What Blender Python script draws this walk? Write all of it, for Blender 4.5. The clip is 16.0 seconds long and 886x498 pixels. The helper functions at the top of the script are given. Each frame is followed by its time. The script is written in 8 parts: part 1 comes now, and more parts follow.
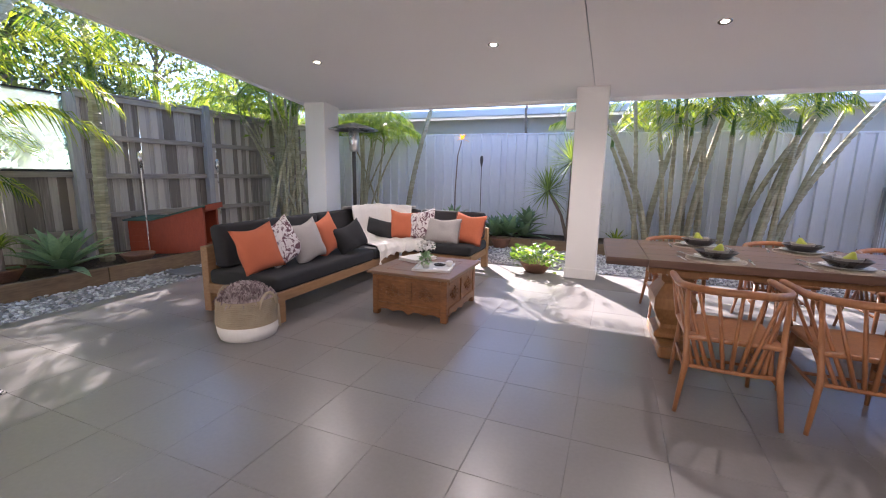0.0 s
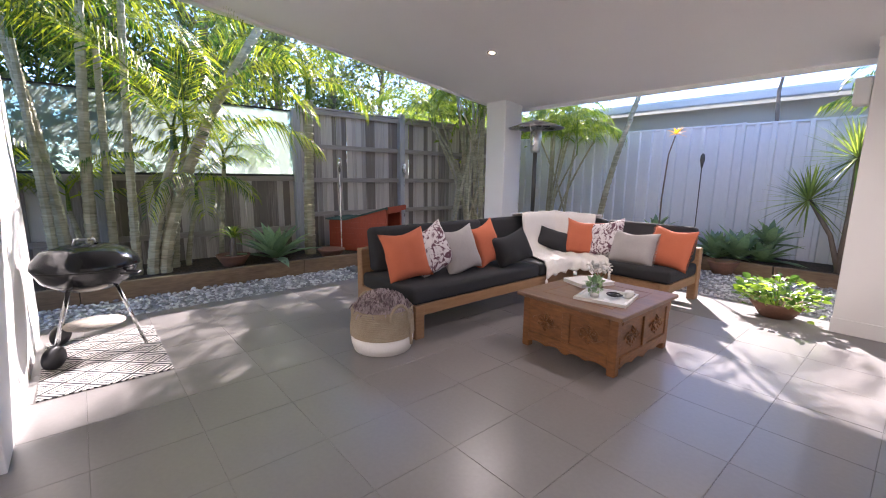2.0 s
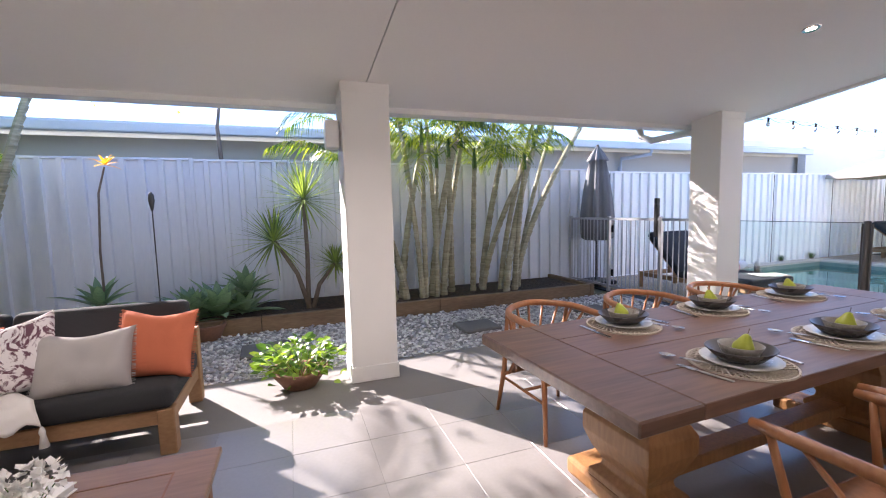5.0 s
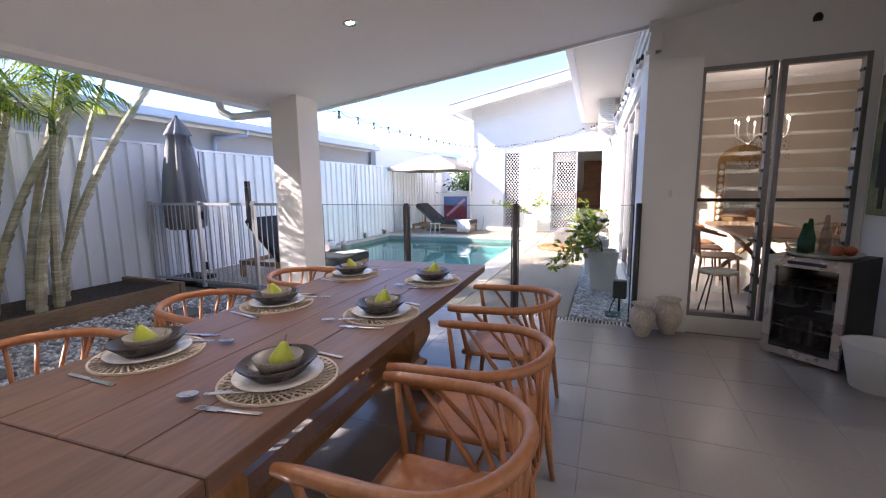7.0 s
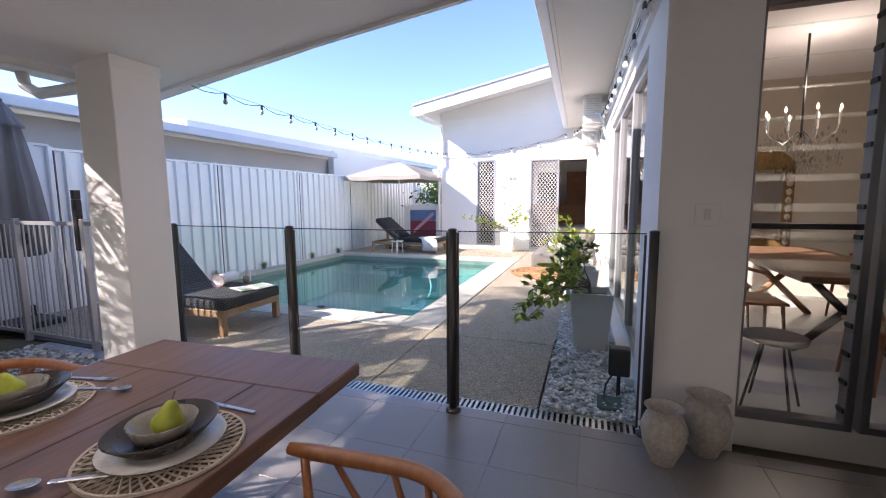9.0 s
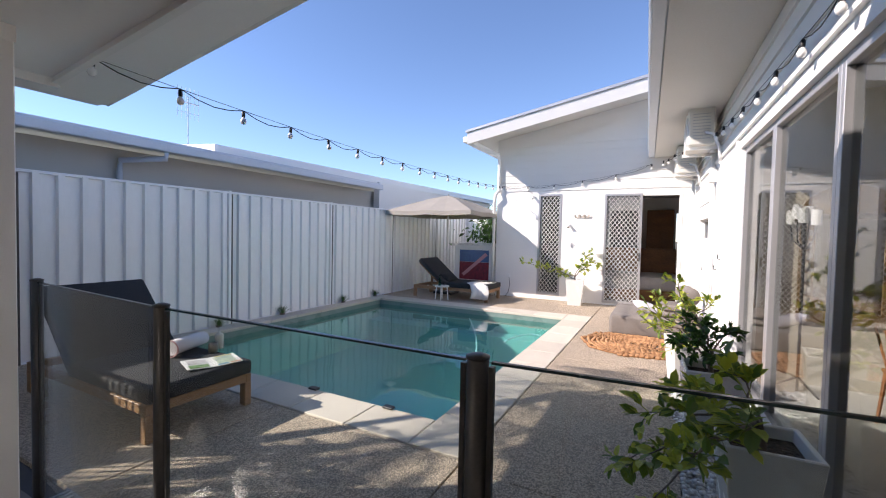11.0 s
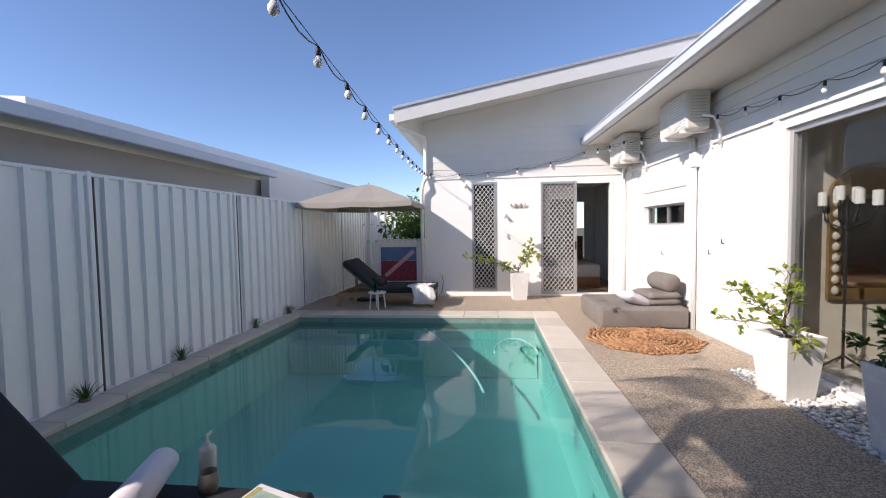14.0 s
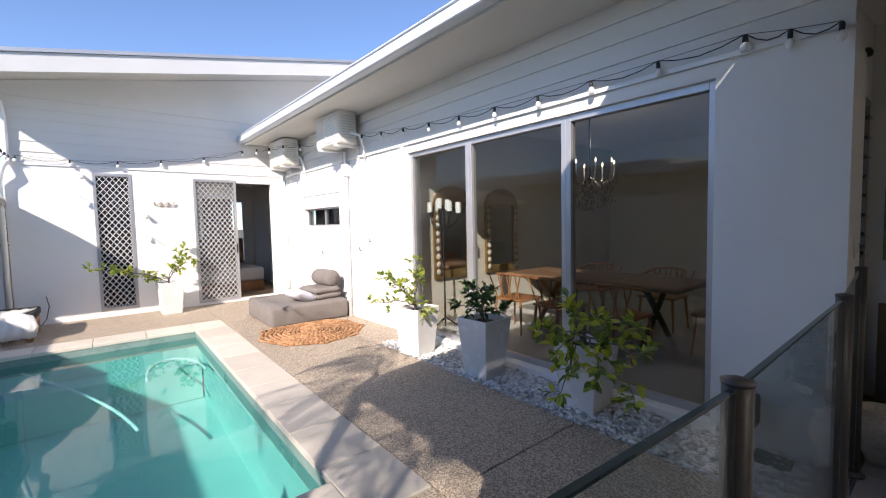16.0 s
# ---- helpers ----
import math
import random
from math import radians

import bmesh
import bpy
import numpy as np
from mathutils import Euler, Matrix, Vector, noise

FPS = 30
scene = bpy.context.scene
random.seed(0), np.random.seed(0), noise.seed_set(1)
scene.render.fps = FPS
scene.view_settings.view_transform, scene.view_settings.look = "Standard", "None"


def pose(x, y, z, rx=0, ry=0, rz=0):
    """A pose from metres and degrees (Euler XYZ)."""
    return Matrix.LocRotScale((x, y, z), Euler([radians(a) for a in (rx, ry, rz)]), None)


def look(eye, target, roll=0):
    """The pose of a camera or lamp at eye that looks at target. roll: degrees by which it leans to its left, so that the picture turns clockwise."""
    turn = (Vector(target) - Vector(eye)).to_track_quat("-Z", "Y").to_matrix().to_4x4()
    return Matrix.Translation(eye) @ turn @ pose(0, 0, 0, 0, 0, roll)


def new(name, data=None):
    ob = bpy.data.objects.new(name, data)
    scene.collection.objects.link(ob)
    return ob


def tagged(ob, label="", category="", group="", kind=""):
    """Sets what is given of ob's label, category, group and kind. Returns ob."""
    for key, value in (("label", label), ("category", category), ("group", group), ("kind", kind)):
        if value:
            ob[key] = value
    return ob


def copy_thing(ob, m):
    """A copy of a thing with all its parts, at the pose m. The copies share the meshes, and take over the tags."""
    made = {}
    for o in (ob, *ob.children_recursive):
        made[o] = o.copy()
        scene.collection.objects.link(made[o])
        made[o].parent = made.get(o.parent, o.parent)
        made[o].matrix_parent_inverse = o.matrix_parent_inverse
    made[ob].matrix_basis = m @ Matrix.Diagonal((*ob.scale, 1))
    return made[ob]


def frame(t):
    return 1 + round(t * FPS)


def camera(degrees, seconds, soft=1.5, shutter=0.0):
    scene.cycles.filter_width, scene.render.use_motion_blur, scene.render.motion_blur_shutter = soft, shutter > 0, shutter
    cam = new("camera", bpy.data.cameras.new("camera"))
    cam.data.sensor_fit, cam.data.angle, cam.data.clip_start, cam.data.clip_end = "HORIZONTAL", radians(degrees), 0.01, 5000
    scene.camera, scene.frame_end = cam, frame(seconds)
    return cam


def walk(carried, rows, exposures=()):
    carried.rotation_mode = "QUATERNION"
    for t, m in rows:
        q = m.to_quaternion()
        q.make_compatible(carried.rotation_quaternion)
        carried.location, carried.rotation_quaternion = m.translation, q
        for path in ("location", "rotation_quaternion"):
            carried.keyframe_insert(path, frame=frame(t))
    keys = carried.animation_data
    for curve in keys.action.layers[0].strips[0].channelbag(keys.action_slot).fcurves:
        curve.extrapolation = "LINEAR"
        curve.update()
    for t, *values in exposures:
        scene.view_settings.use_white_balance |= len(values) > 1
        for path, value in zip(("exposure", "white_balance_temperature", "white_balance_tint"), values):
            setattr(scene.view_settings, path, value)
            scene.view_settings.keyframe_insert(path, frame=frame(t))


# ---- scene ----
cam = camera(93.3, 16.0, 1.1)
PATH = [
    (0, (0.368, 0.41, 1.336), (-0.371, 2.234, 0.981), 1.0),
    (0.5, (0.366, 0.604, 1.329), (-0.66, 2.285, 0.978), 0.7),
    (1, (0.33, 0.772, 1.321), (-0.938, 2.28, 0.977), 0.6),
    (1.5, (0.309, 1.018, 1.301), (-1.122, 2.373, 0.965), 0.8),
    (2, (0.259, 1.213, 1.291), (-1.233, 2.501, 0.952), 0.7),
    (2.5, (0.059, 1.453, 1.308), (-1.315, 2.871, 0.987), 0.2),
    (3, (-0.174, 1.727, 1.339), (-1.423, 3.273, 1.111), 0.1),
    (3.5, (-0.384, 1.972, 1.357), (-1.437, 3.665, 1.2), 0.1),
    (4, (-0.581, 2.194, 1.381), (-1.22, 4.083, 1.229), -0.6),
    (4.5, (-0.605, 2.463, 1.398), (-0.68, 4.454, 1.223), -1.0),
    (5, (-0.565, 2.684, 1.398), (0.102, 4.561, 1.215), -1.4),
    (5.2, (-0.527, 2.736, 1.382), (0.429, 4.483, 1.193), -1.7),
    (7.3, (0.279, 2.86, 1.373), (2.144, 3.52, 1.082), -0.7),
    (7.5, (0.451, 2.88, 1.377), (2.328, 3.506, 1.087), -0.8),
    (8, (0.912, 2.875, 1.375), (2.799, 3.474, 1.092), -0.9),
    (8.5, (1.381, 2.905, 1.37), (3.265, 3.523, 1.109), -0.8),
    (9, (1.852, 2.892, 1.388), (3.723, 3.559, 1.156), -0.4),
    (9.2, (2.051, 2.878, 1.407), (3.914, 3.571, 1.187), -0.1),
    (11.3, (3.634, 3.622, 1.484), (5.4, 4.561, 1.429), 1.2),
    (11.5, (3.738, 3.832, 1.455), (5.509, 4.761, 1.42), 1.2),
    (12, (3.955, 4.238, 1.496), (5.743, 5.135, 1.483), 0.8),
    (12.5, (4.029, 4.681, 1.515), (5.86, 5.484, 1.498), 0.3),
    (13, (4.114, 5.028, 1.495), (6.001, 5.69, 1.46), -0.3),
    (13.5, (4.164, 5.396, 1.499), (6.111, 5.85, 1.429), -0.8),
    (14, (4.17, 5.651, 1.5), (6.156, 5.866, 1.403), -1.0),
    (14.5, (4.236, 5.767, 1.483), (6.232, 5.706, 1.372), -1.0),
    (15, (4.221, 5.85, 1.487), (6.176, 5.443, 1.372), -0.9),
    (15.5, (4.135, 5.924, 1.48), (5.967, 5.13, 1.368), -1.0),
    (16, (4.084, 5.846, 1.505), (5.642, 4.599, 1.382), -1.3),
]
EXPOSURES = [(0, 2.3, 6350, 26), (3.5, 2.23, 6350, 27), (5, 2.15, 6500, 24), (7.5, 1.9, 6550, 26), (9, 1.55, 6650, 25), (11.5, 0.58, 6850, 20), (12.5, 0.38, 6850, 20), (15.4, 0.36, 6850, 20), (16, 0.75, 6800, 18)]
walk(cam, [(t, look(eye, target, roll)) for t, eye, target, roll in PATH], EXPOSURES)

# ---- world and sun ----
SUN_DIR = Vector((-0.475, 0.704, 0.53)).normalized()
world = bpy.data.worlds.new("world")
scene.world = world
world.use_nodes = True
wn = world.node_tree
sky = wn.nodes.new("ShaderNodeTexSky")
sky.sky_type, sky.sun_disc = "NISHITA", False
sky.sun_elevation, sky.sun_rotation = radians(32), radians(-34)
sky.altitude, sky.air_density, sky.dust_density, sky.ozone_density = 1500, 1.0, 0.0, 5.0
wn.links.new(sky.outputs[0], wn.nodes["Background"].inputs[0])
wn.nodes["Background"].inputs[1].default_value = 0.15
sun_data = bpy.data.lights.new("sun", "SUN")
sun_data.energy, sun_data.angle, sun_data.color = 4.6, radians(0.53), (1.0, 0.95, 0.87)
sun = new("sun", sun_data)
sun.matrix_world = look(SUN_DIR * 60, (0, 0, 0))


# ---- materials ----
def M(name, c1, c2=None, rough=0.6, metal=0.0, s1=5.0, s2=70.0, bump=0.15, dist=0.004, stretch=(1, 1, 1), orand=0.0,
      irand=0.0, trans=0.0, kind="noise", spec=0.5, mixw=0.5):
    """A surface with colour variation at two scales, fine relief and, where asked, variation from piece to piece."""
    m = bpy.data.materials.new(name)
    m.use_nodes = True
    nt = m.node_tree
    N, L = nt.nodes, nt.links
    b = N["Principled BSDF"]
    c2 = c2 or tuple(x * 0.75 for x in c1)
    tc = N.new("ShaderNodeTexCoord")
    mp = N.new("ShaderNodeMapping")
    mp.inputs["Scale"].default_value = stretch
    L.new(tc.outputs["Object"], mp.inputs[0])
    n1, n2 = N.new("ShaderNodeTexNoise"), N.new("ShaderNodeTexNoise")
    n1.inputs["Scale"].default_value, n1.inputs["Detail"].default_value = s1, 5
    n2.inputs["Scale"].default_value, n2.inputs["Detail"].default_value = s2, 3
    L.new(mp.outputs[0], n1.inputs[0]), L.new(mp.outputs[0], n2.inputs[0])
    fine = n2.outputs[0]
    if kind == "voronoi":
        v = N.new("ShaderNodeTexVoronoi")
        v.inputs["Scale"].default_value = s2
        L.new(mp.outputs[0], v.inputs[0])
        fine = v.outputs["Distance"]
        sep = N.new("ShaderNodeSeparateColor")
        L.new(v.outputs["Color"], sep.inputs[0])
        tone = sep.outputs[0]
    elif kind == "weave":
        w1, w2 = N.new("ShaderNodeTexWave"), N.new("ShaderNodeTexWave")
        w1.bands_direction, w2.bands_direction = "X", "Y"
        w3 = N.new("ShaderNodeTexWave")
        w3.bands_direction = "Z"
        add = N.new("ShaderNodeMath")
        add2 = N.new("ShaderNodeMath")
        for w in (w1, w2, w3):
            w.inputs["Scale"].default_value, w.inputs["Distortion"].default_value = s2, 1.5
            L.new(mp.outputs[0], w.inputs[0])
        L.new(w1.outputs[1], add.inputs[0]), L.new(w2.outputs[1], add.inputs[1])
        L.new(add.outputs[0], add2.inputs[0]), L.new(w3.outputs[1], add2.inputs[1])
        sc = N.new("ShaderNodeMath")
        sc.operation = "MULTIPLY"
        sc.inputs[1].default_value = 0.33
        L.new(add2.outputs[0], sc.inputs[0])
        fine = tone = sc.outputs[0]
    else:
        tone = fine
    mix = N.new("ShaderNodeMath")
    mix.operation = "MULTIPLY_ADD"
    mix.inputs[1].default_value = mixw
    half = N.new("ShaderNodeMath")
    half.operation = "MULTIPLY"
    half.inputs[1].default_value = 1 - mixw
    L.new(n1.outputs[0], half.inputs[0])
    L.new(tone, mix.inputs[0]), L.new(half.outputs[0], mix.inputs[2])
    last = mix.outputs[0]
    if orand or irand:
        src = N.new("ShaderNodeObjectInfo" if orand else "ShaderNodeNewGeometry")
        r = N.new("ShaderNodeMath")
        r.operation = "MULTIPLY_ADD"
        r.inputs[1].default_value = orand or irand
        off = N.new("ShaderNodeMath")
        off.operation = "SUBTRACT"
        off.inputs[1].default_value = (orand or irand) / 2
        L.new(src.outputs["Random" if orand else "Random Per Island"], r.inputs[0])
        L.new(last, off.inputs[0]), L.new(off.outputs[0], r.inputs[2])
        last = r.outputs[0]
    ramp = N.new("ShaderNodeValToRGB")
    ramp.color_ramp.elements[0].position, ramp.color_ramp.elements[1].position = 0.3, 0.7
    ramp.color_ramp.elements[0].color, ramp.color_ramp.elements[1].color = (*c2, 1), (*c1, 1)
    L.new(last, ramp.inputs[0])
    L.new(ramp.outputs[0], b.inputs["Base Color"])
    b.inputs["Metallic"].default_value = metal
    b.inputs["Specular IOR Level"].default_value = spec
    rr = N.new("ShaderNodeMapRange")
    rr.inputs["To Min"].default_value, rr.inputs["To Max"].default_value = max(rough - 0.1, 0.02), min(rough + 0.1, 1)
    L.new(n1.outputs[0], rr.inputs[0]), L.new(rr.outputs[0], b.inputs["Roughness"])
    if bump:
        bp = N.new("ShaderNodeBump")
        bp.inputs["Strength"].default_value, bp.inputs["Distance"].default_value = bump, dist
        L.new(fine, bp.inputs["Height"]), L.new(bp.outputs[0], b.inputs["Normal"])
    if trans:
        t = N.new("ShaderNodeBsdfTranslucent")
        bright = N.new("ShaderNodeMixRGB")
        bright.blend_type, bright.inputs[0].default_value = "MULTIPLY", 1.0
        bright.inputs[2].default_value = (2.6, 2.6, 1.2, 1)
        L.new(ramp.outputs[0], bright.inputs[1]), L.new(bright.outputs[0], t.inputs[0])
        ms = N.new("ShaderNodeMixShader")
        ms.inputs[0].default_value = trans
        L.new(b.outputs[0], ms.inputs[1]), L.new(t.outputs[0], ms.inputs[2])
        L.new(ms.outputs[0], N["Material Output"].inputs[0])
    return m


def gloss(N, L, f0, top, normal=None):
    """How mirror-like a thin sheet is, from f0 seen square on to top at a grazing angle."""
    lw, pw, ma = N.new("ShaderNodeLayerWeight"), N.new("ShaderNodeMath"), N.new("ShaderNodeMath")
    lw.inputs[0].default_value = 0.5
    pw.operation, ma.operation = "POWER", "MULTIPLY_ADD"
    pw.inputs[1].default_value, ma.inputs[1].default_value, ma.inputs[2].default_value = 5.0, top - f0, f0
    if normal:
        L.new(normal, lw.inputs["Normal"])
    L.new(lw.outputs["Facing"], pw.inputs[0]), L.new(pw.outputs[0], ma.inputs[0])
    return ma.outputs[0]


def glass_mat(name, tint=(1, 1, 1), clear=0.85, rough=0.0, top=0.9):
    """Thin pane: mostly clear, with a mirror reflection that grows at grazing angles."""
    m = bpy.data.materials.new(name)
    m.use_nodes = True
    N, L = m.node_tree.nodes, m.node_tree.links
    N.remove(N["Principled BSDF"])
    t, g, ms = N.new("ShaderNodeBsdfTransparent"), N.new("ShaderNodeBsdfGlossy"), N.new("ShaderNodeMixShader")
    t.inputs[0].default_value = (*[clear * c for c in tint], 1)
    g.inputs["Roughness"].default_value = rough
    L.new(gloss(N, L, 0.035, top), ms.inputs[0]), L.new(t.outputs[0], ms.inputs[1]), L.new(g.outputs[0], ms.inputs[2])
    L.new(ms.outputs[0], N["Material Output"].inputs[0])
    return m


def glow_mat(name, color, strength):
    m = bpy.data.materials.new(name)
    m.use_nodes = True
    b = m.node_tree.nodes["Principled BSDF"]
    b.inputs["Base Color"].default_value = (*color, 1)
    b.inputs["Emission Color"].default_value = (*color, 1)
    b.inputs["Emission Strength"].default_value = strength
    return m


RENDER = M("white_render", (0.86, 0.85, 0.82), (0.80, 0.79, 0.76), 0.8, s1=1.2, s2=160, bump=0.25, dist=0.002)
BOARD = M("weatherboard_paint", (0.72, 0.71, 0.68), (0.67, 0.66, 0.63), 0.6, s1=1.5, s2=90, bump=0.05)
CEIL = M("ceiling_paint", (0.90, 0.89, 0.875), (0.87, 0.86, 0.845), 0.75, s1=0.8, s2=60, bump=0.03)
TRIM = M("white_trim", (0.84, 0.84, 0.82), (0.80, 0.80, 0.78), 0.4, s1=3, s2=80, bump=0.03)
TILE = M("grey_floor_tile", (0.24, 0.227, 0.219), (0.205, 0.194, 0.187), 0.36, s1=1.6, s2=45, bump=0.05, dist=0.002, orand=0.1, spec=1.0)
for _l in [l for l in TILE.node_tree.links if l.from_node.bl_idname == "ShaderNodeTexCoord"]:
    _to = _l.to_socket
    TILE.node_tree.links.remove(_l)
    TILE.node_tree.links.new(TILE.node_tree.nodes.new("ShaderNodeNewGeometry").outputs["Position"], _to)
for _n in TILE.node_tree.nodes:
    if _n.bl_idname == "ShaderNodeMapRange":
        _n.inputs["To Min"].default_value, _n.inputs["To Max"].default_value = 0.27, 0.35
GROUT = M("dark_grout", (0.23, 0.22, 0.21), (0.19, 0.18, 0.172), 0.9, s1=4, s2=120)
FENCE = M("pale_grey_steel", (0.74, 0.76, 0.80), (0.67, 0.70, 0.75), 0.42, s1=1.1, s2=30, bump=0.04, stretch=(1, 1, 0.3), spec=0.4)
FENCEW = M("white_grey_steel", (0.92, 0.92, 0.91), (0.87, 0.87, 0.86), 0.45, s1=1.1, s2=30, bump=0.04, stretch=(1, 1, 0.3), spec=0.4)
PALING = M("weathered_paling", (0.58, 0.53, 0.475), (0.20, 0.17, 0.145), 0.85, s1=7, s2=60, bump=0.7, stretch=(1, 1, 0.08), orand=0.6)
POSTW = M("grey_post", (0.46, 0.46, 0.48), (0.28, 0.28, 0.29), 0.8, s1=6, s2=60, bump=0.4, stretch=(1, 1, 0.08))
RAILW = M("weathered_rail", (0.44, 0.39, 0.345), (0.25, 0.215, 0.185), 0.85, s1=6, s2=60, bump=0.4, stretch=(1, 0.08, 1))
SLEEPER = M("garden_sleeper", (0.26, 0.18, 0.11), (0.12, 0.08, 0.05), 0.85, s1=6, s2=60, bump=0.5, stretch=(0.15, 0.15, 1))
SOIL = M("mulch", (0.09, 0.06, 0.04), (0.035, 0.025, 0.018), 0.95, s1=9, s2=45, bump=1.0, dist=0.03, kind="voronoi")
GROUND = M("earth", (0.16, 0.14, 0.10), (0.10, 0.10, 0.06), 0.95, s1=0.5, s2=12, bump=0.5, dist=0.03)
PEBBLE = M("white_pebble", (0.82, 0.81, 0.79), (0.50, 0.49, 0.47), 0.6, s1=20, s2=90, bump=0.1, irand=0.7)
GRAVEL = M("grey_gravel", (0.70, 0.70, 0.70), (0.28, 0.28, 0.29), 0.65, s1=20, s2=90, bump=0.1, irand=0.8)
AGG = M("exposed_aggregate", (0.64, 0.52, 0.39), (0.27, 0.22, 0.17), 0.75, s1=1.5, s2=120, bump=0.9, dist=0.008, kind="voronoi", mixw=0.75)
COPING = M("sandstone_coping", (0.66, 0.60, 0.51), (0.53, 0.475, 0.40), 0.65, s1=3, s2=90, bump=0.12, orand=0.3)
POOLM = M("teal_pool_plaster", (0.42, 0.66, 0.60), (0.32, 0.56, 0.51), 0.6, s1=2, s2=60, bump=0.05)
POOLTILE = M("pool_waterline_tile", (0.24, 0.32, 0.29), (0.16, 0.24, 0.22), 0.3, s1=3, s2=40, bump=0.03)
ALU = M("grey_aluminium", (0.50, 0.50, 0.51), (0.44, 0.44, 0.45), 0.35, 0.55, s1=3, s2=120, bump=0.02)
DKALU = M("dark_bronze_aluminium", (0.10, 0.095, 0.09), (0.07, 0.068, 0.065), 0.4, 0.5, s1=3, s2=120, bump=0.02)
BLACK = M("black_plastic", (0.018, 0.018, 0.019), (0.012, 0.012, 0.013), 0.45, s1=5, s2=90, bump=0.05)
STEEL = M("brushed_steel", (0.62, 0.61, 0.59), (0.5, 0.49, 0.48), 0.28, 1.0, s1=5, s2=200, bump=0.04)
ROOF = M("roof_steel", (0.62, 0.64, 0.67), (0.55, 0.57, 0.60), 0.4, 0.2, s1=1, s2=40, bump=0.03)
SOFFIT = M("matt_soffit_paint", (0.64, 0.63, 0.60), (0.59, 0.58, 0.55), 0.8, s1=1.2, s2=60, bump=0.03)
NWALL = M("neighbour_render", (0.60, 0.58, 0.53), (0.54, 0.52, 0.47), 0.85, s1=1, s2=90, bump=0.1)
NTRIM = M("pale_gutter_steel", (0.62, 0.66, 0.72), (0.56, 0.60, 0.66), 0.4, s1=2, s2=60, bump=0.03)
LOUVF = M("grey_louvre_frame", (0.27, 0.27, 0.28), (0.22, 0.22, 0.23), 0.4, 0.4, s1=3, s2=120, bump=0.02)
GLASS = glass_mat("clear_glass", (0.965, 1.0, 0.985), 0.965)
WGLASS = glass_mat("window_glass", (0.93, 0.97, 0.97), 0.8)
BLADE = glass_mat("louvre_glass", (0.96, 1.0, 0.98), 0.97, top=0.35)
FROST = glass_mat("garden_screen_glass", (0.80, 0.92, 0.86), 0.85, 0.04)
_n, _l = FROST.node_tree.nodes, FROST.node_tree.links
_t, _m = _n.new("ShaderNodeBsdfTranslucent"), _n.new("ShaderNodeMixShader")
_t.inputs[0].default_value, _m.inputs[0].default_value = (0.70, 0.76, 0.72, 1), 0.28
_last = _n["Material Output"].inputs[0].links[0].from_socket
_l.new(_last, _m.inputs[1]), _l.new(_t.outputs[0], _m.inputs[2]), _l.new(_m.outputs[0], _n["Material Output"].inputs[0])


# ---- building helpers ----
def box(bm, x0, y0, z0, x1, y1, z1, m=None):
    vs = [bm.verts.new(p) for p in ((x0, y0, z0), (x1, y0, z0), (x1, y1, z0), (x0, y1, z0),
                                    (x0, y0, z1), (x1, y0, z1), (x1, y1, z1), (x0, y1, z1))]
    for f in ((0, 3, 2, 1), (4, 5, 6, 7), (0, 1, 5, 4), (1, 2, 6, 5), (2, 3, 7, 6), (3, 0, 4, 7)):
        bm.faces.new([vs[i] for i in f])
    if m:
        bmesh.ops.transform(bm, matrix=m, verts=vs)
    return vs


def tube(bm, pts, r, n=8, caps=True):
    """A round bar along pts; r is one radius or one per point."""
    pts = [Vector(p) for p in pts]
    rs = r if isinstance(r, (list, tuple)) else [r] * len(pts)
    rings, side = [], None
    for i, p in enumerate(pts):
        d = (pts[min(i + 1, len(pts) - 1)] - pts[max(i - 1, 0)]).normalized()
        if side is None:
            side = d.orthogonal().normalized()
        else:
            side = side - d * side.dot(d)
            side = side.normalized() if side.length > 1e-5 else d.orthogonal().normalized()
        up = d.cross(side)
        rings.append([bm.verts.new(p + rs[i] * (side * math.cos(2 * math.pi * k / n) + up * math.sin(2 * math.pi * k / n)))
                      for k in range(n)])
    for a, b in zip(rings, rings[1:]):
        for k in range(n):
            bm.faces.new((a[k], a[(k + 1) % n], b[(k + 1) % n], b[k]))
    if caps:
        bm.faces.new(rings[0][::-1]), bm.faces.new(rings[-1])
    return [v for ring in rings for v in ring]


def lathe(bm, profile, n=24, centre=(0, 0, 0), caps=True):
    """Turns (radius, height) pairs about an upright axis."""
    cx, cy, cz = centre
    rings = [[bm.verts.new((cx + r * math.cos(2 * math.pi * k / n), cy + r * math.sin(2 * math.pi * k / n), cz + z))
              for k in range(n)] for r, z in profile]
    for a, b in zip(rings, rings[1:]):
        for k in range(n):
            bm.faces.new((a[k], a[(k + 1) % n], b[(k + 1) % n], b[k]))
    if caps:
        bm.faces.new(rings[0][::-1]), bm.faces.new(rings[-1])
    return [v for ring in rings for v in ring]


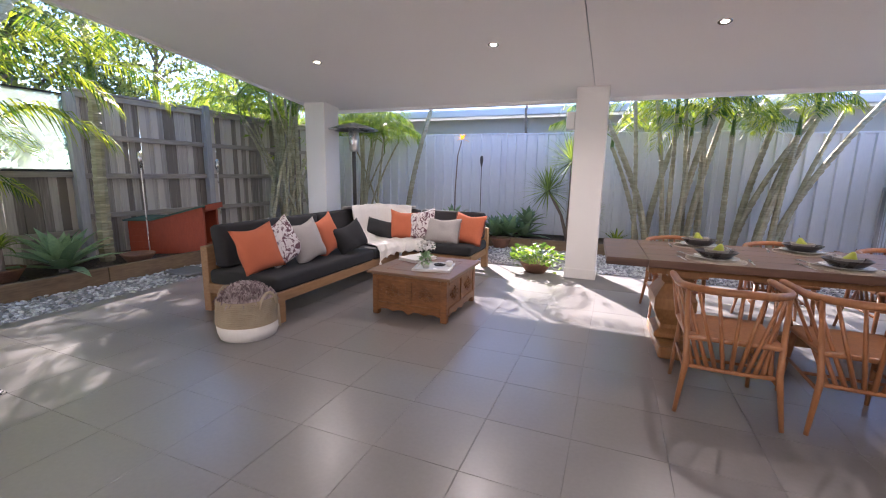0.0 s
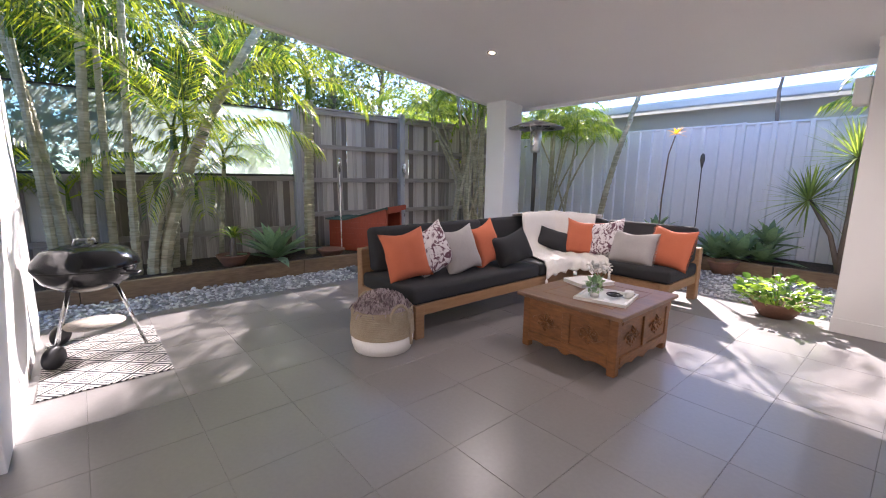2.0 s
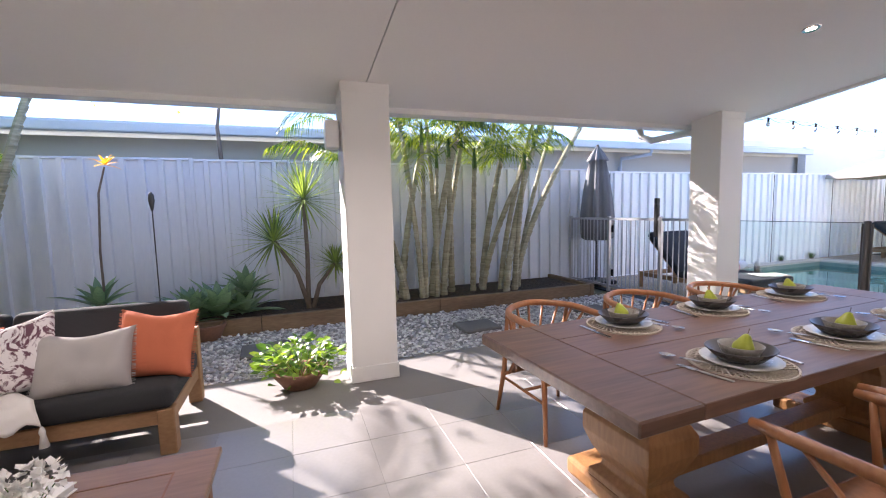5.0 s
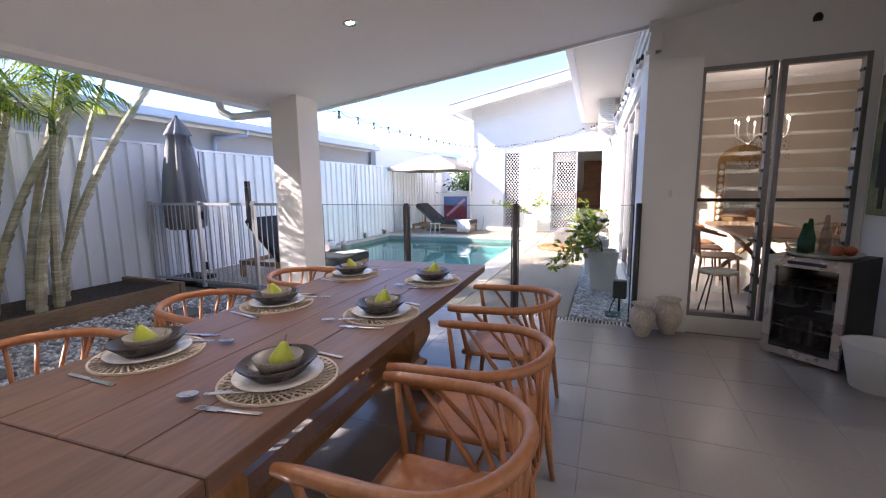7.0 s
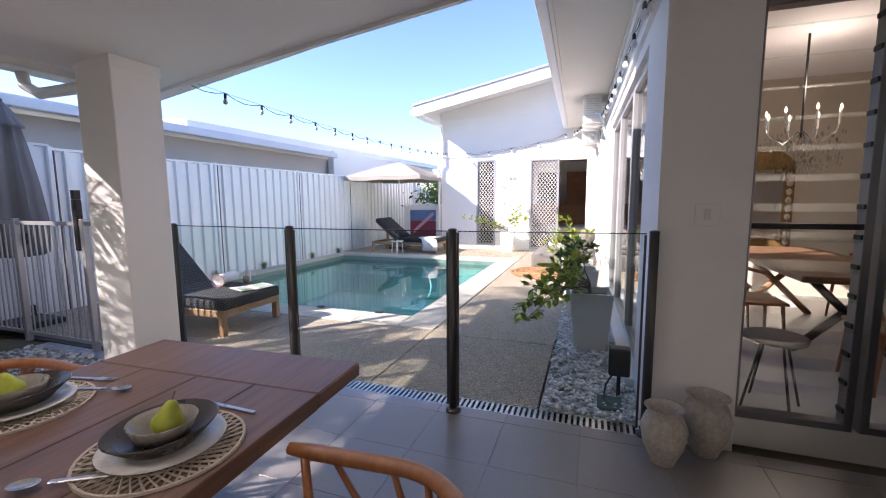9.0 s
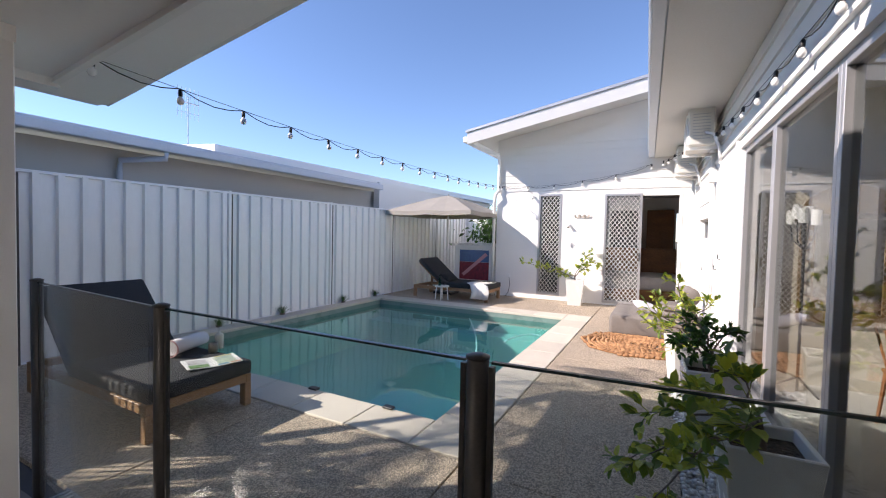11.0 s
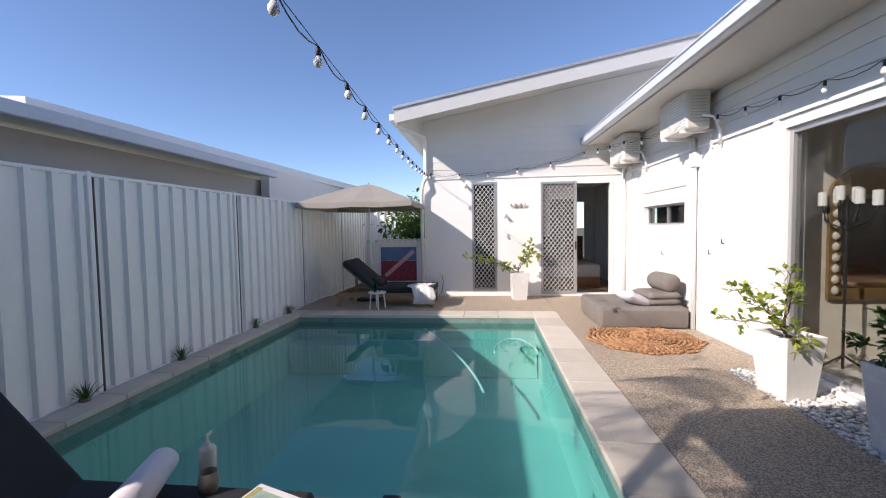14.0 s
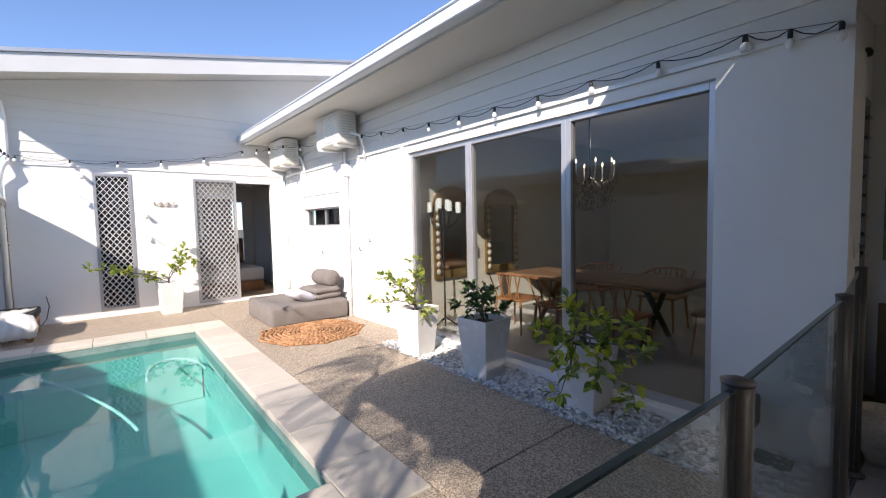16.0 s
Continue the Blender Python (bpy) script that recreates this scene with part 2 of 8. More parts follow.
def cushion(bm, w, d, h, m=None, n=10, pinch=0.25, flat=0.0):
    """A stuffed cushion: full in the middle, thin at the seams, with drawn-in edges."""
    grid = {}
    for s in (1, -1):
        for i in range(n + 1):
            for j in range(n + 1):
                u, v = 2 * i / n - 1, 2 * j / n - 1
                edge = (1 - abs(u) ** (2.5 + flat * 8)) * (1 - abs(v) ** (2.5 + flat * 8))
                z = s * h / 2 * max(edge, 0) ** (0.5 - 0.2 * flat)
                draw = 1 - pinch * 0.25 * (1 - (abs(u) * abs(v)) ** 2) * max(abs(u), abs(v)) ** 4
                rim = i in (0, n) or j in (0, n)
                key = (i, j, 0 if rim else s)
                if key not in grid:
                    grid[key] = bm.verts.new((u * w / 2 * draw, v * d / 2 * draw, 0 if rim else z))
        for i in range(n):
            for j in range(n):
                q = [grid[(a, b, 0 if a in (0, n) or b in (0, n) else s)] for a, b in ((i, j), (i + 1, j), (i + 1, j + 1), (i, j + 1))]
                if len(set(q)) == 4:
                    bm.faces.new(q if s > 0 else q[::-1])
    vs = list(grid.values())
    if m:
        bmesh.ops.transform(bm, matrix=m, verts=vs)
    return vs


def rbox(bm, x0, y0, z0, x1, y1, z1, r=0.03, seg=3, m=None):
    """A box with rounded edges."""
    b2 = bmesh.new()
    box(b2, x0, y0, z0, x1, y1, z1)
    bmesh.ops.bevel(b2, geom=b2.edges[:], offset=r, segments=seg, profile=0.5, affect="EDGES")
    if m:
        bmesh.ops.transform(b2, matrix=m, verts=b2.verts)
    add(bm, b2)


def add(bm, b2):
    me = bpy.data.meshes.new("t")
    b2.to_mesh(me)
    bm.from_mesh(me)
    bpy.data.meshes.remove(me)
    b2.free()


def part(name, bm, material, parent=None, label="", smooth=False, bevel=0.0, m=None):
    """Links a bmesh as one mesh object, under a thing or a part."""
    if bevel:
        bmesh.ops.bevel(bm, geom=bm.edges[:], offset=bevel, segments=1, affect="EDGES")
    bmesh.ops.recalc_face_normals(bm, faces=bm.faces[:])
    me = bpy.data.meshes.new(name)
    bm.to_mesh(me)
    bm.free()
    me.materials.append(material)
    if smooth:
        me.shade_smooth()
    ob = new(name, me)
    if parent:
        ob.parent = parent
    if m:
        ob.matrix_basis = m
    if label:
        tagged(ob, label)
    return ob


def thing(name, label, category, m=None, group="", kind=""):
    e = tagged(new(name), label, category, group, kind)
    if m:
        e.matrix_basis = m
    return e


def structure(name, bm, material, label, category, bevel=0.0, smooth=False, m=None):
    return tagged(part(name, bm, material, None, label, smooth, bevel, m), label, category, "", "structure")


def bx(*a, **k):
    bm = bmesh.new()
    box(bm, *a, **k)
    return bm


def tb(pts, r, n=8):
    bm = bmesh.new()
    tube(bm, pts, r, n)
    return bm


def wall(bm, length, z0, z1, thick, holes=()):
    """An upright wall from u=0 to length, front face at v=0, body behind it (v<0), with holes (u0, z0, u1, z1)."""
    us = sorted({0, length, *[h[0] for h in holes], *[h[2] for h in holes]})
    for a, b in zip(us, us[1:]):
        z = z0
        for h in sorted((h for h in holes if h[0] <= a + 1e-6 and h[2] >= b - 1e-6), key=lambda h: h[1]):
            if h[1] > z + 1e-4:
                box(bm, a, -thick, z, b, 0, h[1])
            z = h[3]
        if z < z1 - 1e-4:
            box(bm, a, -thick, z, b, 0, z1)
    bmesh.ops.remove_doubles(bm, verts=bm.verts[:], dist=1e-4)


def stones(name, n, spots, size, material, label, category, seed):
    """Loose stones as real geometry, one object: n stones at places given by spots(rng)."""
    rng = np.random.default_rng(seed)
    g = (1 + 5 ** 0.5) / 2
    ico = np.array([(-1, g, 0), (1, g, 0), (-1, -g, 0), (1, -g, 0), (0, -1, g), (0, 1, g), (0, -1, -g), (0, 1, -g),
                    (g, 0, -1), (g, 0, 1), (-g, 0, -1), (-g, 0, 1)]) / 1.9
    tri = np.array([(0, 11, 5), (0, 5, 1), (0, 1, 7), (0, 7, 10), (0, 10, 11), (1, 5, 9), (5, 11, 4), (11, 10, 2), (10, 7, 6), (7, 1, 8),
                    (3, 9, 4), (3, 4, 2), (3, 2, 6), (3, 6, 8), (3, 8, 9), (4, 9, 5), (2, 4, 11), (6, 2, 10), (8, 6, 7), (9, 8, 1)])
    p = spots(rng, n)
    a = rng.uniform(0, 2 * np.pi, n)
    s = rng.uniform(size[0], size[1], (n, 1, 1)) * np.stack([rng.uniform(0.8, 1.4, n), rng.uniform(0.6, 1.0, n), rng.uniform(0.4, 0.7, n)], 1)[:, None, :]
    v = ico[None] * s * rng.uniform(0.85, 1.15, (n, 12, 1))
    c, sn = np.cos(a)[:, None], np.sin(a)[:, None]
    v = np.stack([v[..., 0] * c - v[..., 1] * sn, v[..., 0] * sn + v[..., 1] * c, v[..., 2]], 2)
    v += p[:, None, :]
    f = (tri[None] + 12 * np.arange(n)[:, None, None]).reshape(-1, 3)
    me = bpy.data.meshes.new(name)
    me.from_pydata(v.reshape(-1, 3).tolist(), [], f.tolist())
    me.materials.append(material)
    me.shade_smooth()
    return tagged(new(name, me), label, category, "", "stuff")


# ---- the plan ----
TX0, TX1, TY0, TY1 = -4.4, 4.42, 0.85, 6.52      # tiled terrace
FY = 9.38                                        # steel fence
WX = -6.4                                        # paling fence
EX = 13.44                                       # east wing
FACE = pose(4.5, 2.54, 0, 0, 0, 1.6)             # the long facade beside the pool, u along it
PX0, PX1, PY0, PY1, WATER = 6.35, 11.3, 4.88, 9.05, -0.13
SLOPE = 0.12


def ceil_z(y):
    return 2.42 + SLOPE * (6.07 - y)


# ground, one sheet to the horizon, with the pool's pit cut out
bm = bmesh.new()
for x0, y0, x1, y1 in ((-400, -400, PX0 - 0.1, 400), (PX1 + 0.1, -400, 400, 400), (PX0 - 0.1, -400, PX1 + 0.1, PY0 - 0.1), (PX0 - 0.1, PY1 + 0.1, PX1 + 0.1, 400)):
    bm.faces.new([bm.verts.new(p) for p in ((x0, y0, -0.06), (x1, y0, -0.06), (x1, y1, -0.06), (x0, y1, -0.06))])
structure("ground", bm, GROUND, "brown earth ground around the house", "ground")

# terrace slab below the tiles
structure("floor", bx(TX0, -4.0, -0.055, TX1, TY1, -0.003), GROUT, "terrace slab with dark grout joints", "floor")

# pool-side paving of exposed aggregate, in slabs with joints
pav = thing("paving", "exposed aggregate concrete paving beside the pool", "paving", kind="structure")
for x0, y0, x1, y1 in ((4.56, 3.2, 5.85, 4.46), (5.86, 3.2, 8.7, 4.46), (8.71, 2.5, 11.35, 4.46), (11.36, 2.5, 13.44, 4.46), (11.72, 4.47, 13.44, 9.36),
                       (4.56, 4.47, 5.94, 6.2), (4.56, 6.21, 5.94, 9.36)):
    part("paving_slab", bx(x0, y0, -0.055, x1, y1, -0.004), AGG, pav, bevel=0.004)

# roof ceiling of the terrace
bm = bmesh.new()
for x0, x1 in ((TX0 - 0.02, 0.03), (0.04, 4.6)):
    q = [bm.verts.new((x, y, ceil_z(y) + dz)) for dz in (0, 0.02) for x, y in ((x0, -4.0), (x1, -4.0), (x1, 6.58), (x0, 6.58))]
    for f in ((0, 3, 2, 1), (4, 5, 6, 7), (0, 1, 5, 4), (1, 2, 6, 5), (2, 3, 7, 6), (3, 0, 4, 7)):
        bm.faces.new([q[i] for i in f])
structure("ceiling", bm, CEIL, "white painted sheet ceiling with one joint", "ceiling")
def slab(bm, x0, x1, y0, y1, under, thick):
    """A roof slab whose underside follows under(y)."""
    q = [bm.verts.new((x, y, under(y) + dz)) for dz in (0, thick) for x, y in ((x0, y0), (x1, y0), (x1, y1), (x0, y1))]
    for f in ((0, 3, 2, 1), (4, 5, 6, 7), (0, 1, 5, 4), (1, 2, 6, 5), (2, 3, 7, 6), (3, 0, 4, 7)):
        bm.faces.new([q[i] for i in f])


def eave_z(y):
    return 2.47 + 0.15 * (7.4 - y)


bm = bmesh.new()
slab(bm, TX0 - 0.05, 4.64, -4.0, 6.62, lambda y: ceil_z(y) + 0.032, 0.2)
structure("roof", bm, ROOF, "pale steel terrace roof", "roof")
bm = bmesh.new()
slab(bm, 4.642, 5.22, 2.3, 7.4, eave_z, 0.12)
structure("eave_east", bm, CEIL, "white boxed eave of the terrace beside the pool", "eave")
# board added along the eave, tall enough to lengthen its shadow on the facade
bm = bmesh.new()
slab(bm, 5.222, 5.25, 2.3, 7.4, eave_z, 0.3)
# closes the gap where sun slipped between roof and eave
slab(bm, 4.642, 4.66, 2.3, 6.62, lambda y: ceil_z(y) + 0.235, 0.42)
structure("sun_stop_east", bm, TRIM, "white strips added on the terrace eave to block sun", "trim")
bm = bmesh.new()
slab(bm, TX0 - 0.5, TX0 - 0.052, 0.5, 7.4, lambda y: ceil_z(y) + 0.06 if y < 7 else 2.47, 0.14)
structure("eave_west", bm, CEIL, "white boxed eave of the terrace beside the palms", "eave")
bm = bmesh.new()
slab(bm, TX0 - 0.05, 4.64, 6.622, 7.4, lambda y: 2.44 + 0.04 * (y - 6.62), 0.14)
structure("eave_north", bm, CEIL, "white boxed eave of the terrace under the gutter", "eave")
# barge trims at the ceiling's edges
bm = bmesh.new()
for x0, x1 in ((4.6, 4.64), (TX0 - 0.05, TX0 - 0.02)):
    q = [bm.verts.new((x, y, ceil_z(y) + dz)) for dz in (-0.03, 0.03) for x, y in ((x0, 2.0 if x0 > 0 else 0.85), (x1, 2.0 if x0 > 0 else 0.85), (x1, 6.6), (x0, 6.6))]
    for f in ((0, 3, 2, 1), (4, 5, 6, 7), (0, 1, 5, 4), (1, 2, 6, 5), (2, 3, 7, 6), (3, 0, 4, 7)):
        bm.faces.new([q[i] for i in f])
box(bm, TX0 - 0.05, 6.58, ceil_z(6.58) - 0.05, 4.64, 6.62, ceil_z(6.58) + 0.03)
structure("trim", bm, TRIM, "white timber trim along the terrace ceiling", "trim")
gut = thing("gutter", "white steel gutter along the terrace roof", "gutter", kind="structure")
part("channel", bx(TX0 - 0.5, 7.4, 2.475, 5.22, 7.5, 2.63), TRIM, gut, bevel=0.012)
part("downpipe", tb([(4.1, 7.42, 2.5), (4.1, 7.38, 2.36), (4.1, 7.2, 2.28), (4.1, 6.62, 2.28), (4.1, 6.5, 2.24), (4.1, 6.47, 2.1)], 0.045, 12), TRIM, gut, smooth=True)

# columns
for name, x, w in (("column_1", -4.38, 0.38), ("column_2", -0.17, 0.38), ("column_3", 3.93, 0.36)):
    c = thing(name, "square white rendered column of the terrace", "column", kind="structure")
    bm = bmesh.new()
    box(bm, x, 6.075, 0, x + w, 6.455, ceil_z(6.27) - 0.01)
    part("shaft", bm, RENDER, c, bevel=0.006)
    part("plinth", bx(x - 0.008, 6.067, 0, x + w + 0.008, 6.463, 0.13), RENDER, c, bevel=0.003)
    q = bx(x - 0.004, 6.071, ceil_z(6.455) - 0.035, x + w + 0.004, 6.459, ceil_z(6.063) - 0.005)
    part("capital", q, RENDER, c)

# south side of the terrace: a rendered wall, an opening where the house is left, a wall behind the fridge
structure("wall_south_west", bx(TX0, 0.5, -0.05, -2.2, 0.85, 3.03), RENDER, "white rendered house wall by the barbecue", "wall", bevel=0.004)
structure("wall_south_east", bx(2.7, 0.62, -0.05, 4.6, 0.85, 3.03), RENDER, "white rendered house wall with a picture", "wall", bevel=0.004)
structure("wall_lintel", bx(-2.2, 0.5, 2.46, 2.7, 0.85, 3.03), RENDER, "white rendered wall above the terrace doors", "wall")
bm = bmesh.new()
box(bm, -2.6, -3.9, 0, -2.45, 0.5, 2.8), box(bm, 2.75, -3.9, 0, 2.9, 0.62, 2.8), box(bm, -2.6, -4.0, 0, 2.9, -3.9, 2.8)
structure("wall_inside", bm, RENDER, "plain white inner walls behind the terrace doors", "wall")
dr = thing("door_frame", "dark grey aluminium frame of the open terrace doors", "door frame", kind="structure")
for a in ((-2.2, 0.56, 0, -2.12, 0.78, 2.46), (2.62, 0.64, 0, 2.7, 0.78, 2.46), (-2.12, 0.56, 2.38, 2.62, 0.78, 2.46)):
    part("jamb", bx(*a), ALU, dr, bevel=0.004)

# east end of the terrace: wall with louvre windows, and the nib at the pool
bm = bmesh.new()
wall(bm, 1.62, -0.05, ceil_z(2.0) + 0.3, 0.14, [(0.37, 0.12, 1.56, 2.42)])
structure("wall_louvres", bm, RENDER, "white wall round the louvre windows", "wall", m=Matrix(((0, -1, 0, 4.6), (-1, 0, 0, 2.47), (0, 0, 1, 0), (0, 0, 0, 1))))
structure("wall_nib", bx(4.5, 2.1, -0.05, 4.58, 2.53, 2.5), RENDER, "white rendered wall end beside the pool", "wall", bevel=0.004)

# the long facade by the pool: u from 0 (x=4.5) to 9.0
UL = 9.05
bm = bmesh.new()
wall(bm, UL, -0.05, 2.55, 0.2, [(0.68, 0.06, 4.28, 2.45), (6.32, 1.5, 7.85, 1.84)])
structure("wall_facade", bm, RENDER, "white rendered facade along the pool", "wall", m=FACE)
wb = thing("wall_boards", "white weatherboards above the sliding windows", "wall", FACE, kind="structure")
for k in range(4):
    z = 2.587 + k * 0.16
    bm = bmesh.new()
    q = [bm.verts.new(p) for p in ((0, 0.016, z), (UL, 0.016, z), (UL, -0.004, z + 0.16), (0, -0.004, z + 0.16), (0, -0.1, z), (UL, -0.1, z), (UL, -0.1, z + 0.16), (0, -0.1, z + 0.16))]
    for f in ((0, 1, 2, 3), (0, 4, 5, 1), (3, 2, 6, 7), (4, 7, 6, 5), (0, 3, 7, 4), (1, 5, 6, 2)):
        bm.faces.new([q[i] for i in f])
    part("board", bm, BOARD, wb)
bm = bmesh.new()
box(bm, 0, -0.05, 2.552, UL, 0.03, 2.585)
box(bm, 4.34, 0.0, 0.0, 4.42, 0.025, 2.55)
structure("baseboard", bm, TRIM, "white flashing strip on the facade", "trim", m=FACE)
# eave of the facade: sloping soffit, fascia and gutter
bm = bmesh.new()
box(bm, -0.9, -0.1, 3.22, UL + 0.1, 0.72, 3.25), box(bm, -0.9, 0.72, 3.2, UL + 0.1, 0.76, 3.34)
structure("eave_soffit", bm, SOFFIT, "white eave soffit and fascia over the pool windows", "eave", m=FACE)
g2 = thing("gutter", "white steel gutter on the long eave", "gutter", FACE, kind="structure")
part("channel", bx(-0.9, 0.76, 3.22, UL + 0.12, 0.88, 3.35), NTRIM, g2, bevel=0.015)
part("lip", tb([(-0.9, 0.885, 3.345), (UL + 0.12, 0.885, 3.345)], 0.013, 6), NTRIM, g2)
part("lower_bead", tb([(-0.9, 0.875, 3.235), (UL + 0.12, 0.875, 3.235)], 0.012, 6), NTRIM, g2)
bm = bmesh.new()
q = [bm.verts.new(p) for p in ((-1, 0.86, 3.36), (UL + 0.1, 0.86, 3.36), (UL + 0.1, -6.5, 4.3), (-1, -6.5, 4.3), (-1, 0.86, 3.34), (UL + 0.1, 0.86, 3.34), (UL + 0.1, -6.5, 4.28), (-1, -6.5, 4.28))]
for f in ((0, 1, 2, 3), (4, 7, 6, 5), (0, 4, 5, 1), (1, 5, 6, 2), (2, 6, 7, 3), (3, 7, 4, 0)):
    bm.faces.new([q[i] for i in f])
structure("roof_long", bm, ROOF, "pale steel roof of the house", "roof", m=FACE)

# east wing
bm = bmesh.new()
wall(bm, 4.5, -0.05, 2.58, 0.2, [(1.06, 0.1, 1.6, 2.5), (2.55, 0.04, 4.06, 2.47)])
EASTM = Matrix(((0, -1, 0, EX), (-1, 0, 0, 7.06), (0, 0, 1, 0), (0, 0, 0, 1)))   # u runs south from y=7.06, v points west
structure("wall_east", bm, RENDER, "white rendered wall of the east wing", "wall", m=EASTM)
we = thing("wall_east_boards", "white weatherboards on the east wing", "wall", EASTM, kind="structure")
part("flashing", bx(-0.02, -0.2, 2.582, 4.5, 0.02, 2.62), TRIM, we)
for k in range(6):
    z, u0 = 2.622 + k * 0.17, 0.0
    bm = bmesh.new()
    q = [bm.verts.new(p) for p in ((u0, 0.008, z), (4.5, 0.008, z), (4.5, -0.004, z + 0.17), (u0, -0.004, z + 0.17), (u0, -0.1, z), (4.5, -0.1, z), (4.5, -0.1, z + 0.17), (u0, -0.1, z + 0.17))]
    for f in ((0, 1, 2, 3), (0, 4, 5, 1), (3, 2, 6, 7), (4, 7, 6, 5), (0, 3, 7, 4), (1, 5, 6, 2)):
        bm.faces.new([q[i] for i in f])
    part("board", bm, BOARD, we)
bm = bmesh.new()
q = [bm.verts.new((u, v, z)) for v in (0.002, -0.1) for u, z in ((0, 3.644), (6.8, 3.644), (6.8, 3.85 + 0.185 * 6.8), (0, 3.85))]
for f in ((0, 1, 2, 3), (7, 6, 5, 4), (0, 4, 5, 1), (1, 5, 6, 2), (2, 6, 7, 3), (3, 7, 4, 0)):
    bm.faces.new([q[i] for i in f])
part("gable", bm, BOARD, we, "plain white gable sheet")
structure("wall_north_end", bx(EX + 0.2, 6.86, -0.05, EX + 4, 7.06, 3.6), RENDER, "white side wall of the east wing", "wall")


def wing_z(y):
    return 3.78 + 0.185 * (7.47 - y)


bm = bmesh.new()
for x0, x1, a, b in ((12.475, 18, 0.0, 0.12),):
    q = [bm.verts.new((x, y, wing_z(y) + dz)) for dz in (a, b) for x, y in ((x0, 0.0), (x1, 0.0), (x1, 7.47), (x0, 7.47))]
    for f in ((0, 3, 2, 1), (4, 5, 6, 7), (0, 1, 5, 4), (1, 2, 6, 5), (2, 3, 7, 6), (3, 0, 4, 7)):
        bm.faces.new([q[i] for i in f])
structure("roof_wing", bm, SOFFIT, "white sloping eave of the east wing roof", "roof")
SURF = M("pale_grey_fascia", (0.56, 0.56, 0.55), (0.51, 0.51, 0.50), 0.45, s1=2, s2=60, bump=0.03)
bm = bmesh.new()
q = [bm.verts.new((x, y, wing_z(y) + dz)) for dz in (-0.17, 0.098) for x, y in ((12.43, 0.0), (12.473, 0.0), (12.473, 7.47), (12.43, 7.47))]
for f in ((0, 3, 2, 1), (4, 5, 6, 7), (0, 1, 5, 4), (1, 2, 6, 5), (2, 3, 7, 6), (3, 0, 4, 7)):
    bm.faces.new([q[i] for i in f])
structure("fascia_wing", bm, SURF, "pale grey fascia board of the east wing roof", "fascia")
g3 = thing("gutter", "white gutter and downpipe of the east wing", "gutter", kind="structure")
bm = bmesh.new()
q = [bm.verts.new((x, y, wing_z(y) + dz)) for dz in (0.1, 0.155) for x, y in ((12.4, 0.0), (12.5, 0.0), (12.5, 7.5), (12.4, 7.5))]
for f in ((0, 3, 2, 1), (4, 5, 6, 7), (0, 1, 5, 4), (1, 2, 6, 5), (2, 3, 7, 6), (3, 0, 4, 7)):
    bm.faces.new([q[i] for i in f])
part("barge_cap", bm, ALU, g3, "grey steel roof edge")
part("channel", bx(12.44, 7.47, 3.66, 18, 7.58, 3.79), TRIM, g3, bevel=0.01)
part("downpipe", tb([(12.9, 7.5, 3.66), (12.9, 7.3, 3.56), (13.36, 7.02, 3.5), (13.38, 7.0, 3.3), (13.38, 7.0, 2.62), (13.3, 7.05, 2.5), (13.36, 7.1, 2.3), (13.36, 7.1, 0.0)], 0.04, 10), TRIM, g3, smooth=True)
bm = bmesh.new()
box(bm, EX + 0.2, 2.5, -0.05, EX + 4, 6.86, 0.03)
structure("floor_bedroom", bm, SLEEPER, "dark polished timber bedroom floor", "floor")
bm = bmesh.new()
box(bm, EX + 4, 2.0, 0, EX + 4.1, 2.7, 3.4), box(bm, EX + 4, 3.0, 0, EX + 4.1, 7.0, 3.4), box(bm, EX + 4, 2.7, 0, EX + 4.1, 3.0, 0.55), box(bm, EX + 4, 2.7, 2.25, EX + 4.1, 3.0, 3.4), box(bm, EX, 2.3, 0, EX + 4, 2.4, 3.4), box(bm, EX + 0.01, 2.4, 2.7, EX + 4, 6.86, 2.75)
structure("wall_bedroom", bm, RENDER, "plain white bedroom walls", "wall")

# pool shell, water
bm = bmesh.new()
box(bm, PX0, PY0, -0.92, PX1, PY1, -0.05)
for f in [f for f in bm.faces if f.normal.z > 0.9 or all(v.co.z > -0.1 for v in f.verts)]:
    bm.faces.remove(f)
for f in bm.faces:
    f.normal_flip()
pool = thing("pool", "rectangular swimming pool with teal plaster walls", "pool", kind="structure")
me = bpy.data.meshes.new("shell")
bm.to_mesh(me)
bm.free()
me.materials.append(POOLM)
sh = new("shell", me)
sh.parent = pool
bm = bmesh.new()
for a in ((PX0, PY0, -0.25, PX1, PY0 + 0.012, -0.03), (PX0, PY1 - 0.012, -0.25, PX1, PY1, -0.03), (PX0, PY0 + 0.012, -0.25, PX0 + 0.012, PY1 - 0.012, -0.03), (PX1 - 0.012, PY0 + 0.012, -0.25, PX1, PY1 - 0.012, -0.03)):
    box(bm, *a)
part("waterline_tiles", bm, POOLTILE, pool)
bm = bmesh.new()
box(bm, PX0 + 0.02, PY0 + 0.02, -0.91, PX0 + 0.5, PY0 + 1.4, -0.6), box(bm, PX1 - 0.45, PY0 + 0.02, -0.91, PX1 - 0.02, PY1 - 0.02, -0.42)
part("bench", bm, POOLM, pool)
wm = bpy.data.materials.new("pool_water")
wm.use_nodes = True
N, L = wm.node_tree.nodes, wm.node_tree.links
N.remove(N["Principled BSDF"])
t, g, ms = N.new("ShaderNodeBsdfTransparent"), N.new("ShaderNodeBsdfGlossy"), N.new("ShaderNodeMixShader")
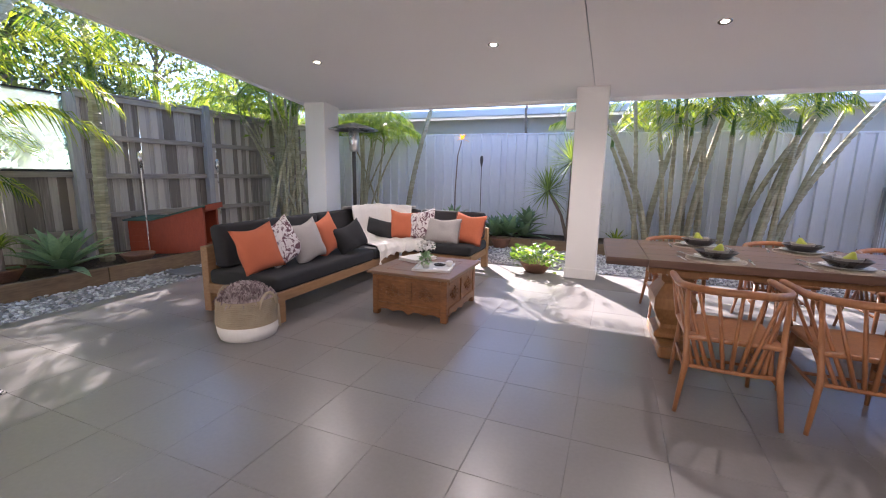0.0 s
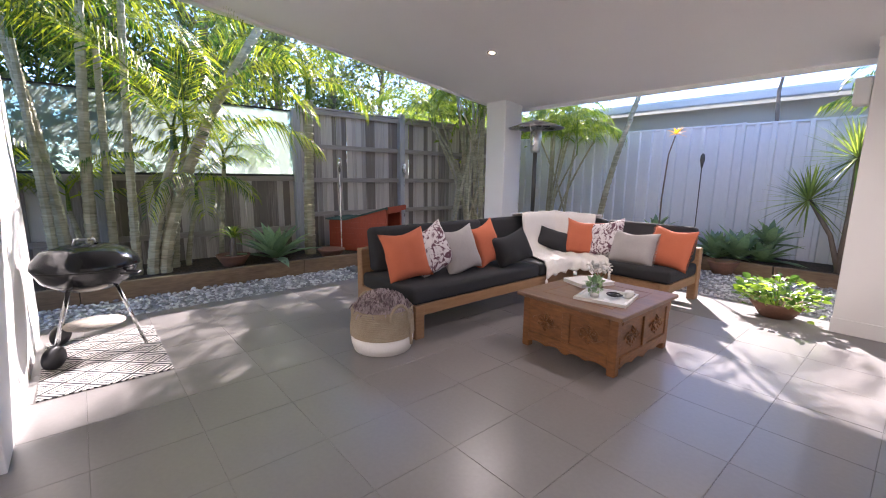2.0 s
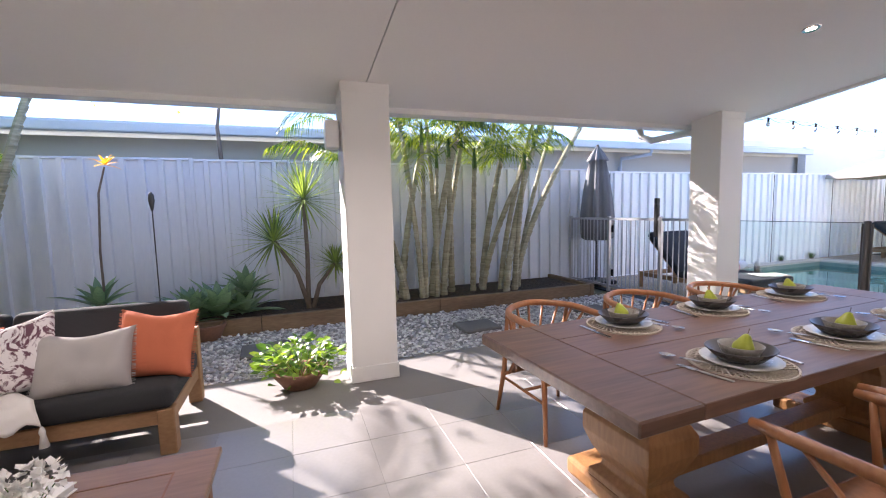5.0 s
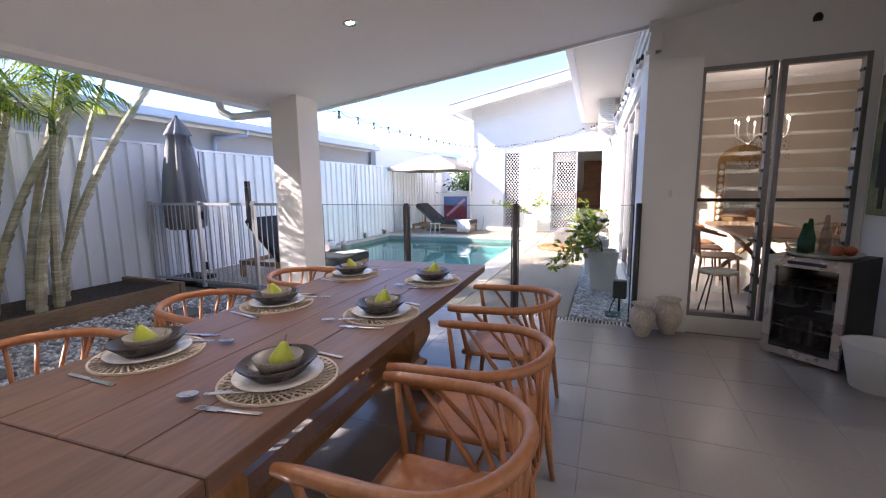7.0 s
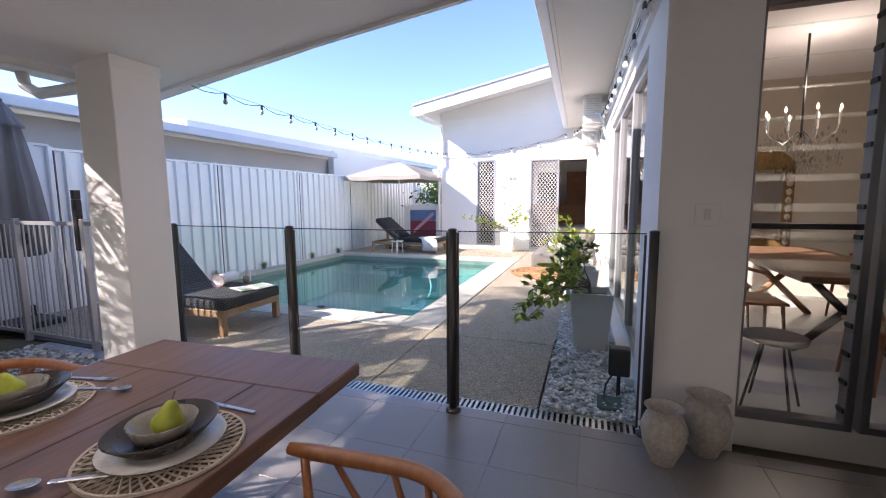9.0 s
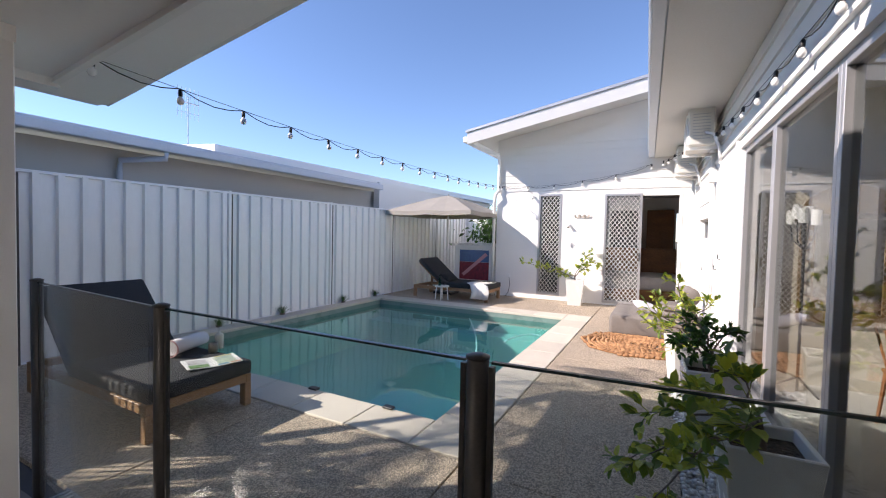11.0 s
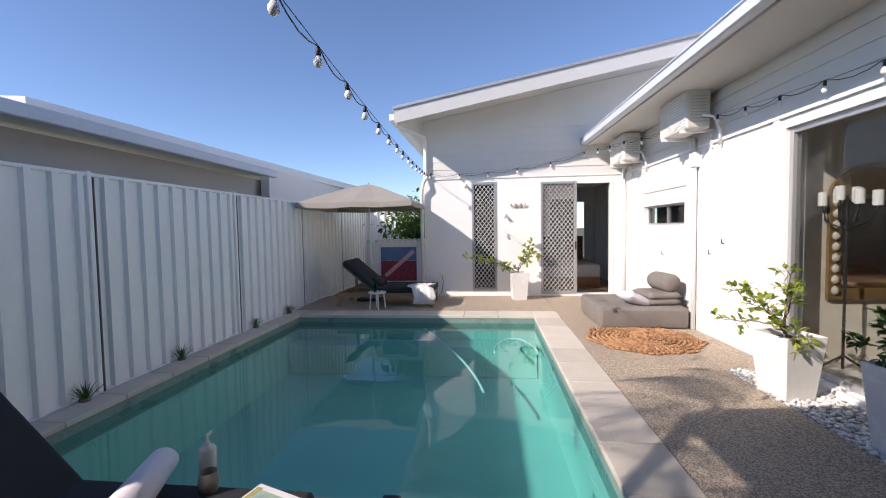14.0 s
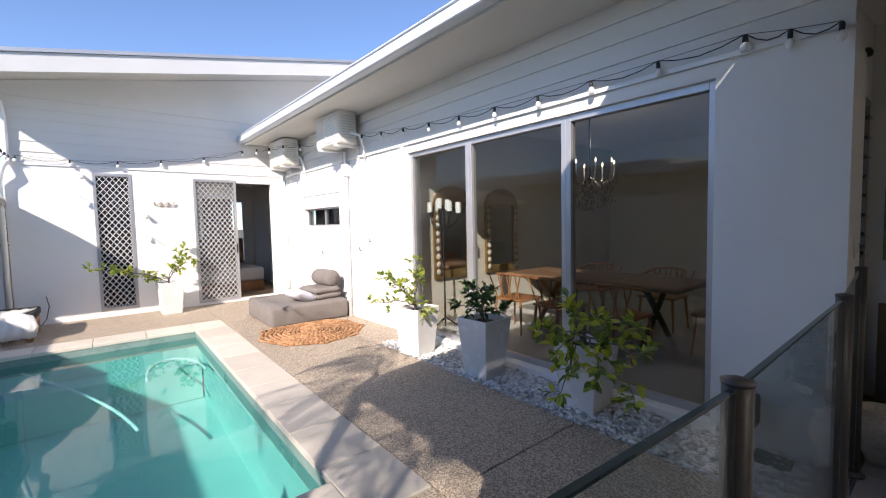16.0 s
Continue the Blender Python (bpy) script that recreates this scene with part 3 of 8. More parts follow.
t.inputs[0].default_value = (0.50, 0.83, 0.82, 1)
g.inputs["Roughness"].default_value = 0.02
nz, bp, tcw = N.new("ShaderNodeTexNoise"), N.new("ShaderNodeBump"), N.new("ShaderNodeTexCoord")
nz.inputs["Scale"].default_value, nz.inputs["Detail"].default_value = 2.2, 1
bp.inputs["Strength"].default_value, bp.inputs["Distance"].default_value = 0.25, 0.02
L.new(tcw.outputs["Object"], nz.inputs[0]), L.new(nz.outputs[0], bp.inputs["Height"])
L.new(bp.outputs[0], g.inputs["Normal"])
L.new(gloss(N, L, 0.04, 1.0, bp.outputs[0]), ms.inputs[0]), L.new(t.outputs[0], ms.inputs[1]), L.new(g.outputs[0], ms.inputs[2])
L.new(ms.outputs[0], N["Material Output"].inputs[0])
bm = bmesh.new()
bm.faces.new([bm.verts.new(p) for p in ((PX0, PY0, WATER), (PX1, PY0, WATER), (PX1, PY1, WATER), (PX0, PY1, WATER))])
structure("water", bm, wm, "still clear turquoise pool water", "water")

# steel fence along the north, panel by panel
def steel_panel(x0, x1, h, y=FY, z0=-0.05, material=FENCE, along="x"):
    p = thing("fence_panel", "pale grey ribbed steel fence panel", "fence", group="steel fence", kind="structure")
    bm = bmesh.new()
    prof, u = [], 0.0
    L_ = x1 - x0
    while u < L_ - 1e-6:
        for du, d in ((0.0, 0.0), (0.14, 0.0), (0.152, 0.042), (0.208, 0.042)):
            if u + du <= L_:
                prof.append((u + du, d))
        u += 0.22
    prof.append((L_, prof[-1][1]))
    def at(u, d, z):
        return (x0 + u, y - d, z) if along == "x" else (y - d, x0 + u, z)
    lo = [bm.verts.new(at(u, d, z0)) for u, d in prof]
    hi = [bm.verts.new(at(u, d, h - 0.02)) for u, d in prof]
    lo2 = [bm.verts.new(at(u, d - 0.006, z0)) for u, d in prof]
    hi2 = [bm.verts.new(at(u, d - 0.006, h - 0.02)) for u, d in prof]
    for i in range(len(prof) - 1):
        bm.faces.new((lo[i], lo[i + 1], hi[i + 1], hi[i])), bm.faces.new((lo2[i + 1], lo2[i], hi2[i], hi2[i + 1]))
    part("sheet", bm, material, p)
    for nm, za, zb in (("top_rail", h - 0.035, h), ("bottom_rail", z0, z0 + 0.06)):
        bm = bmesh.new()
        if along == "x":
            box(bm, x0, y - 0.036, za, x1, y + 0.014, zb)
        else:
            box(bm, y - 0.036, x0, za, y + 0.014, x1, zb)
        part(nm, bm, material, p, bevel=0.006)
    bm = bmesh.new()
    if along == "x":
        box(bm, x0 - 0.025, y - 0.045, z0, x0 + 0.025, y + 0.025, h + 0.015)
    else:
        box(bm, y - 0.045, x0 - 0.025, z0, y + 0.025, x0 + 0.025, h + 0.015)
    part("post", bm, material, p, bevel=0.006)
    if along == "x" and material is FENCEW:
        part("joint", bx(x0 + 0.026, y - 0.048, z0 + 0.01, x0 + 0.042, y - 0.008, h - 0.04), DKALU, p, "dark joint beside the post")


for x0, x1, h in ((-6.4, -4.15, 2.2), (-4.15, -1.85, 2.2), (-1.85, 0.5, 2.19), (0.5, 2.9, 2.17), (2.9, 5.25, 2.12)):
    steel_panel(x0, x1, h)
for x0, x1 in ((5.25, 7.72), (7.72, 9.98), (9.98, 12.15), (12.15, 14.4), (14.4, 16.6)):
    steel_panel(x0, x1, 2.08, material=FENCEW)

# paling fence along the west
pf = thing("paling_fence", "weathered grey hardwood paling fence with rails and posts", "fence", kind="structure")
rngp = random.Random(3)
meshes = []
for k in range(6):
    bm = bmesh.new()
    w = rngp.uniform(0.096, 0.104)
    box(bm, -0.008, -w / 2, 0, 0.008, w / 2, 1)
    me = bpy.data.meshes.new("paling")
    bm.to_mesh(me)
    bm.free()
    me.materials.append(PALING)
    meshes.append(me)
y, k = -1.2, 0
while y < FY:
    top = 1.28 if y < 3.82 else 2.3 + 0.02 * (y - 3.8)
    o = new("paling", meshes[rngp.randrange(6)])
    o.parent = pf
    o.location = (WX - 0.03 - 0.012 * (k % 2) + rngp.uniform(-0.003, 0.003), y, -0.05)
    o.rotation_euler = (rngp.uniform(-0.006, 0.006), 0, rngp.uniform(-0.03, 0.03))
    o.scale = (1, 1, top + 0.05 + rngp.uniform(-0.012, 0.012))
    y += 0.094
    k += 1
for z in (0.42, 1.2):
    part("rail", bx(WX - 0.018, -1.2, z, WX + 0.03, 3.82, z + 0.075), RAILW, pf, bevel=0.004)
for z in (0.62, 1.18, 1.72, 2.26):
    part("rail", bx(WX - 0.018, 3.9, z, WX + 0.03, FY, z + 0.075), RAILW, pf, bevel=0.004)
for y, h in ((1.4, 1.3), (3.86, 2.3), (5.86, 2.42), (7.9, 2.42)):
    part("post", bx(WX - 0.02, y - 0.055, -0.05, WX + 0.09, y + 0.055, h), POSTW, pf, "grey weathered fence post", bevel=0.006)
part("capping", bx(WX - 0.07, 3.9, 2.34, WX + 0.04, FY, 2.37), RAILW, pf, bevel=0.004)
gs = thing("glass_screen", "greenish glass screen above the low paling fence", "screen", kind="structure")
for y0, y1 in ((-1.2, 1.3), (1.32, 3.8)):
    part("pane", bx(WX - 0.006, y0, 1.30, WX + 0.006, y1, 2.26), FROST, gs)
for a in ((WX - 0.03, -1.2, 1.275, WX + 0.03, 3.8, 1.305), (WX - 0.02, 1.3, 1.3, WX + 0.02, 1.32, 2.26), (WX - 0.02, -1.2, 2.26, WX + 0.02, 3.8, 2.28)):
    part("screen_frame", bx(*a), BLACK, gs)

# neighbours to the north: long low house with gutter and a second roof
nh = thing("neighbour_house", "low cream rendered house with grey fascia behind the fence", "house", kind="structure")
part("wall", bx(-10, 10.9, -0.05, 14.2, 11.1, 2.7), NWALL, nh)
bm = bmesh.new()
q = [bm.verts.new(p) for p in ((-10, 10.35, 2.86), (13.0, 10.35, 2.86), (13.0, 16.0, 3.5), (-10, 16.0, 3.5), (-10, 10.35, 2.70), (13.0, 10.35, 2.70), (13.0, 16.0, 3.3), (-10, 16, 3.3))]
for f in ((0, 1, 2, 3), (4, 7, 6, 5), (0, 4, 5, 1), (1, 5, 6, 2), (2, 6, 7, 3), (3, 7, 4, 0)):
    bm.faces.new([q[i] for i in f])
part("roof", bm, ROOF, nh)
part("gutter", bx(-10, 10.24, 2.68, 13.0, 10.35, 2.82), NTRIM, nh, bevel=0.015)
part("downpipe", tb([(7.3, 10.3, 2.7), (7.3, 10.3, 2.58), (6.9, 10.8, 2.52), (6.9, 10.84, 2.3), (6.9, 10.84, 0)], 0.045, 10), NTRIM, nh, smooth=True)
nh2 = thing("neighbour_house", "white rendered house end with a pale parapet roof", "house", kind="structure")
part("wall", bx(13.3, 10.6, -0.05, 22, 10.8, 2.95), RENDER, nh2)
bm = bmesh.new()
q = [bm.verts.new(p) for p in ((8.5, 10.9, 3.1), (22, 10.3, 3.12), (22, 15, 3.4), (8.5, 15, 3.4), (8.5, 10.9, 2.9), (22, 10.3, 2.95), (22, 15, 3.1), (8.5, 15, 3.1))]
for f in ((0, 1, 2, 3), (4, 7, 6, 5), (0, 4, 5, 1), (1, 5, 6, 2), (2, 6, 7, 3), (3, 7, 4, 0)):
    bm.faces.new([q[i] for i in f])
part("roof", bm, TRIM, nh2)

# garden beds: sleepers and soil
gb = thing("garden_bed", "raised garden bed edged with timber sleepers", "garden bed", kind="structure")
for y0, y1 in ((-1.2, 1.1), (1.11, 3.4), (3.41, 5.7), (5.71, 8.1)):
    part("sleeper", bx(-5.2, y0, -0.05, -5.13, y1, 0.17), SLEEPER, gb, bevel=0.006)
for x0, x1 in ((-5.2, -3.2), (-3.19, -1.0), (-0.99, 1.3), (1.31, 3.85)):
    part("sleeper", bx(x0, 8.12, -0.05, x1, 8.19, 0.17), SLEEPER, gb, bevel=0.006)
part("sleeper", bx(3.86, 8.12, -0.05, 3.93, FY - 0.05, 0.17), SLEEPER, gb, bevel=0.006)
bm = bmesh.new()
box(bm, WX + 0.0, -1.2, -0.05, -5.2, FY - 0.04, 0.11), box(bm, -5.2, 8.19, -0.05, 3.86, FY - 0.04, 0.11)
part("soil", bm, SOIL, gb, "dark mulch soil")

# ---- more materials ----
TEAK = M("oiled_hardwood", (0.36, 0.19, 0.085), (0.20, 0.095, 0.04), 0.5, s1=5, s2=50, bump=0.15, stretch=(1, 0.12, 1))
TEAKX = M("oiled_hardwood_x", (0.36, 0.19, 0.085), (0.20, 0.095, 0.04), 0.5, s1=5, s2=50, bump=0.15, stretch=(0.12, 1, 1))
SOFAW = M("sofa_timber", (0.40, 0.235, 0.12), (0.24, 0.13, 0.06), 0.55, s1=5, s2=50, bump=0.2, stretch=(0.5, 0.12, 1))
CHEST = M("carved_teak", (0.30, 0.125, 0.038), (0.12, 0.045, 0.014), 0.45, s1=6, s2=60, bump=0.25, stretch=(0.3, 0.3, 1))
CHESTTOP = M("worn_teak_top", (0.27, 0.15, 0.085), (0.14, 0.075, 0.04), 0.42, s1=5, s2=50, bump=0.15, stretch=(0.12, 1, 1))
DTOP = M("dark_table_plank", (0.205, 0.115, 0.078), (0.07, 0.038, 0.026), 0.42, s1=4, s2=40, bump=0.2, stretch=(0.1, 1, 1), orand=0.25)
PED = M("golden_pedestal_wood", (0.42, 0.21, 0.08), (0.24, 0.11, 0.04), 0.5, s1=5, s2=50, bump=0.2, stretch=(1, 1, 0.2))
CHAIRW = M("orange_teak_chair", (0.42, 0.185, 0.075), (0.26, 0.10, 0.04), 0.38, s1=6, s2=50, bump=0.08, stretch=(1, 1, 0.2))
CHARC = M("charcoal_canvas", (0.032, 0.033, 0.036), (0.02, 0.021, 0.023), 0.9, s1=4, s2=260, bump=0.3, dist=0.001, kind="weave")
TERRA = M("terracotta_cotton", (0.60, 0.17, 0.085), (0.50, 0.13, 0.06), 0.9, s1=5, s2=260, bump=0.3, dist=0.001, kind="weave")
GREYF = M("grey_linen", (0.46, 0.43, 0.41), (0.36, 0.335, 0.32), 0.9, s1=6, s2=220, bump=0.35, dist=0.001, kind="weave")
PRINT = M("mauve_print", (0.74, 0.69, 0.69), (0.15, 0.065, 0.09), 0.9, s1=9, s2=200, bump=0.2, dist=0.001, mixw=0.08)
for _n in PRINT.node_tree.nodes:
    if _n.bl_idname == "ShaderNodeTexNoise" and _n.inputs["Scale"].default_value < 50:
        _n.inputs["Distortion"].default_value = 3.5
    if _n.bl_idname == "ShaderNodeValToRGB":
        _n.color_ramp.elements[0].position, _n.color_ramp.elements[1].position = 0.43, 0.50
CREAM = M("cream_knit", (0.80, 0.77, 0.73), (0.70, 0.67, 0.62), 0.95, s1=5, s2=120, bump=0.3, dist=0.003, kind="weave")
FURTH = M("mauve_fringed_throw", (0.48, 0.40, 0.40), (0.16, 0.11, 0.12), 0.95, s1=14, s2=90, bump=0.6, dist=0.006, irand=0.6)
ROPE = M("woven_seagrass", (0.50, 0.42, 0.31), (0.32, 0.25, 0.17), 0.9, s1=8, s2=110, bump=0.6, dist=0.004, kind="weave")
COTTON = M("white_cotton", (0.80, 0.78, 0.75), (0.70, 0.68, 0.65), 0.9, s1=6, s2=160, bump=0.3, dist=0.002)
CERW = M("white_ceramic", (0.78, 0.77, 0.74), (0.70, 0.69, 0.66), 0.25, s1=8, s2=90, bump=0.03)
CERG = M("stone_glaze", (0.30, 0.28, 0.24), (0.17, 0.15, 0.13), 0.3, s1=14, s2=90, bump=0.05)
CERD = M("dark_glaze", (0.055, 0.048, 0.045), (0.03, 0.026, 0.025), 0.28, s1=14, s2=90, bump=0.05)
PEAR = M("green_pear", (0.46, 0.50, 0.06), (0.30, 0.36, 0.03), 0.4, s1=9, s2=60, bump=0.05)
RAFFIA = M("natural_raffia", (0.62, 0.56, 0.48), (0.44, 0.38, 0.31), 0.9, s1=9, s2=140, bump=0.5, dist=0.003)
ENAMEL = M("black_enamel", (0.012, 0.012, 0.013), (0.008, 0.008, 0.009), 0.12, s1=4, s2=60, bump=0.0)
KRED = M("red_kennel_paint", (0.42, 0.075, 0.03), (0.30, 0.05, 0.02), 0.6, s1=4, s2=50, bump=0.2, stretch=(1, 1, 0.2))
KGREEN = M("green_roof_felt", (0.10, 0.17, 0.14), (0.06, 0.11, 0.09), 0.85, s1=5, s2=120, bump=0.4)
CLAY = M("terracotta_pot", (0.26, 0.13, 0.08), (0.16, 0.08, 0.05), 0.8, s1=7, s2=60, bump=0.3)
AGED = M("whitewashed_clay", (0.54, 0.49, 0.42), (0.30, 0.265, 0.22), 0.85, s1=9, s2=50, bump=0.5)
LEAFD = M("dark_leaf", (0.06, 0.13, 0.035), (0.025, 0.06, 0.015), 0.42, s1=9, s2=40, bump=0.1, irand=0.6, trans=0.25)
LEAFL = M("lime_leaf", (0.25, 0.31, 0.06), (0.07, 0.13, 0.025), 0.4, s1=6, s2=40, bump=0.1, irand=0.8, trans=0.35)
LEAFP = M("palm_leaf", (0.27, 0.31, 0.03), (0.03, 0.08, 0.01), 0.4, s1=1.5, s2=40, bump=0.1, irand=0.8, trans=0.33)
LEAFG = M("gum_leaf", (0.22, 0.25, 0.10), (0.06, 0.09, 0.035), 0.5, s1=2, s2=30, bump=0.1, irand=0.9, trans=0.3)
AGAVE = M("blue_green_agave", (0.27, 0.40, 0.24), (0.13, 0.22, 0.14), 0.45, s1=5, s2=40, bump=0.08, irand=0.4, trans=0.12)
CANE = M("ringed_palm_cane", (0.50, 0.47, 0.34), (0.17, 0.16, 0.09), 0.6, s1=4, s2=24, bump=0.3, stretch=(0.3, 0.3, 2.2), irand=0.4)
BARK = M("grey_bark", (0.27, 0.22, 0.18), (0.12, 0.09, 0.07), 0.85, s1=6, s2=40, bump=0.6, stretch=(1, 1, 0.3))
PINK = M("pink_flower", (0.75, 0.30, 0.22), (0.55, 0.16, 0.14), 0.6, s1=12, s2=60, bump=0.1, irand=0.5, trans=0.3)
PAPER = M("printed_paper", (0.76, 0.75, 0.72), (0.66, 0.65, 0.62), 0.5, s1=9, s2=60, bump=0.02)
BROWNG = M("grey_brown_canvas", (0.23, 0.205, 0.185), (0.16, 0.14, 0.125), 0.9, s1=5, s2=180, bump=0.3, dist=0.001, kind="weave")
UMB = M("umbrella_canvas", (0.40, 0.375, 0.34), (0.34, 0.315, 0.285), 0.85, s1=3, s2=200, bump=0.2, dist=0.001, kind="weave", trans=0.15)
UMBG = M("grey_umbrella_canvas", (0.24, 0.24, 0.25), (0.17, 0.17, 0.18), 0.85, s1=3, s2=200, bump=0.2, dist=0.001, kind="weave")
CHROME = M("chrome", (0.75, 0.75, 0.75), (0.7, 0.7, 0.7), 0.12, 1.0, s1=4, s2=60, bump=0.0)
MIRROR = M("mirror_glass", (0.8, 0.8, 0.8), (0.78, 0.78, 0.78), 0.02, 1.0, s1=1, s2=10, bump=0.0)
GOLD = M("antique_gold_frame", (0.42, 0.27, 0.11), (0.20, 0.12, 0.05), 0.4, 0.6, s1=12, s2=60, bump=0.4)
CRYSTAL = glass_mat("crystal", (1, 1, 1), 0.85, 0.02)
BULBG = M("opal_bulb", (0.85, 0.84, 0.82), (0.8, 0.79, 0.77), 0.2, s1=3, s2=40, bump=0.0)
GREENGL = glass_mat("green_bottle_glass", (0.45, 0.8, 0.65), 0.75)
SLATE = M("slate_stepper", (0.16, 0.155, 0.15), (0.10, 0.098, 0.095), 0.8, s1=4, s2=50, bump=0.4)


# ---- lounge corner ----
def sofa():
    s = thing("corner_sofa", "L-shaped timber outdoor sofa with charcoal canvas cushions", "sofa", Matrix.Diagonal((1, 1, 0.92, 1)))
    z0, z1 = 0.2, 0.3
    part("side_rail", bx(-2.36, 3.16, z0, -2.3, 5.4, z1), SOFAW, s, bevel=0.006)
    part("front_rail", bx(-2.3, 5.47, z0, -1.36, 5.53, z1), SOFAW, s, bevel=0.006)
    part("end_rail", bx(-3.12, 3.13, z0, -2.36, 3.19, z1), SOFAW, s, bevel=0.006)
    part("end_rail", bx(-1.36, 5.53, z0, -1.30, 6.2, z1), SOFAW, s, bevel=0.006)
    part("back_rail", bx(-3.18, 3.19, z0, -3.12, 6.22, z1), SOFAW, s, bevel=0.006)
    part("back_rail", bx(-3.12, 6.2, z0, -1.36, 6.26, z1), SOFAW, s, bevel=0.006)
    for x, y, h in ((-2.36, 3.13, 0.3), (-1.37, 5.46, 0.3), (-2.4, 5.4, 0.2), (-1.37, 6.19, 0.62), (-3.2, 6.19, 0.66)):
        part("leg", bx(x - 0.005, y - 0.005, 0, x + 0.085, y + 0.085, h), SOFAW, s, bevel=0.006)
    part("leg", bx(-3.2, 3.13, 0, -3.11, 3.22, 0.68), SOFAW, s, bevel=0.006)
    for z in (0.38, 0.50, 0.61):
        part("back_slat", bx(-3.19, 3.2, z, -3.16, 6.2, z + 0.075), SOFAW, s, bevel=0.004)
        part("back_slat", bx(-3.1, 6.235, z, -1.37, 6.265, z + 0.075), SOFAW, s, bevel=0.004)
    bm = bmesh.new()
    rbox(bm, -3.1, 3.12, 0.3, -2.29, 4.75, 0.45, 0.04)
    part("seat_cushion", bm, CHARC, s, smooth=True)
    bm = bmesh.new()
    rbox(bm, -3.1, 4.76, 0.3, -2.29, 6.18, 0.45, 0.04)
    part("seat_cushion", bm, CHARC, s, smooth=True)
    bm = bmesh.new()
    rbox(bm, -2.28, 5.45, 0.3, -1.29, 6.18, 0.45, 0.04)
    part("seat_cushion", bm, CHARC, s, smooth=True)
    for y0, y1 in ((3.2, 4.6), (4.62, 6.0)):
        bm = bmesh.new()
        rbox(bm, -0.08, y0, 0, 0.09, y1, 0.45, 0.05, 4, pose(-3.03, 0, 0.45, 0, -8, 0))
        part("back_cushion", bm, CHARC, s, smooth=True)
    bm = bmesh.new()
    rbox(bm, -2.3, -0.09, 0, -1.32, 0.08, 0.42, 0.05, 4, pose(0, 6.11, 0.45, -8, 0, 0))
    part("back_cushion", bm, CHARC, s, smooth=True)
    bm = bmesh.new()
    rbox(bm, -2.98, -0.09, 0, -2.34, 0.08, 0.42, 0.05, 4, pose(0, 6.11, 0.45, -8, 0, 0))
    part("back_cushion", bm, CHARC, s, smooth=True)


sofa()


def pillow(x, y, z, w, h, t, tilt, turn, material, label, spin=0, fringe=False):
    """A scatter cushion leaning back: turn is the way it faces."""
    p = thing("scatter_cushion", label, "cushion", pose(x, y, z, 0, 0, turn), "scatter cushions on the sofa")
    bm = bmesh.new()
    rise = 0.5 * (h * math.cos(radians(spin)) + w * abs(math.sin(radians(spin)))) * math.cos(radians(tilt)) * 0.93
    cushion(bm, w * 1.04, h * 1.04, t, n=16, pinch=0.4)
    off = Vector((x * 7, y * 7, 0))
    for v in bm.verts:
        v.co += 0.012 * Vector((noise.noise(v.co * 6 + off), noise.noise(v.co * 6 + off + Vector((9, 0, 0))), noise.noise(v.co * 9 + off)))
        # the filling sinks: fuller below, a slack upper edge
        v.co.z *= 1.0 - 0.35 * v.co.y / h
        v.co.y -= 0.045 * h * math.cos(math.pi * v.co.x / w) * (v.co.y > 0) * (v.co.y / h) * 2
    bmesh.ops.transform(bm, matrix=pose(0, 0, rise, 90 - tilt, 0, 0) @ pose(0, 0, 0, 0, 0, spin), verts=bm.verts)
    part("cover", bm, material, p, smooth=True)
    if fringe:
        rr = random.Random(int(x * 100))
        for sx in (-1, 1):
            bm = bmesh.new()
            for k in range(34):
                v = -h / 2 + h * k / 33
                a = Vector((sx * w * 0.465, v, 0))
                tube(bm, [a, a + Vector((sx * 0.028, rr.uniform(-0.006, 0.006), rr.uniform(-0.008, 0.008)))], 0.0025, 3)
            bmesh.ops.transform(bm, matrix=pose(0, 0, rise, 90 - tilt, 0, 0) @ pose(0, 0, 0, 0, 0, spin), verts=bm.verts)
            part("fringe", bm, material, p)


for args in ((-2.66, 3.31, 0.405, 0.39, 0.43, 0.21, 20, 72, TERRA, "terracotta square cushion leaning on the sofa back", 9),
             (-2.64, 3.57, 0.405, 0.40, 0.42, 0.2, 16, 80, PRINT, "white cushion with a dark mauve print", 20),
             (-2.57, 3.87, 0.405, 0.38, 0.42, 0.21, 15, 84, GREYF, "round-cornered grey textured cushion", 10),
             (-2.62, 4.25, 0.405, 0.38, 0.42, 0.21, 10, 98, TERRA, "terracotta cushion stood on its corner", 14),
             (-2.46, 4.48, 0.405, 0.44, 0.32, 0.2, 18, 78, CHARC, "small charcoal lumbar cushion", 14),
             (-2.62, 5.45, 0.43, 0.38, 0.25, 0.18, 28, 34, CHARC, "small charcoal lumbar cushion against the throw", -16),
             (-2.34, 5.62, 0.42, 0.40, 0.40, 0.19, 18, 34, TERRA, "faded terracotta cushion half covered", -6),
             (-2.09, 5.68, 0.405, 0.40, 0.42, 0.17, 18, 6, PRINT, "white cushion with a dark mauve print", 12),
             (-1.76, 5.64, 0.405, 0.48, 0.37, 0.19, 22, 2, GREYF, "pale grey cushion with fringed ends", 0, True),
             (-1.43, 5.76, 0.405, 0.44, 0.42, 0.19, 20, -8, TERRA, "terracotta cushion with fringed ends", -3, True)):
    pillow(*args)


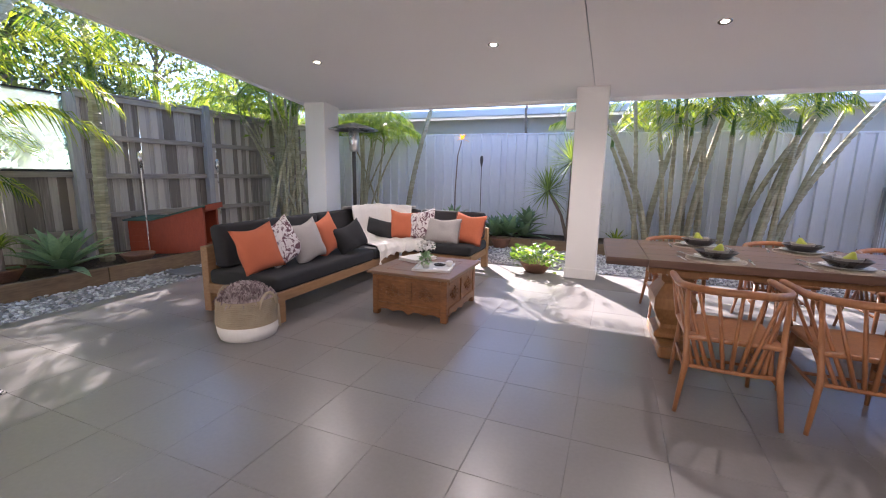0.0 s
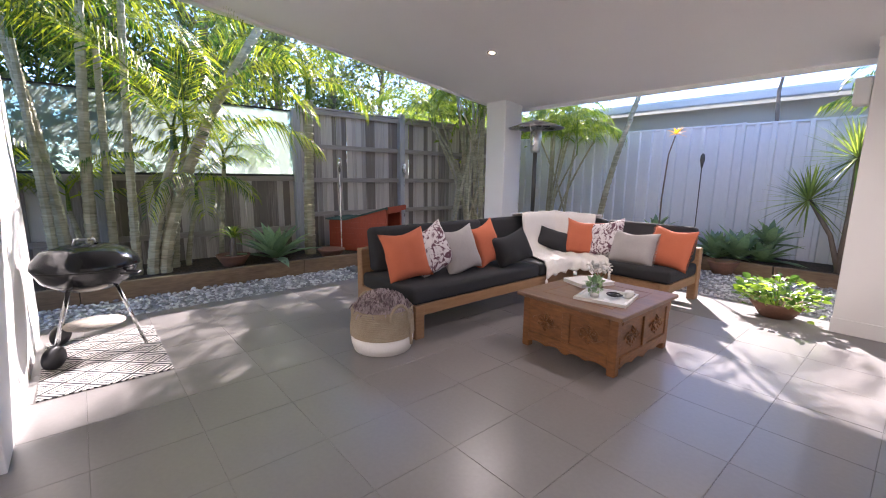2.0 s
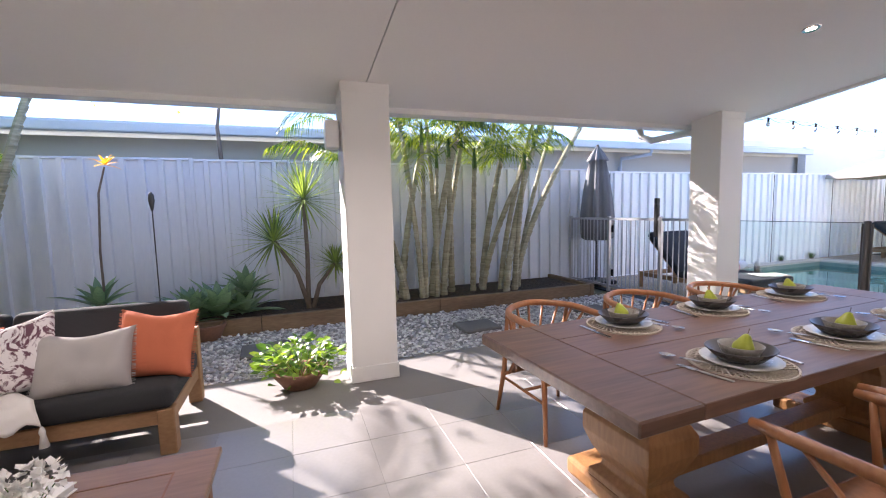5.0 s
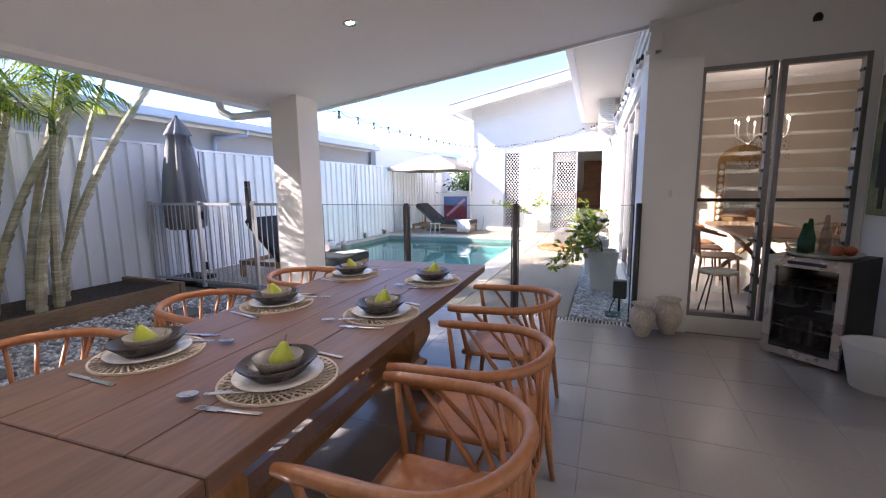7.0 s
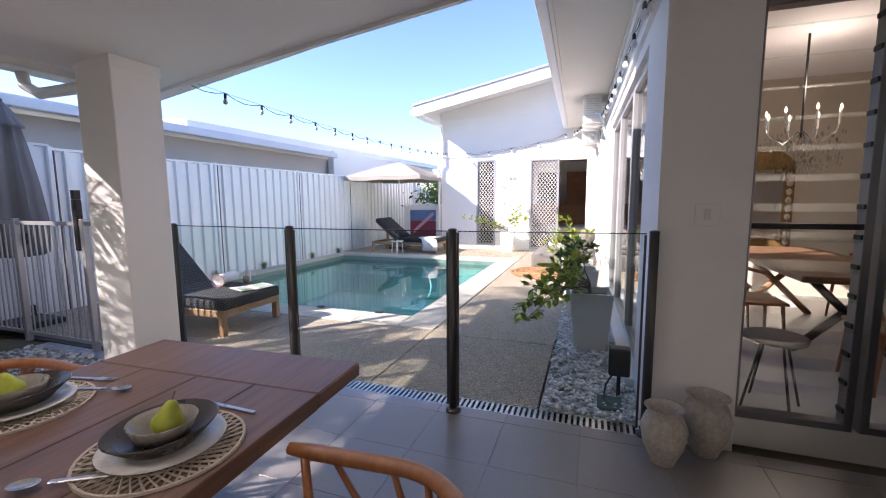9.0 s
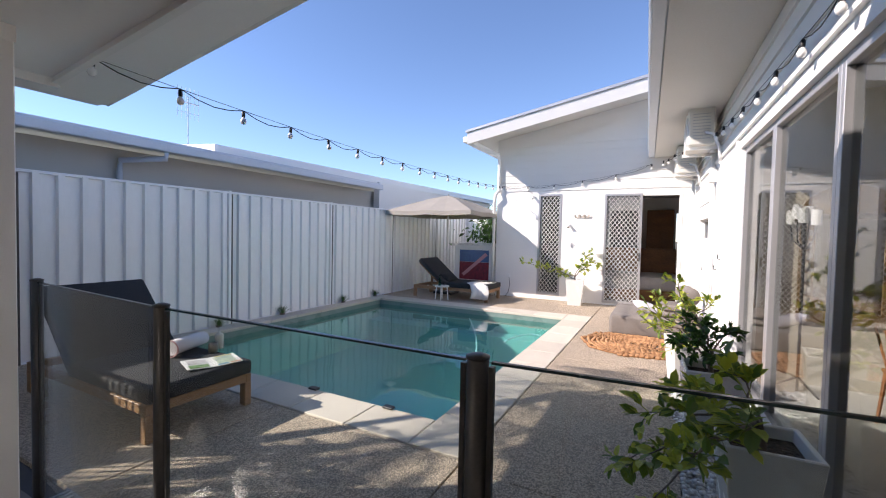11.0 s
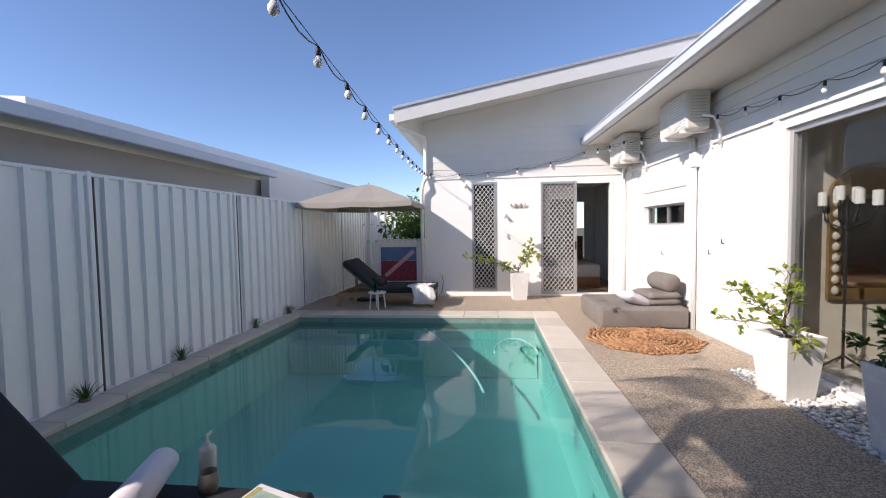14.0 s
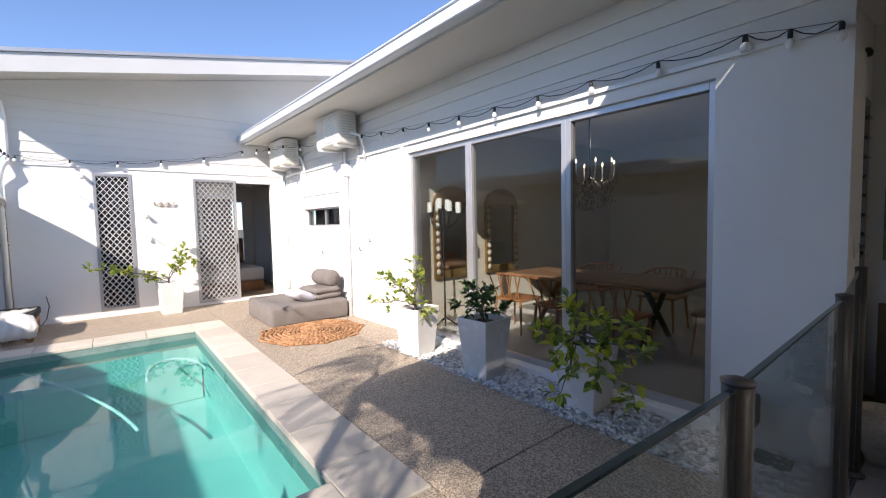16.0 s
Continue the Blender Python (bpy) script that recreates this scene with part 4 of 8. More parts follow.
def drape():
    """The cream throw over the corner of the sofa, falling to the seat and over its front."""
    t = thing("throw_blanket", "cream knitted throw draped over the sofa corner", "throw", Matrix.Diagonal((1, 1, 0.925, 1)))
    # seven rows across the corner, from behind the backs down to the fringe, each bent through three points
    rows3 = (((-3.10, 5.18, 0.70), (-3.10, 6.10, 0.72), (-2.42, 6.22, 0.70)),
             ((-3.06, 5.18, 0.93), (-3.00, 5.93, 0.95), (-2.42, 6.16, 0.91)),
             ((-2.90, 5.18, 0.945), (-2.86, 5.75, 0.955), (-2.42, 6.02, 0.915)),
             ((-2.80, 5.12, 0.62), (-2.74, 5.62, 0.62), (-2.36, 5.90, 0.62)),
             ((-2.70, 5.02, 0.475), (-2.60, 5.46, 0.475), (-2.22, 5.78, 0.475)),
             ((-2.30, 4.84, 0.47), (-2.24, 5.22, 0.47), (-1.92, 5.46, 0.47)),
             ((-2.245, 4.82, 0.40), (-2.2, 5.2, 0.42), (-1.90, 5.42, 0.42)),
             ((-2.235, 4.80, 0.28), (-2.19, 5.18, 0.34), (-1.88, 5.40, 0.34)))
    n, fine = 30, 4
    spine = []
    for a, b in zip(rows3, rows3[1:]):
        spine += [[Vector(p).lerp(Vector(q), j / fine) for p, q in zip(a, b)] for j in range(fine)]
    spine.append([Vector(p) for p in rows3[-1]])
    bm = bmesh.new()
    rows = []
    for i, (p, q, r) in enumerate(spine):
        row = []
        for k in range(n + 1):
            u = k / n
            w = p.lerp(q, min(1, 2 * u)).lerp(q.lerp(r, max(0, 2 * u - 1)), 1 if u > 0.5 else 0)
            soft = (p * (1 - u) ** 2 + q * 2 * u * (1 - u) + r * u * u)
            w = w.lerp(soft, 0.35)
            fold = 0.006 + 0.012 * (i / len(spine)) ** 2
            row.append(bm.verts.new(w + Vector((0.5 * fold * math.sin(k * 0.9 + i * 0.2), -0.5 * fold * math.sin(k * 1.1), fold * (0.8 + math.sin(k * 1.25 + i * 0.15))))))
        rows.append(row)
    for a, b in zip(rows, rows[1:]):
        for k in range(n):
            bm.faces.new((a[k], a[k + 1], b[k + 1], b[k]))
    ends = [v.co.copy() for v in rows[-1]]
    ob = part("cloth", bm, CREAM, t, smooth=True)
    so = ob.modifiers.new("thick", "SOLIDIFY")
    so.thickness = 0.014
    for k in (0, n):
        e = ends[k]
        part("tassel", tb([e, e + Vector((0, 0, -0.03)), e + Vector((0.004, -0.004, -0.05)), e + Vector((0.006, -0.006, -0.12))], [0.006, 0.016, 0.013, 0.024], 8), CREAM, t, smooth=True)


drape()


def coffee_table():
    X0, Y0, X1, Y1, H = -1.74, 3.70, -0.90, 4.60, 0.43
    c = thing("coffee_table", "carved teak chest coffee table with a worn top", "table")
    part("body", bx(X0 + 0.05, Y0 + 0.05, 0.07, X1 - 0.05, Y1 - 0.05, H - 0.03), CHEST, c)
    bm = bmesh.new()
    rbox(bm, X0, Y0, H - 0.03, X1, Y1, H, 0.008, 2)
    part("tabletop", bm, CHESTTOP, c)
    for a in ((X0 + 0.14, Y0 + 0.14, X1 - 0.14, Y0 + 0.148), (X0 + 0.14, Y1 - 0.148, X1 - 0.14, Y1 - 0.14), (X0 + 0.14, Y0 + 0.148, X0 + 0.148, Y1 - 0.148), (X1 - 0.148, Y0 + 0.148, X1 - 0.14, Y1 - 0.148)):
        part("top_groove", bx(a[0], a[1], H, a[2], a[3], H + 0.0015), CHEST, c)
    for x in (X0 + 0.04, X1 - 0.10):
        for y in (Y0 + 0.04, Y1 - 0.10):
            bm = bmesh.new()
            rbox(bm, x, y, 0, x + 0.06, y + 0.06, H - 0.03, 0.008, 2)
            part("leg", bm, CHEST, c)
    # panels with carved scrolls on all four sides
    for side in range(4):
        if side in (0, 2):
            w, y = X1 - X0 - 0.2, (Y0 + 0.05 if side == 0 else Y1 - 0.05)
            m = pose(X0 + 0.1 if side == 0 else X1 - 0.1, y, 0, 0, 0, 0 if side == 0 else 180)
        else:
            w, x = Y1 - Y0 - 0.2, (X1 - 0.05 if side == 1 else X0 + 0.05)
            m = pose(x, Y0 + 0.1 if side == 1 else Y1 - 0.1, 0, 0, 0, 90 if side == 1 else -90)
        half = w / 2
        fr = bmesh.new()
        for u0, u1, z0, z1 in ((0, w, 0.08, 0.13), (0, w, 0.35, 0.40), (half - 0.03, half + 0.03, 0.13, 0.35)):
            box(fr, u0, -0.014, z0, u1, 0.002, z1)
        bmesh.ops.transform(fr, matrix=m, verts=fr.verts)
        part("panel_frame", fr, CHEST, c, bevel=0.003)
        for k in range(2):
            cx, cz = (k + 0.5) * half + (0.015 if k else -0.015), 0.24
            for q in range(4):
                bm = bmesh.new()
                a0 = q * math.pi / 2
                pts = []
                for i in range(15):
                    a = a0 + i * 0.42
                    r = 0.012 + 0.0042 * i
                    pts.append((cx + 0.045 * math.cos(a0 + 0.6) * 1.3 + r * math.cos(a), -0.006, cz + 0.03 * math.sin(a0 + 0.6) + 0.75 * r * math.sin(a)))
                tube(bm, pts, [0.0095 - 0.0003 * i for i in range(15)], 5)
                bmesh.ops.transform(bm, matrix=m, verts=bm.verts)
                part("scroll", bm, CHEST, c, smooth=True)
            for q in range(8):
                bm = bmesh.new()
                a = q * math.pi / 4
                tube(bm, [(cx + 0.015 * math.cos(a), -0.006, cz + 0.015 * math.sin(a)), (cx + 0.042 * math.cos(a), -0.009, cz + 0.042 * math.sin(a)), (cx + 0.06 * math.cos(a + 0.2), -0.004, cz + 0.055 * math.sin(a + 0.2))], [0.006, 0.011, 0.003], 5)
                bmesh.ops.transform(bm, matrix=m, verts=bm.verts)
                part("petal", bm, CHEST, c, smooth=True)
        # scalloped apron, one board with a wavy lower edge
        bm = bmesh.new()
        top, low = [], []
        for k in range(25):
            u = w * k / 24
            top.append((u, 0.085))
            low.append((u, 0.05 + 0.018 * abs(math.sin(k * math.pi / 6)) - (0.012 if k in (11, 12, 13) else 0)))
        f, g = ([[bm.verts.new((u, y, z)) for u, z in line] for line in (top, low)] for y in (-0.012, 0.0))
        for k in range(24):
            bm.faces.new((f[0][k], f[1][k], f[1][k + 1], f[0][k + 1])), bm.faces.new((g[0][k], g[0][k + 1], g[1][k + 1], g[1][k]))
            bm.faces.new((f[1][k], g[1][k], g[1][k + 1], f[1][k + 1])), bm.faces.new((f[0][k], f[0][k + 1], g[0][k + 1], g[0][k]))
        bmesh.ops.transform(bm, matrix=m, verts=bm.verts)
        part("apron", bm, CHEST, c)


coffee_table()


def leafy(bm, centre, n, r, size, rng, up=0.5, flat=1.0):
    """A cluster of many small folded leaves round a centre."""
    for _ in range(n):
        d = Vector((rng.gauss(0, 1), rng.gauss(0, 1), rng.gauss(0, 1) * flat + up)).normalized()
        p = Vector(centre) + d * r * rng.uniform(0.35, 1.0)
        leaf(bm, p, (d + Vector((rng.gauss(0, 0.4), rng.gauss(0, 0.4), rng.gauss(0, 0.4)))).normalized(), size * rng.uniform(0.6, 1.2), rng)


def leaf(bm, p, d, s, rng, w=0.42):
    side = d.cross(Vector((rng.gauss(0, 0.5), rng.gauss(0, 0.5), 1))).normalized()
    nrm = side.cross(d)
    a, b, t = bm.verts.new(p), bm.verts.new(p + d * s * 0.5 + side * s * w + nrm * s * 0.08), bm.verts.new(p + d * s - nrm * s * 0.15)
    c, m = bm.verts.new(p + d * s * 0.5 - side * s * w + nrm * s * 0.08), bm.verts.new(p + d * s * 0.5)
    bm.faces.new((a, m, b)), bm.faces.new((m, t, b)), bm.faces.new((a, c, m)), bm.faces.new((m, c, t))


def oval_leaf(bm, p, d, s, rng, w=0.27):
    """A leaf with an oval outline, a folded midrib and a drooping tip."""
    side = d.cross(Vector((rng.gauss(0, 0.5), rng.gauss(0, 0.5), 1))).normalized()
    nrm = side.cross(d)
    mid = [bm.verts.new(p + d * s * u - nrm * s * 0.16 * u * u) for u in (0.0, 0.3, 0.68, 1.0)]
    for sg in (-1, 1):
        a, b = (bm.verts.new(p + d * s * u + side * sg * s * w * f + nrm * s * (0.07 - 0.16 * u * u)) for u, f in ((0.33, 0.92), (0.7, 0.8)))
        for f in ((mid[0], mid[1], a), (mid[1], mid[2], b, a), (mid[2], mid[3], b)):
            bm.faces.new(f if sg > 0 else f[::-1])


rl = random.Random(11)
# tray, vase, succulent and book on the coffee table
tr = thing("serving_tray", "white square ceramic tray on the coffee table", "tray", pose(-1.2, 4.06, 0.4315, 0, 0, 12))
bm = bmesh.new()
box(bm, -0.17, -0.17, 0, 0.17, 0.17, 0.008)
for a in ((-0.18, -0.18, 0.0, 0.18, -0.165, 0.022), (-0.18, 0.165, 0.0, 0.18, 0.18, 0.022), (-0.18, -0.165, 0.0, -0.165, 0.165, 0.022), (0.165, -0.165, 0.0, 0.18, 0.165, 0.022)):
    box(bm, *a)
part("dish", bm, CERW, tr)
sp = thing("potted_succulent", "small grey-green succulent in a white pot on the tray", "plant", pose(-1.26, 4.0, 0.4405))
bm = bmesh.new()
lathe(bm, [(0.03, 0), (0.038, 0.06), (0.033, 0.06), (0.028, 0.045)], 16)
part("pot", bm, CERW, sp, smooth=True)
bm = bmesh.new()
leafy(bm, (0, 0, 0.08), 60, 0.055, 0.045, rl, 0.6)
part("leaves", bm, AGAVE, sp)
cc = thing("coaster_coil", "black coiled ornament on the tray", "ornament", pose(-1.16, 4.1, 0.4405))
bm = bmesh.new()
tube(bm, [((0.02 + 0.0016 * i) * math.cos(i * 0.5), (0.02 + 0.0016 * i) * math.sin(i * 0.5), 0.01 + 0.0006 * i) for i in range(26)], 0.007, 6)
part("coil", bm, BLACK, cc, smooth=True)
cd = thing("candle", "small pale pink candle on the tray", "candle", pose(-1.08, 4.16, 0.4405))
bm = bmesh.new()
lathe(bm, [(0.03, 0), (0.032, 0.05), (0.028, 0.052), (0.026, 0.045)], 16)
part("glass_cup", bm, PAPER, cd, smooth=True)
fv = thing("flower_vase", "clear glass bud vase with pale flowers", "vase", pose(-1.36, 4.22, 0.4315))
bm = bmesh.new()
lathe(bm, [(0.034, 0), (0.04, 0.03), (0.024, 0.09), (0.03, 0.12)], 16, caps=False)
part("glass_body", bm, CRYSTAL, fv, smooth=True)
bm = bmesh.new()
for k in range(7):
    a = k * 0.9
    tube(bm, [(0, 0, 0.01), (0.02 * math.cos(a), 0.02 * math.sin(a), 0.1), (0.07 * math.cos(a), 0.07 * math.sin(a), 0.17)], 0.002, 4)
part("stem", bm, LEAFD, fv)
bm = bmesh.new()
for k in range(7):
    a = k * 0.9
    leafy(bm, (0.06 * math.cos(a), 0.06 * math.sin(a), 0.18), 22, 0.035, 0.035, rl, 0.4)
part("flower", bm, COTTON, fv, "white rose petals")
bk = thing("book", "pale closed book lying on the coffee table", "book", pose(-1.52, 4.36, 0.4315, 0, 0, -20))
part("pages", bx(-0.12, -0.16, 0.004, 0.118, 0.158, 0.026), PAPER, bk)
part("cover", bx(-0.125, -0.163, 0.0, 0.125, 0.163, 0.004), COTTON, bk)
part("cover", bx(-0.125, -0.163, 0.026, 0.125, 0.163, 0.030), COTTON, bk)


def basket():
    b = thing("storage_basket", "woven basket in natural and white holding a throw", "basket", pose(-2.36, 2.87, 0) @ Matrix.Diagonal((0.92, 0.92, 0.94, 1)))
    bm = bmesh.new()
    lathe(bm, [(0.235, 0.0), (0.255, 0.06), (0.258, 0.13)], 40)
    part("base_band", bm, COTTON, b, "white painted lower band", smooth=True)
    bm = bmesh.new()
    for k in range(13):
        z = 0.135 + k * 0.0165
        tube(bm, [((0.258 - 0.0012 * k) * math.cos(a * math.pi / 20), (0.258 - 0.0012 * k) * math.sin(a * math.pi / 20), z) for a in range(41)], 0.0095, 6, False)
    part("weave", bm, ROPE, b, "seagrass coils", smooth=True)
    for s in (-1, 1):
        bm = bmesh.new()
        tube(bm, [(s * 0.25, 0.09 * math.cos(a), 0.28 + 0.12 * math.sin(a)) for a in [i * math.pi / 10 for i in range(11)]], 0.013, 8)
        tube(bm, [(s * 0.272, 0.085, 0.28), (s * 0.28, 0.09, 0.08)], 0.012, 6)
        part("handle", bm, ROPE, b, smooth=True)
    t = thing("fringed_throw", "mauve grey shaggy throw heaped in the basket", "throw", pose(-2.36, 2.87, 0.285) @ Matrix.Diagonal((0.92, 0.92, 1, 1)))
    bm = bmesh.new()
    rr = random.Random(5)
    n = 18
    g = [[bm.verts.new((0.235 * (i / n) * math.cos(2 * math.pi * k / 28), 0.235 * (i / n) * math.sin(2 * math.pi * k / 28), 0.13 * (1 - (i / n) ** 2.5) - 0.01 + rr.uniform(-0.012, 0.012))) for k in range(28)] for i in range(1, n + 1)]
    for a, c in zip(g, g[1:]):
        for k in range(28):
            bm.faces.new((a[k], a[(k + 1) % 28], c[(k + 1) % 28], c[k]))
    part("cloth", bm, FURTH, t, smooth=True)
    bm = bmesh.new()
    for _ in range(520):
        a, r = rr.uniform(0, 6.28), 0.235 * rr.uniform(0, 1) ** 0.6
        z = 0.13 * (1 - (r / 0.235) ** 2.5)
        p = Vector((r * math.cos(a), r * math.sin(a), z))
        b2 = rr.uniform(0, 6.28)
        q = Vector((math.cos(b2), math.sin(b2), 0)) * rr.uniform(0.03, 0.06)
        tube(bm, [p, p + q * 0.5 + Vector((0, 0, 0.025)), p + q + Vector((0, 0, -0.01))], [0.005, 0.0055, 0.003], 4, False)
    part("fringe", bm, FURTH, t)


basket()


# ---- dining ----
DX0, DX1, DY0, DY1, DH = 0.35, 3.21, 3.59, 4.58, 0.77
TURNED = pose(DX0, DY0, 0, 0, 0, 2.6) @ pose(-DX0, -DY0, 0)


def dining_table():
    t = thing("dining_table", "long dark hardwood dining table on turned pedestals", "table", TURNED)
    n = 4
    w = (DY1 - DY0) / n
    for k in range(n):
        bm = bmesh.new()
        rbox(bm, DX0 + 0.28, DY0 + k * w + 0.001, DH - 0.055, DX1 - 0.28, DY0 + (k + 1) * w - 0.001, DH, 0.003, 1)
        part("plank", bm, DTOP, t)
    for x0, x1 in ((DX0, DX0 + 0.278), (DX1 - 0.278, DX1)):
        bm = bmesh.new()
        rbox(bm, x0, DY0, DH - 0.055, x1, DY1, DH, 0.006, 1)
        part("end_board", bm, DTOP, t)
    part("apron", bx(DX0 + 0.3, DY0 + 0.14, DH - 0.12, DX1 - 0.3, DY1 - 0.14, DH - 0.055), PED, t)
    for px in (0.88, 2.62):
        cy = (DY0 + DY1) / 2
        bm = bmesh.new()
        rbox(bm, px - 0.11, cy - 0.36, 0, px + 0.11, cy + 0.36, 0.09, 0.02, 2)
        part("foot", bm, PED, t)
        prof = [(0.10, 0.09), (0.125, 0.11), (0.125, 0.14), (0.085, 0.17), (0.08, 0.2), (0.115, 0.26), (0.145, 0.34), (0.145, 0.42), (0.10, 0.5), (0.08, 0.53), (0.11, 0.56), (0.11, 0.62)]
        bm = bmesh.new()
        L0 = [[bm.verts.new((px + sx * r, cy + sy * (0.05 + r), z)) for sx, sy in ((-1, -1), (1, -1), (1, 1), (-1, 1))] for r, z in prof]
        for q0, q1 in zip(L0, L0[1:]):
            for k in range(4):
                bm.faces.new((q0[k], q0[(k + 1) % 4], q1[(k + 1) % 4], q1[k]))
        bm.faces.new(L0[0][::-1]), bm.faces.new(L0[-1])
        part("baluster", bm, PED, t, "shaped golden wood pedestal", bevel=0.004)
        bm = bmesh.new()
        rbox(bm, px - 0.1, cy - 0.34, 0.62, px + 0.1, cy + 0.34, 0.66, 0.012, 2)
        part("top_block", bm, PED, t)
    part("stretcher", bx(1.05, 4.04, 0.12, 2.5, 4.16, 0.19), PED, t, bevel=0.008)


dining_table()


def chair(m, label):
    """A teak chair with a round bent top rail and slender spindles; it faces +y."""
    c = thing("dining_chair", label, "chair", m, "chairs round the dining table")
    bm = bmesh.new()
    rbox(bm, -0.235, -0.22, 0.425, 0.235, 0.24, 0.455, 0.012, 2)
    part("seat", bm, CHAIRW, c)
    for x in (-0.2, 0.2):
        part("leg", tb([(x, 0.2, 0.43), (x * 1.12, 0.25, 0.0)], [0.019, 0.012], 8), CHAIRW, c, smooth=True)
        part("leg", tb([(x * 1.28, -0.27, 0.0), (x * 1.1, -0.235, 0.3), (x * 1.2, -0.15, 0.715)], [0.012, 0.018, 0.013], 8), CHAIRW, c, smooth=True)
    for x in (-0.21, 0.21):
        part("stretcher", tb([(x, 0.22, 0.24), (x * 1.05, -0.22, 0.24)], 0.010, 6), CHAIRW, c, smooth=True)
    part("stretcher", tb([(-0.21, 0.0, 0.24), (0.21, 0.0, 0.24)], 0.010, 6), CHAIRW, c, smooth=True)
    part("back_stretcher", tb([(0.22 * (k / 4 - 1), -0.22 - 0.015 * math.sin(math.pi * k / 8), 0.275) for k in range(9)], 0.013, 8), CHAIRW, c, smooth=True)

    def rail(t):
        """The horseshoe rail: t from -1 (one arm's end) over 0 (the back) to 1."""
        a = math.pi * (1.5 + 0.5 * max(-1, min(1, t / 0.68)))
        e = max(0.0, abs(t) - 0.68) / 0.32
        return Vector((0.272 * math.cos(a), -0.02 + 0.25 * math.sin(a) + 0.32 * e, 0.735 - 0.03 * abs(t)))
    part("top_rail", tb([rail(-1 + i / 16) for i in range(33)], [0.016] + [0.0215] * 31 + [0.016], 10), CHAIRW, c, smooth=True)
    for x in (-1, 1):
        part("arm_post", tb([(x * 0.225, 0.2, 0.44), (x * 0.268, 0.25, 0.705)], [0.015, 0.012], 8), CHAIRW, c, smooth=True)
    for k in range(11):
        u = -1 + 2 * k / 10
        foot = Vector((0.185 * u, -0.232 + 0.012 * u * u, 0.275))
        part("spindle", tb([foot, rail(0.86 * u) - Vector((0, 0, 0.008))], [0.0125, 0.009], 6), CHAIRW, c, smooth=True)
    return c


c0 = chair(pose(1.045, 3.26, 0, 0, 0, 0), "orange teak spindle-back chair at the dining table")
for x, y, a in ((1.665, 3.29, 1), (2.475, 3.355, 2), (0.98, 4.96, 182), (1.80, 4.98, 178), (2.62, 4.97, 181)):
    copy_thing(c0, pose(x, y, 0, 0, 0, a))


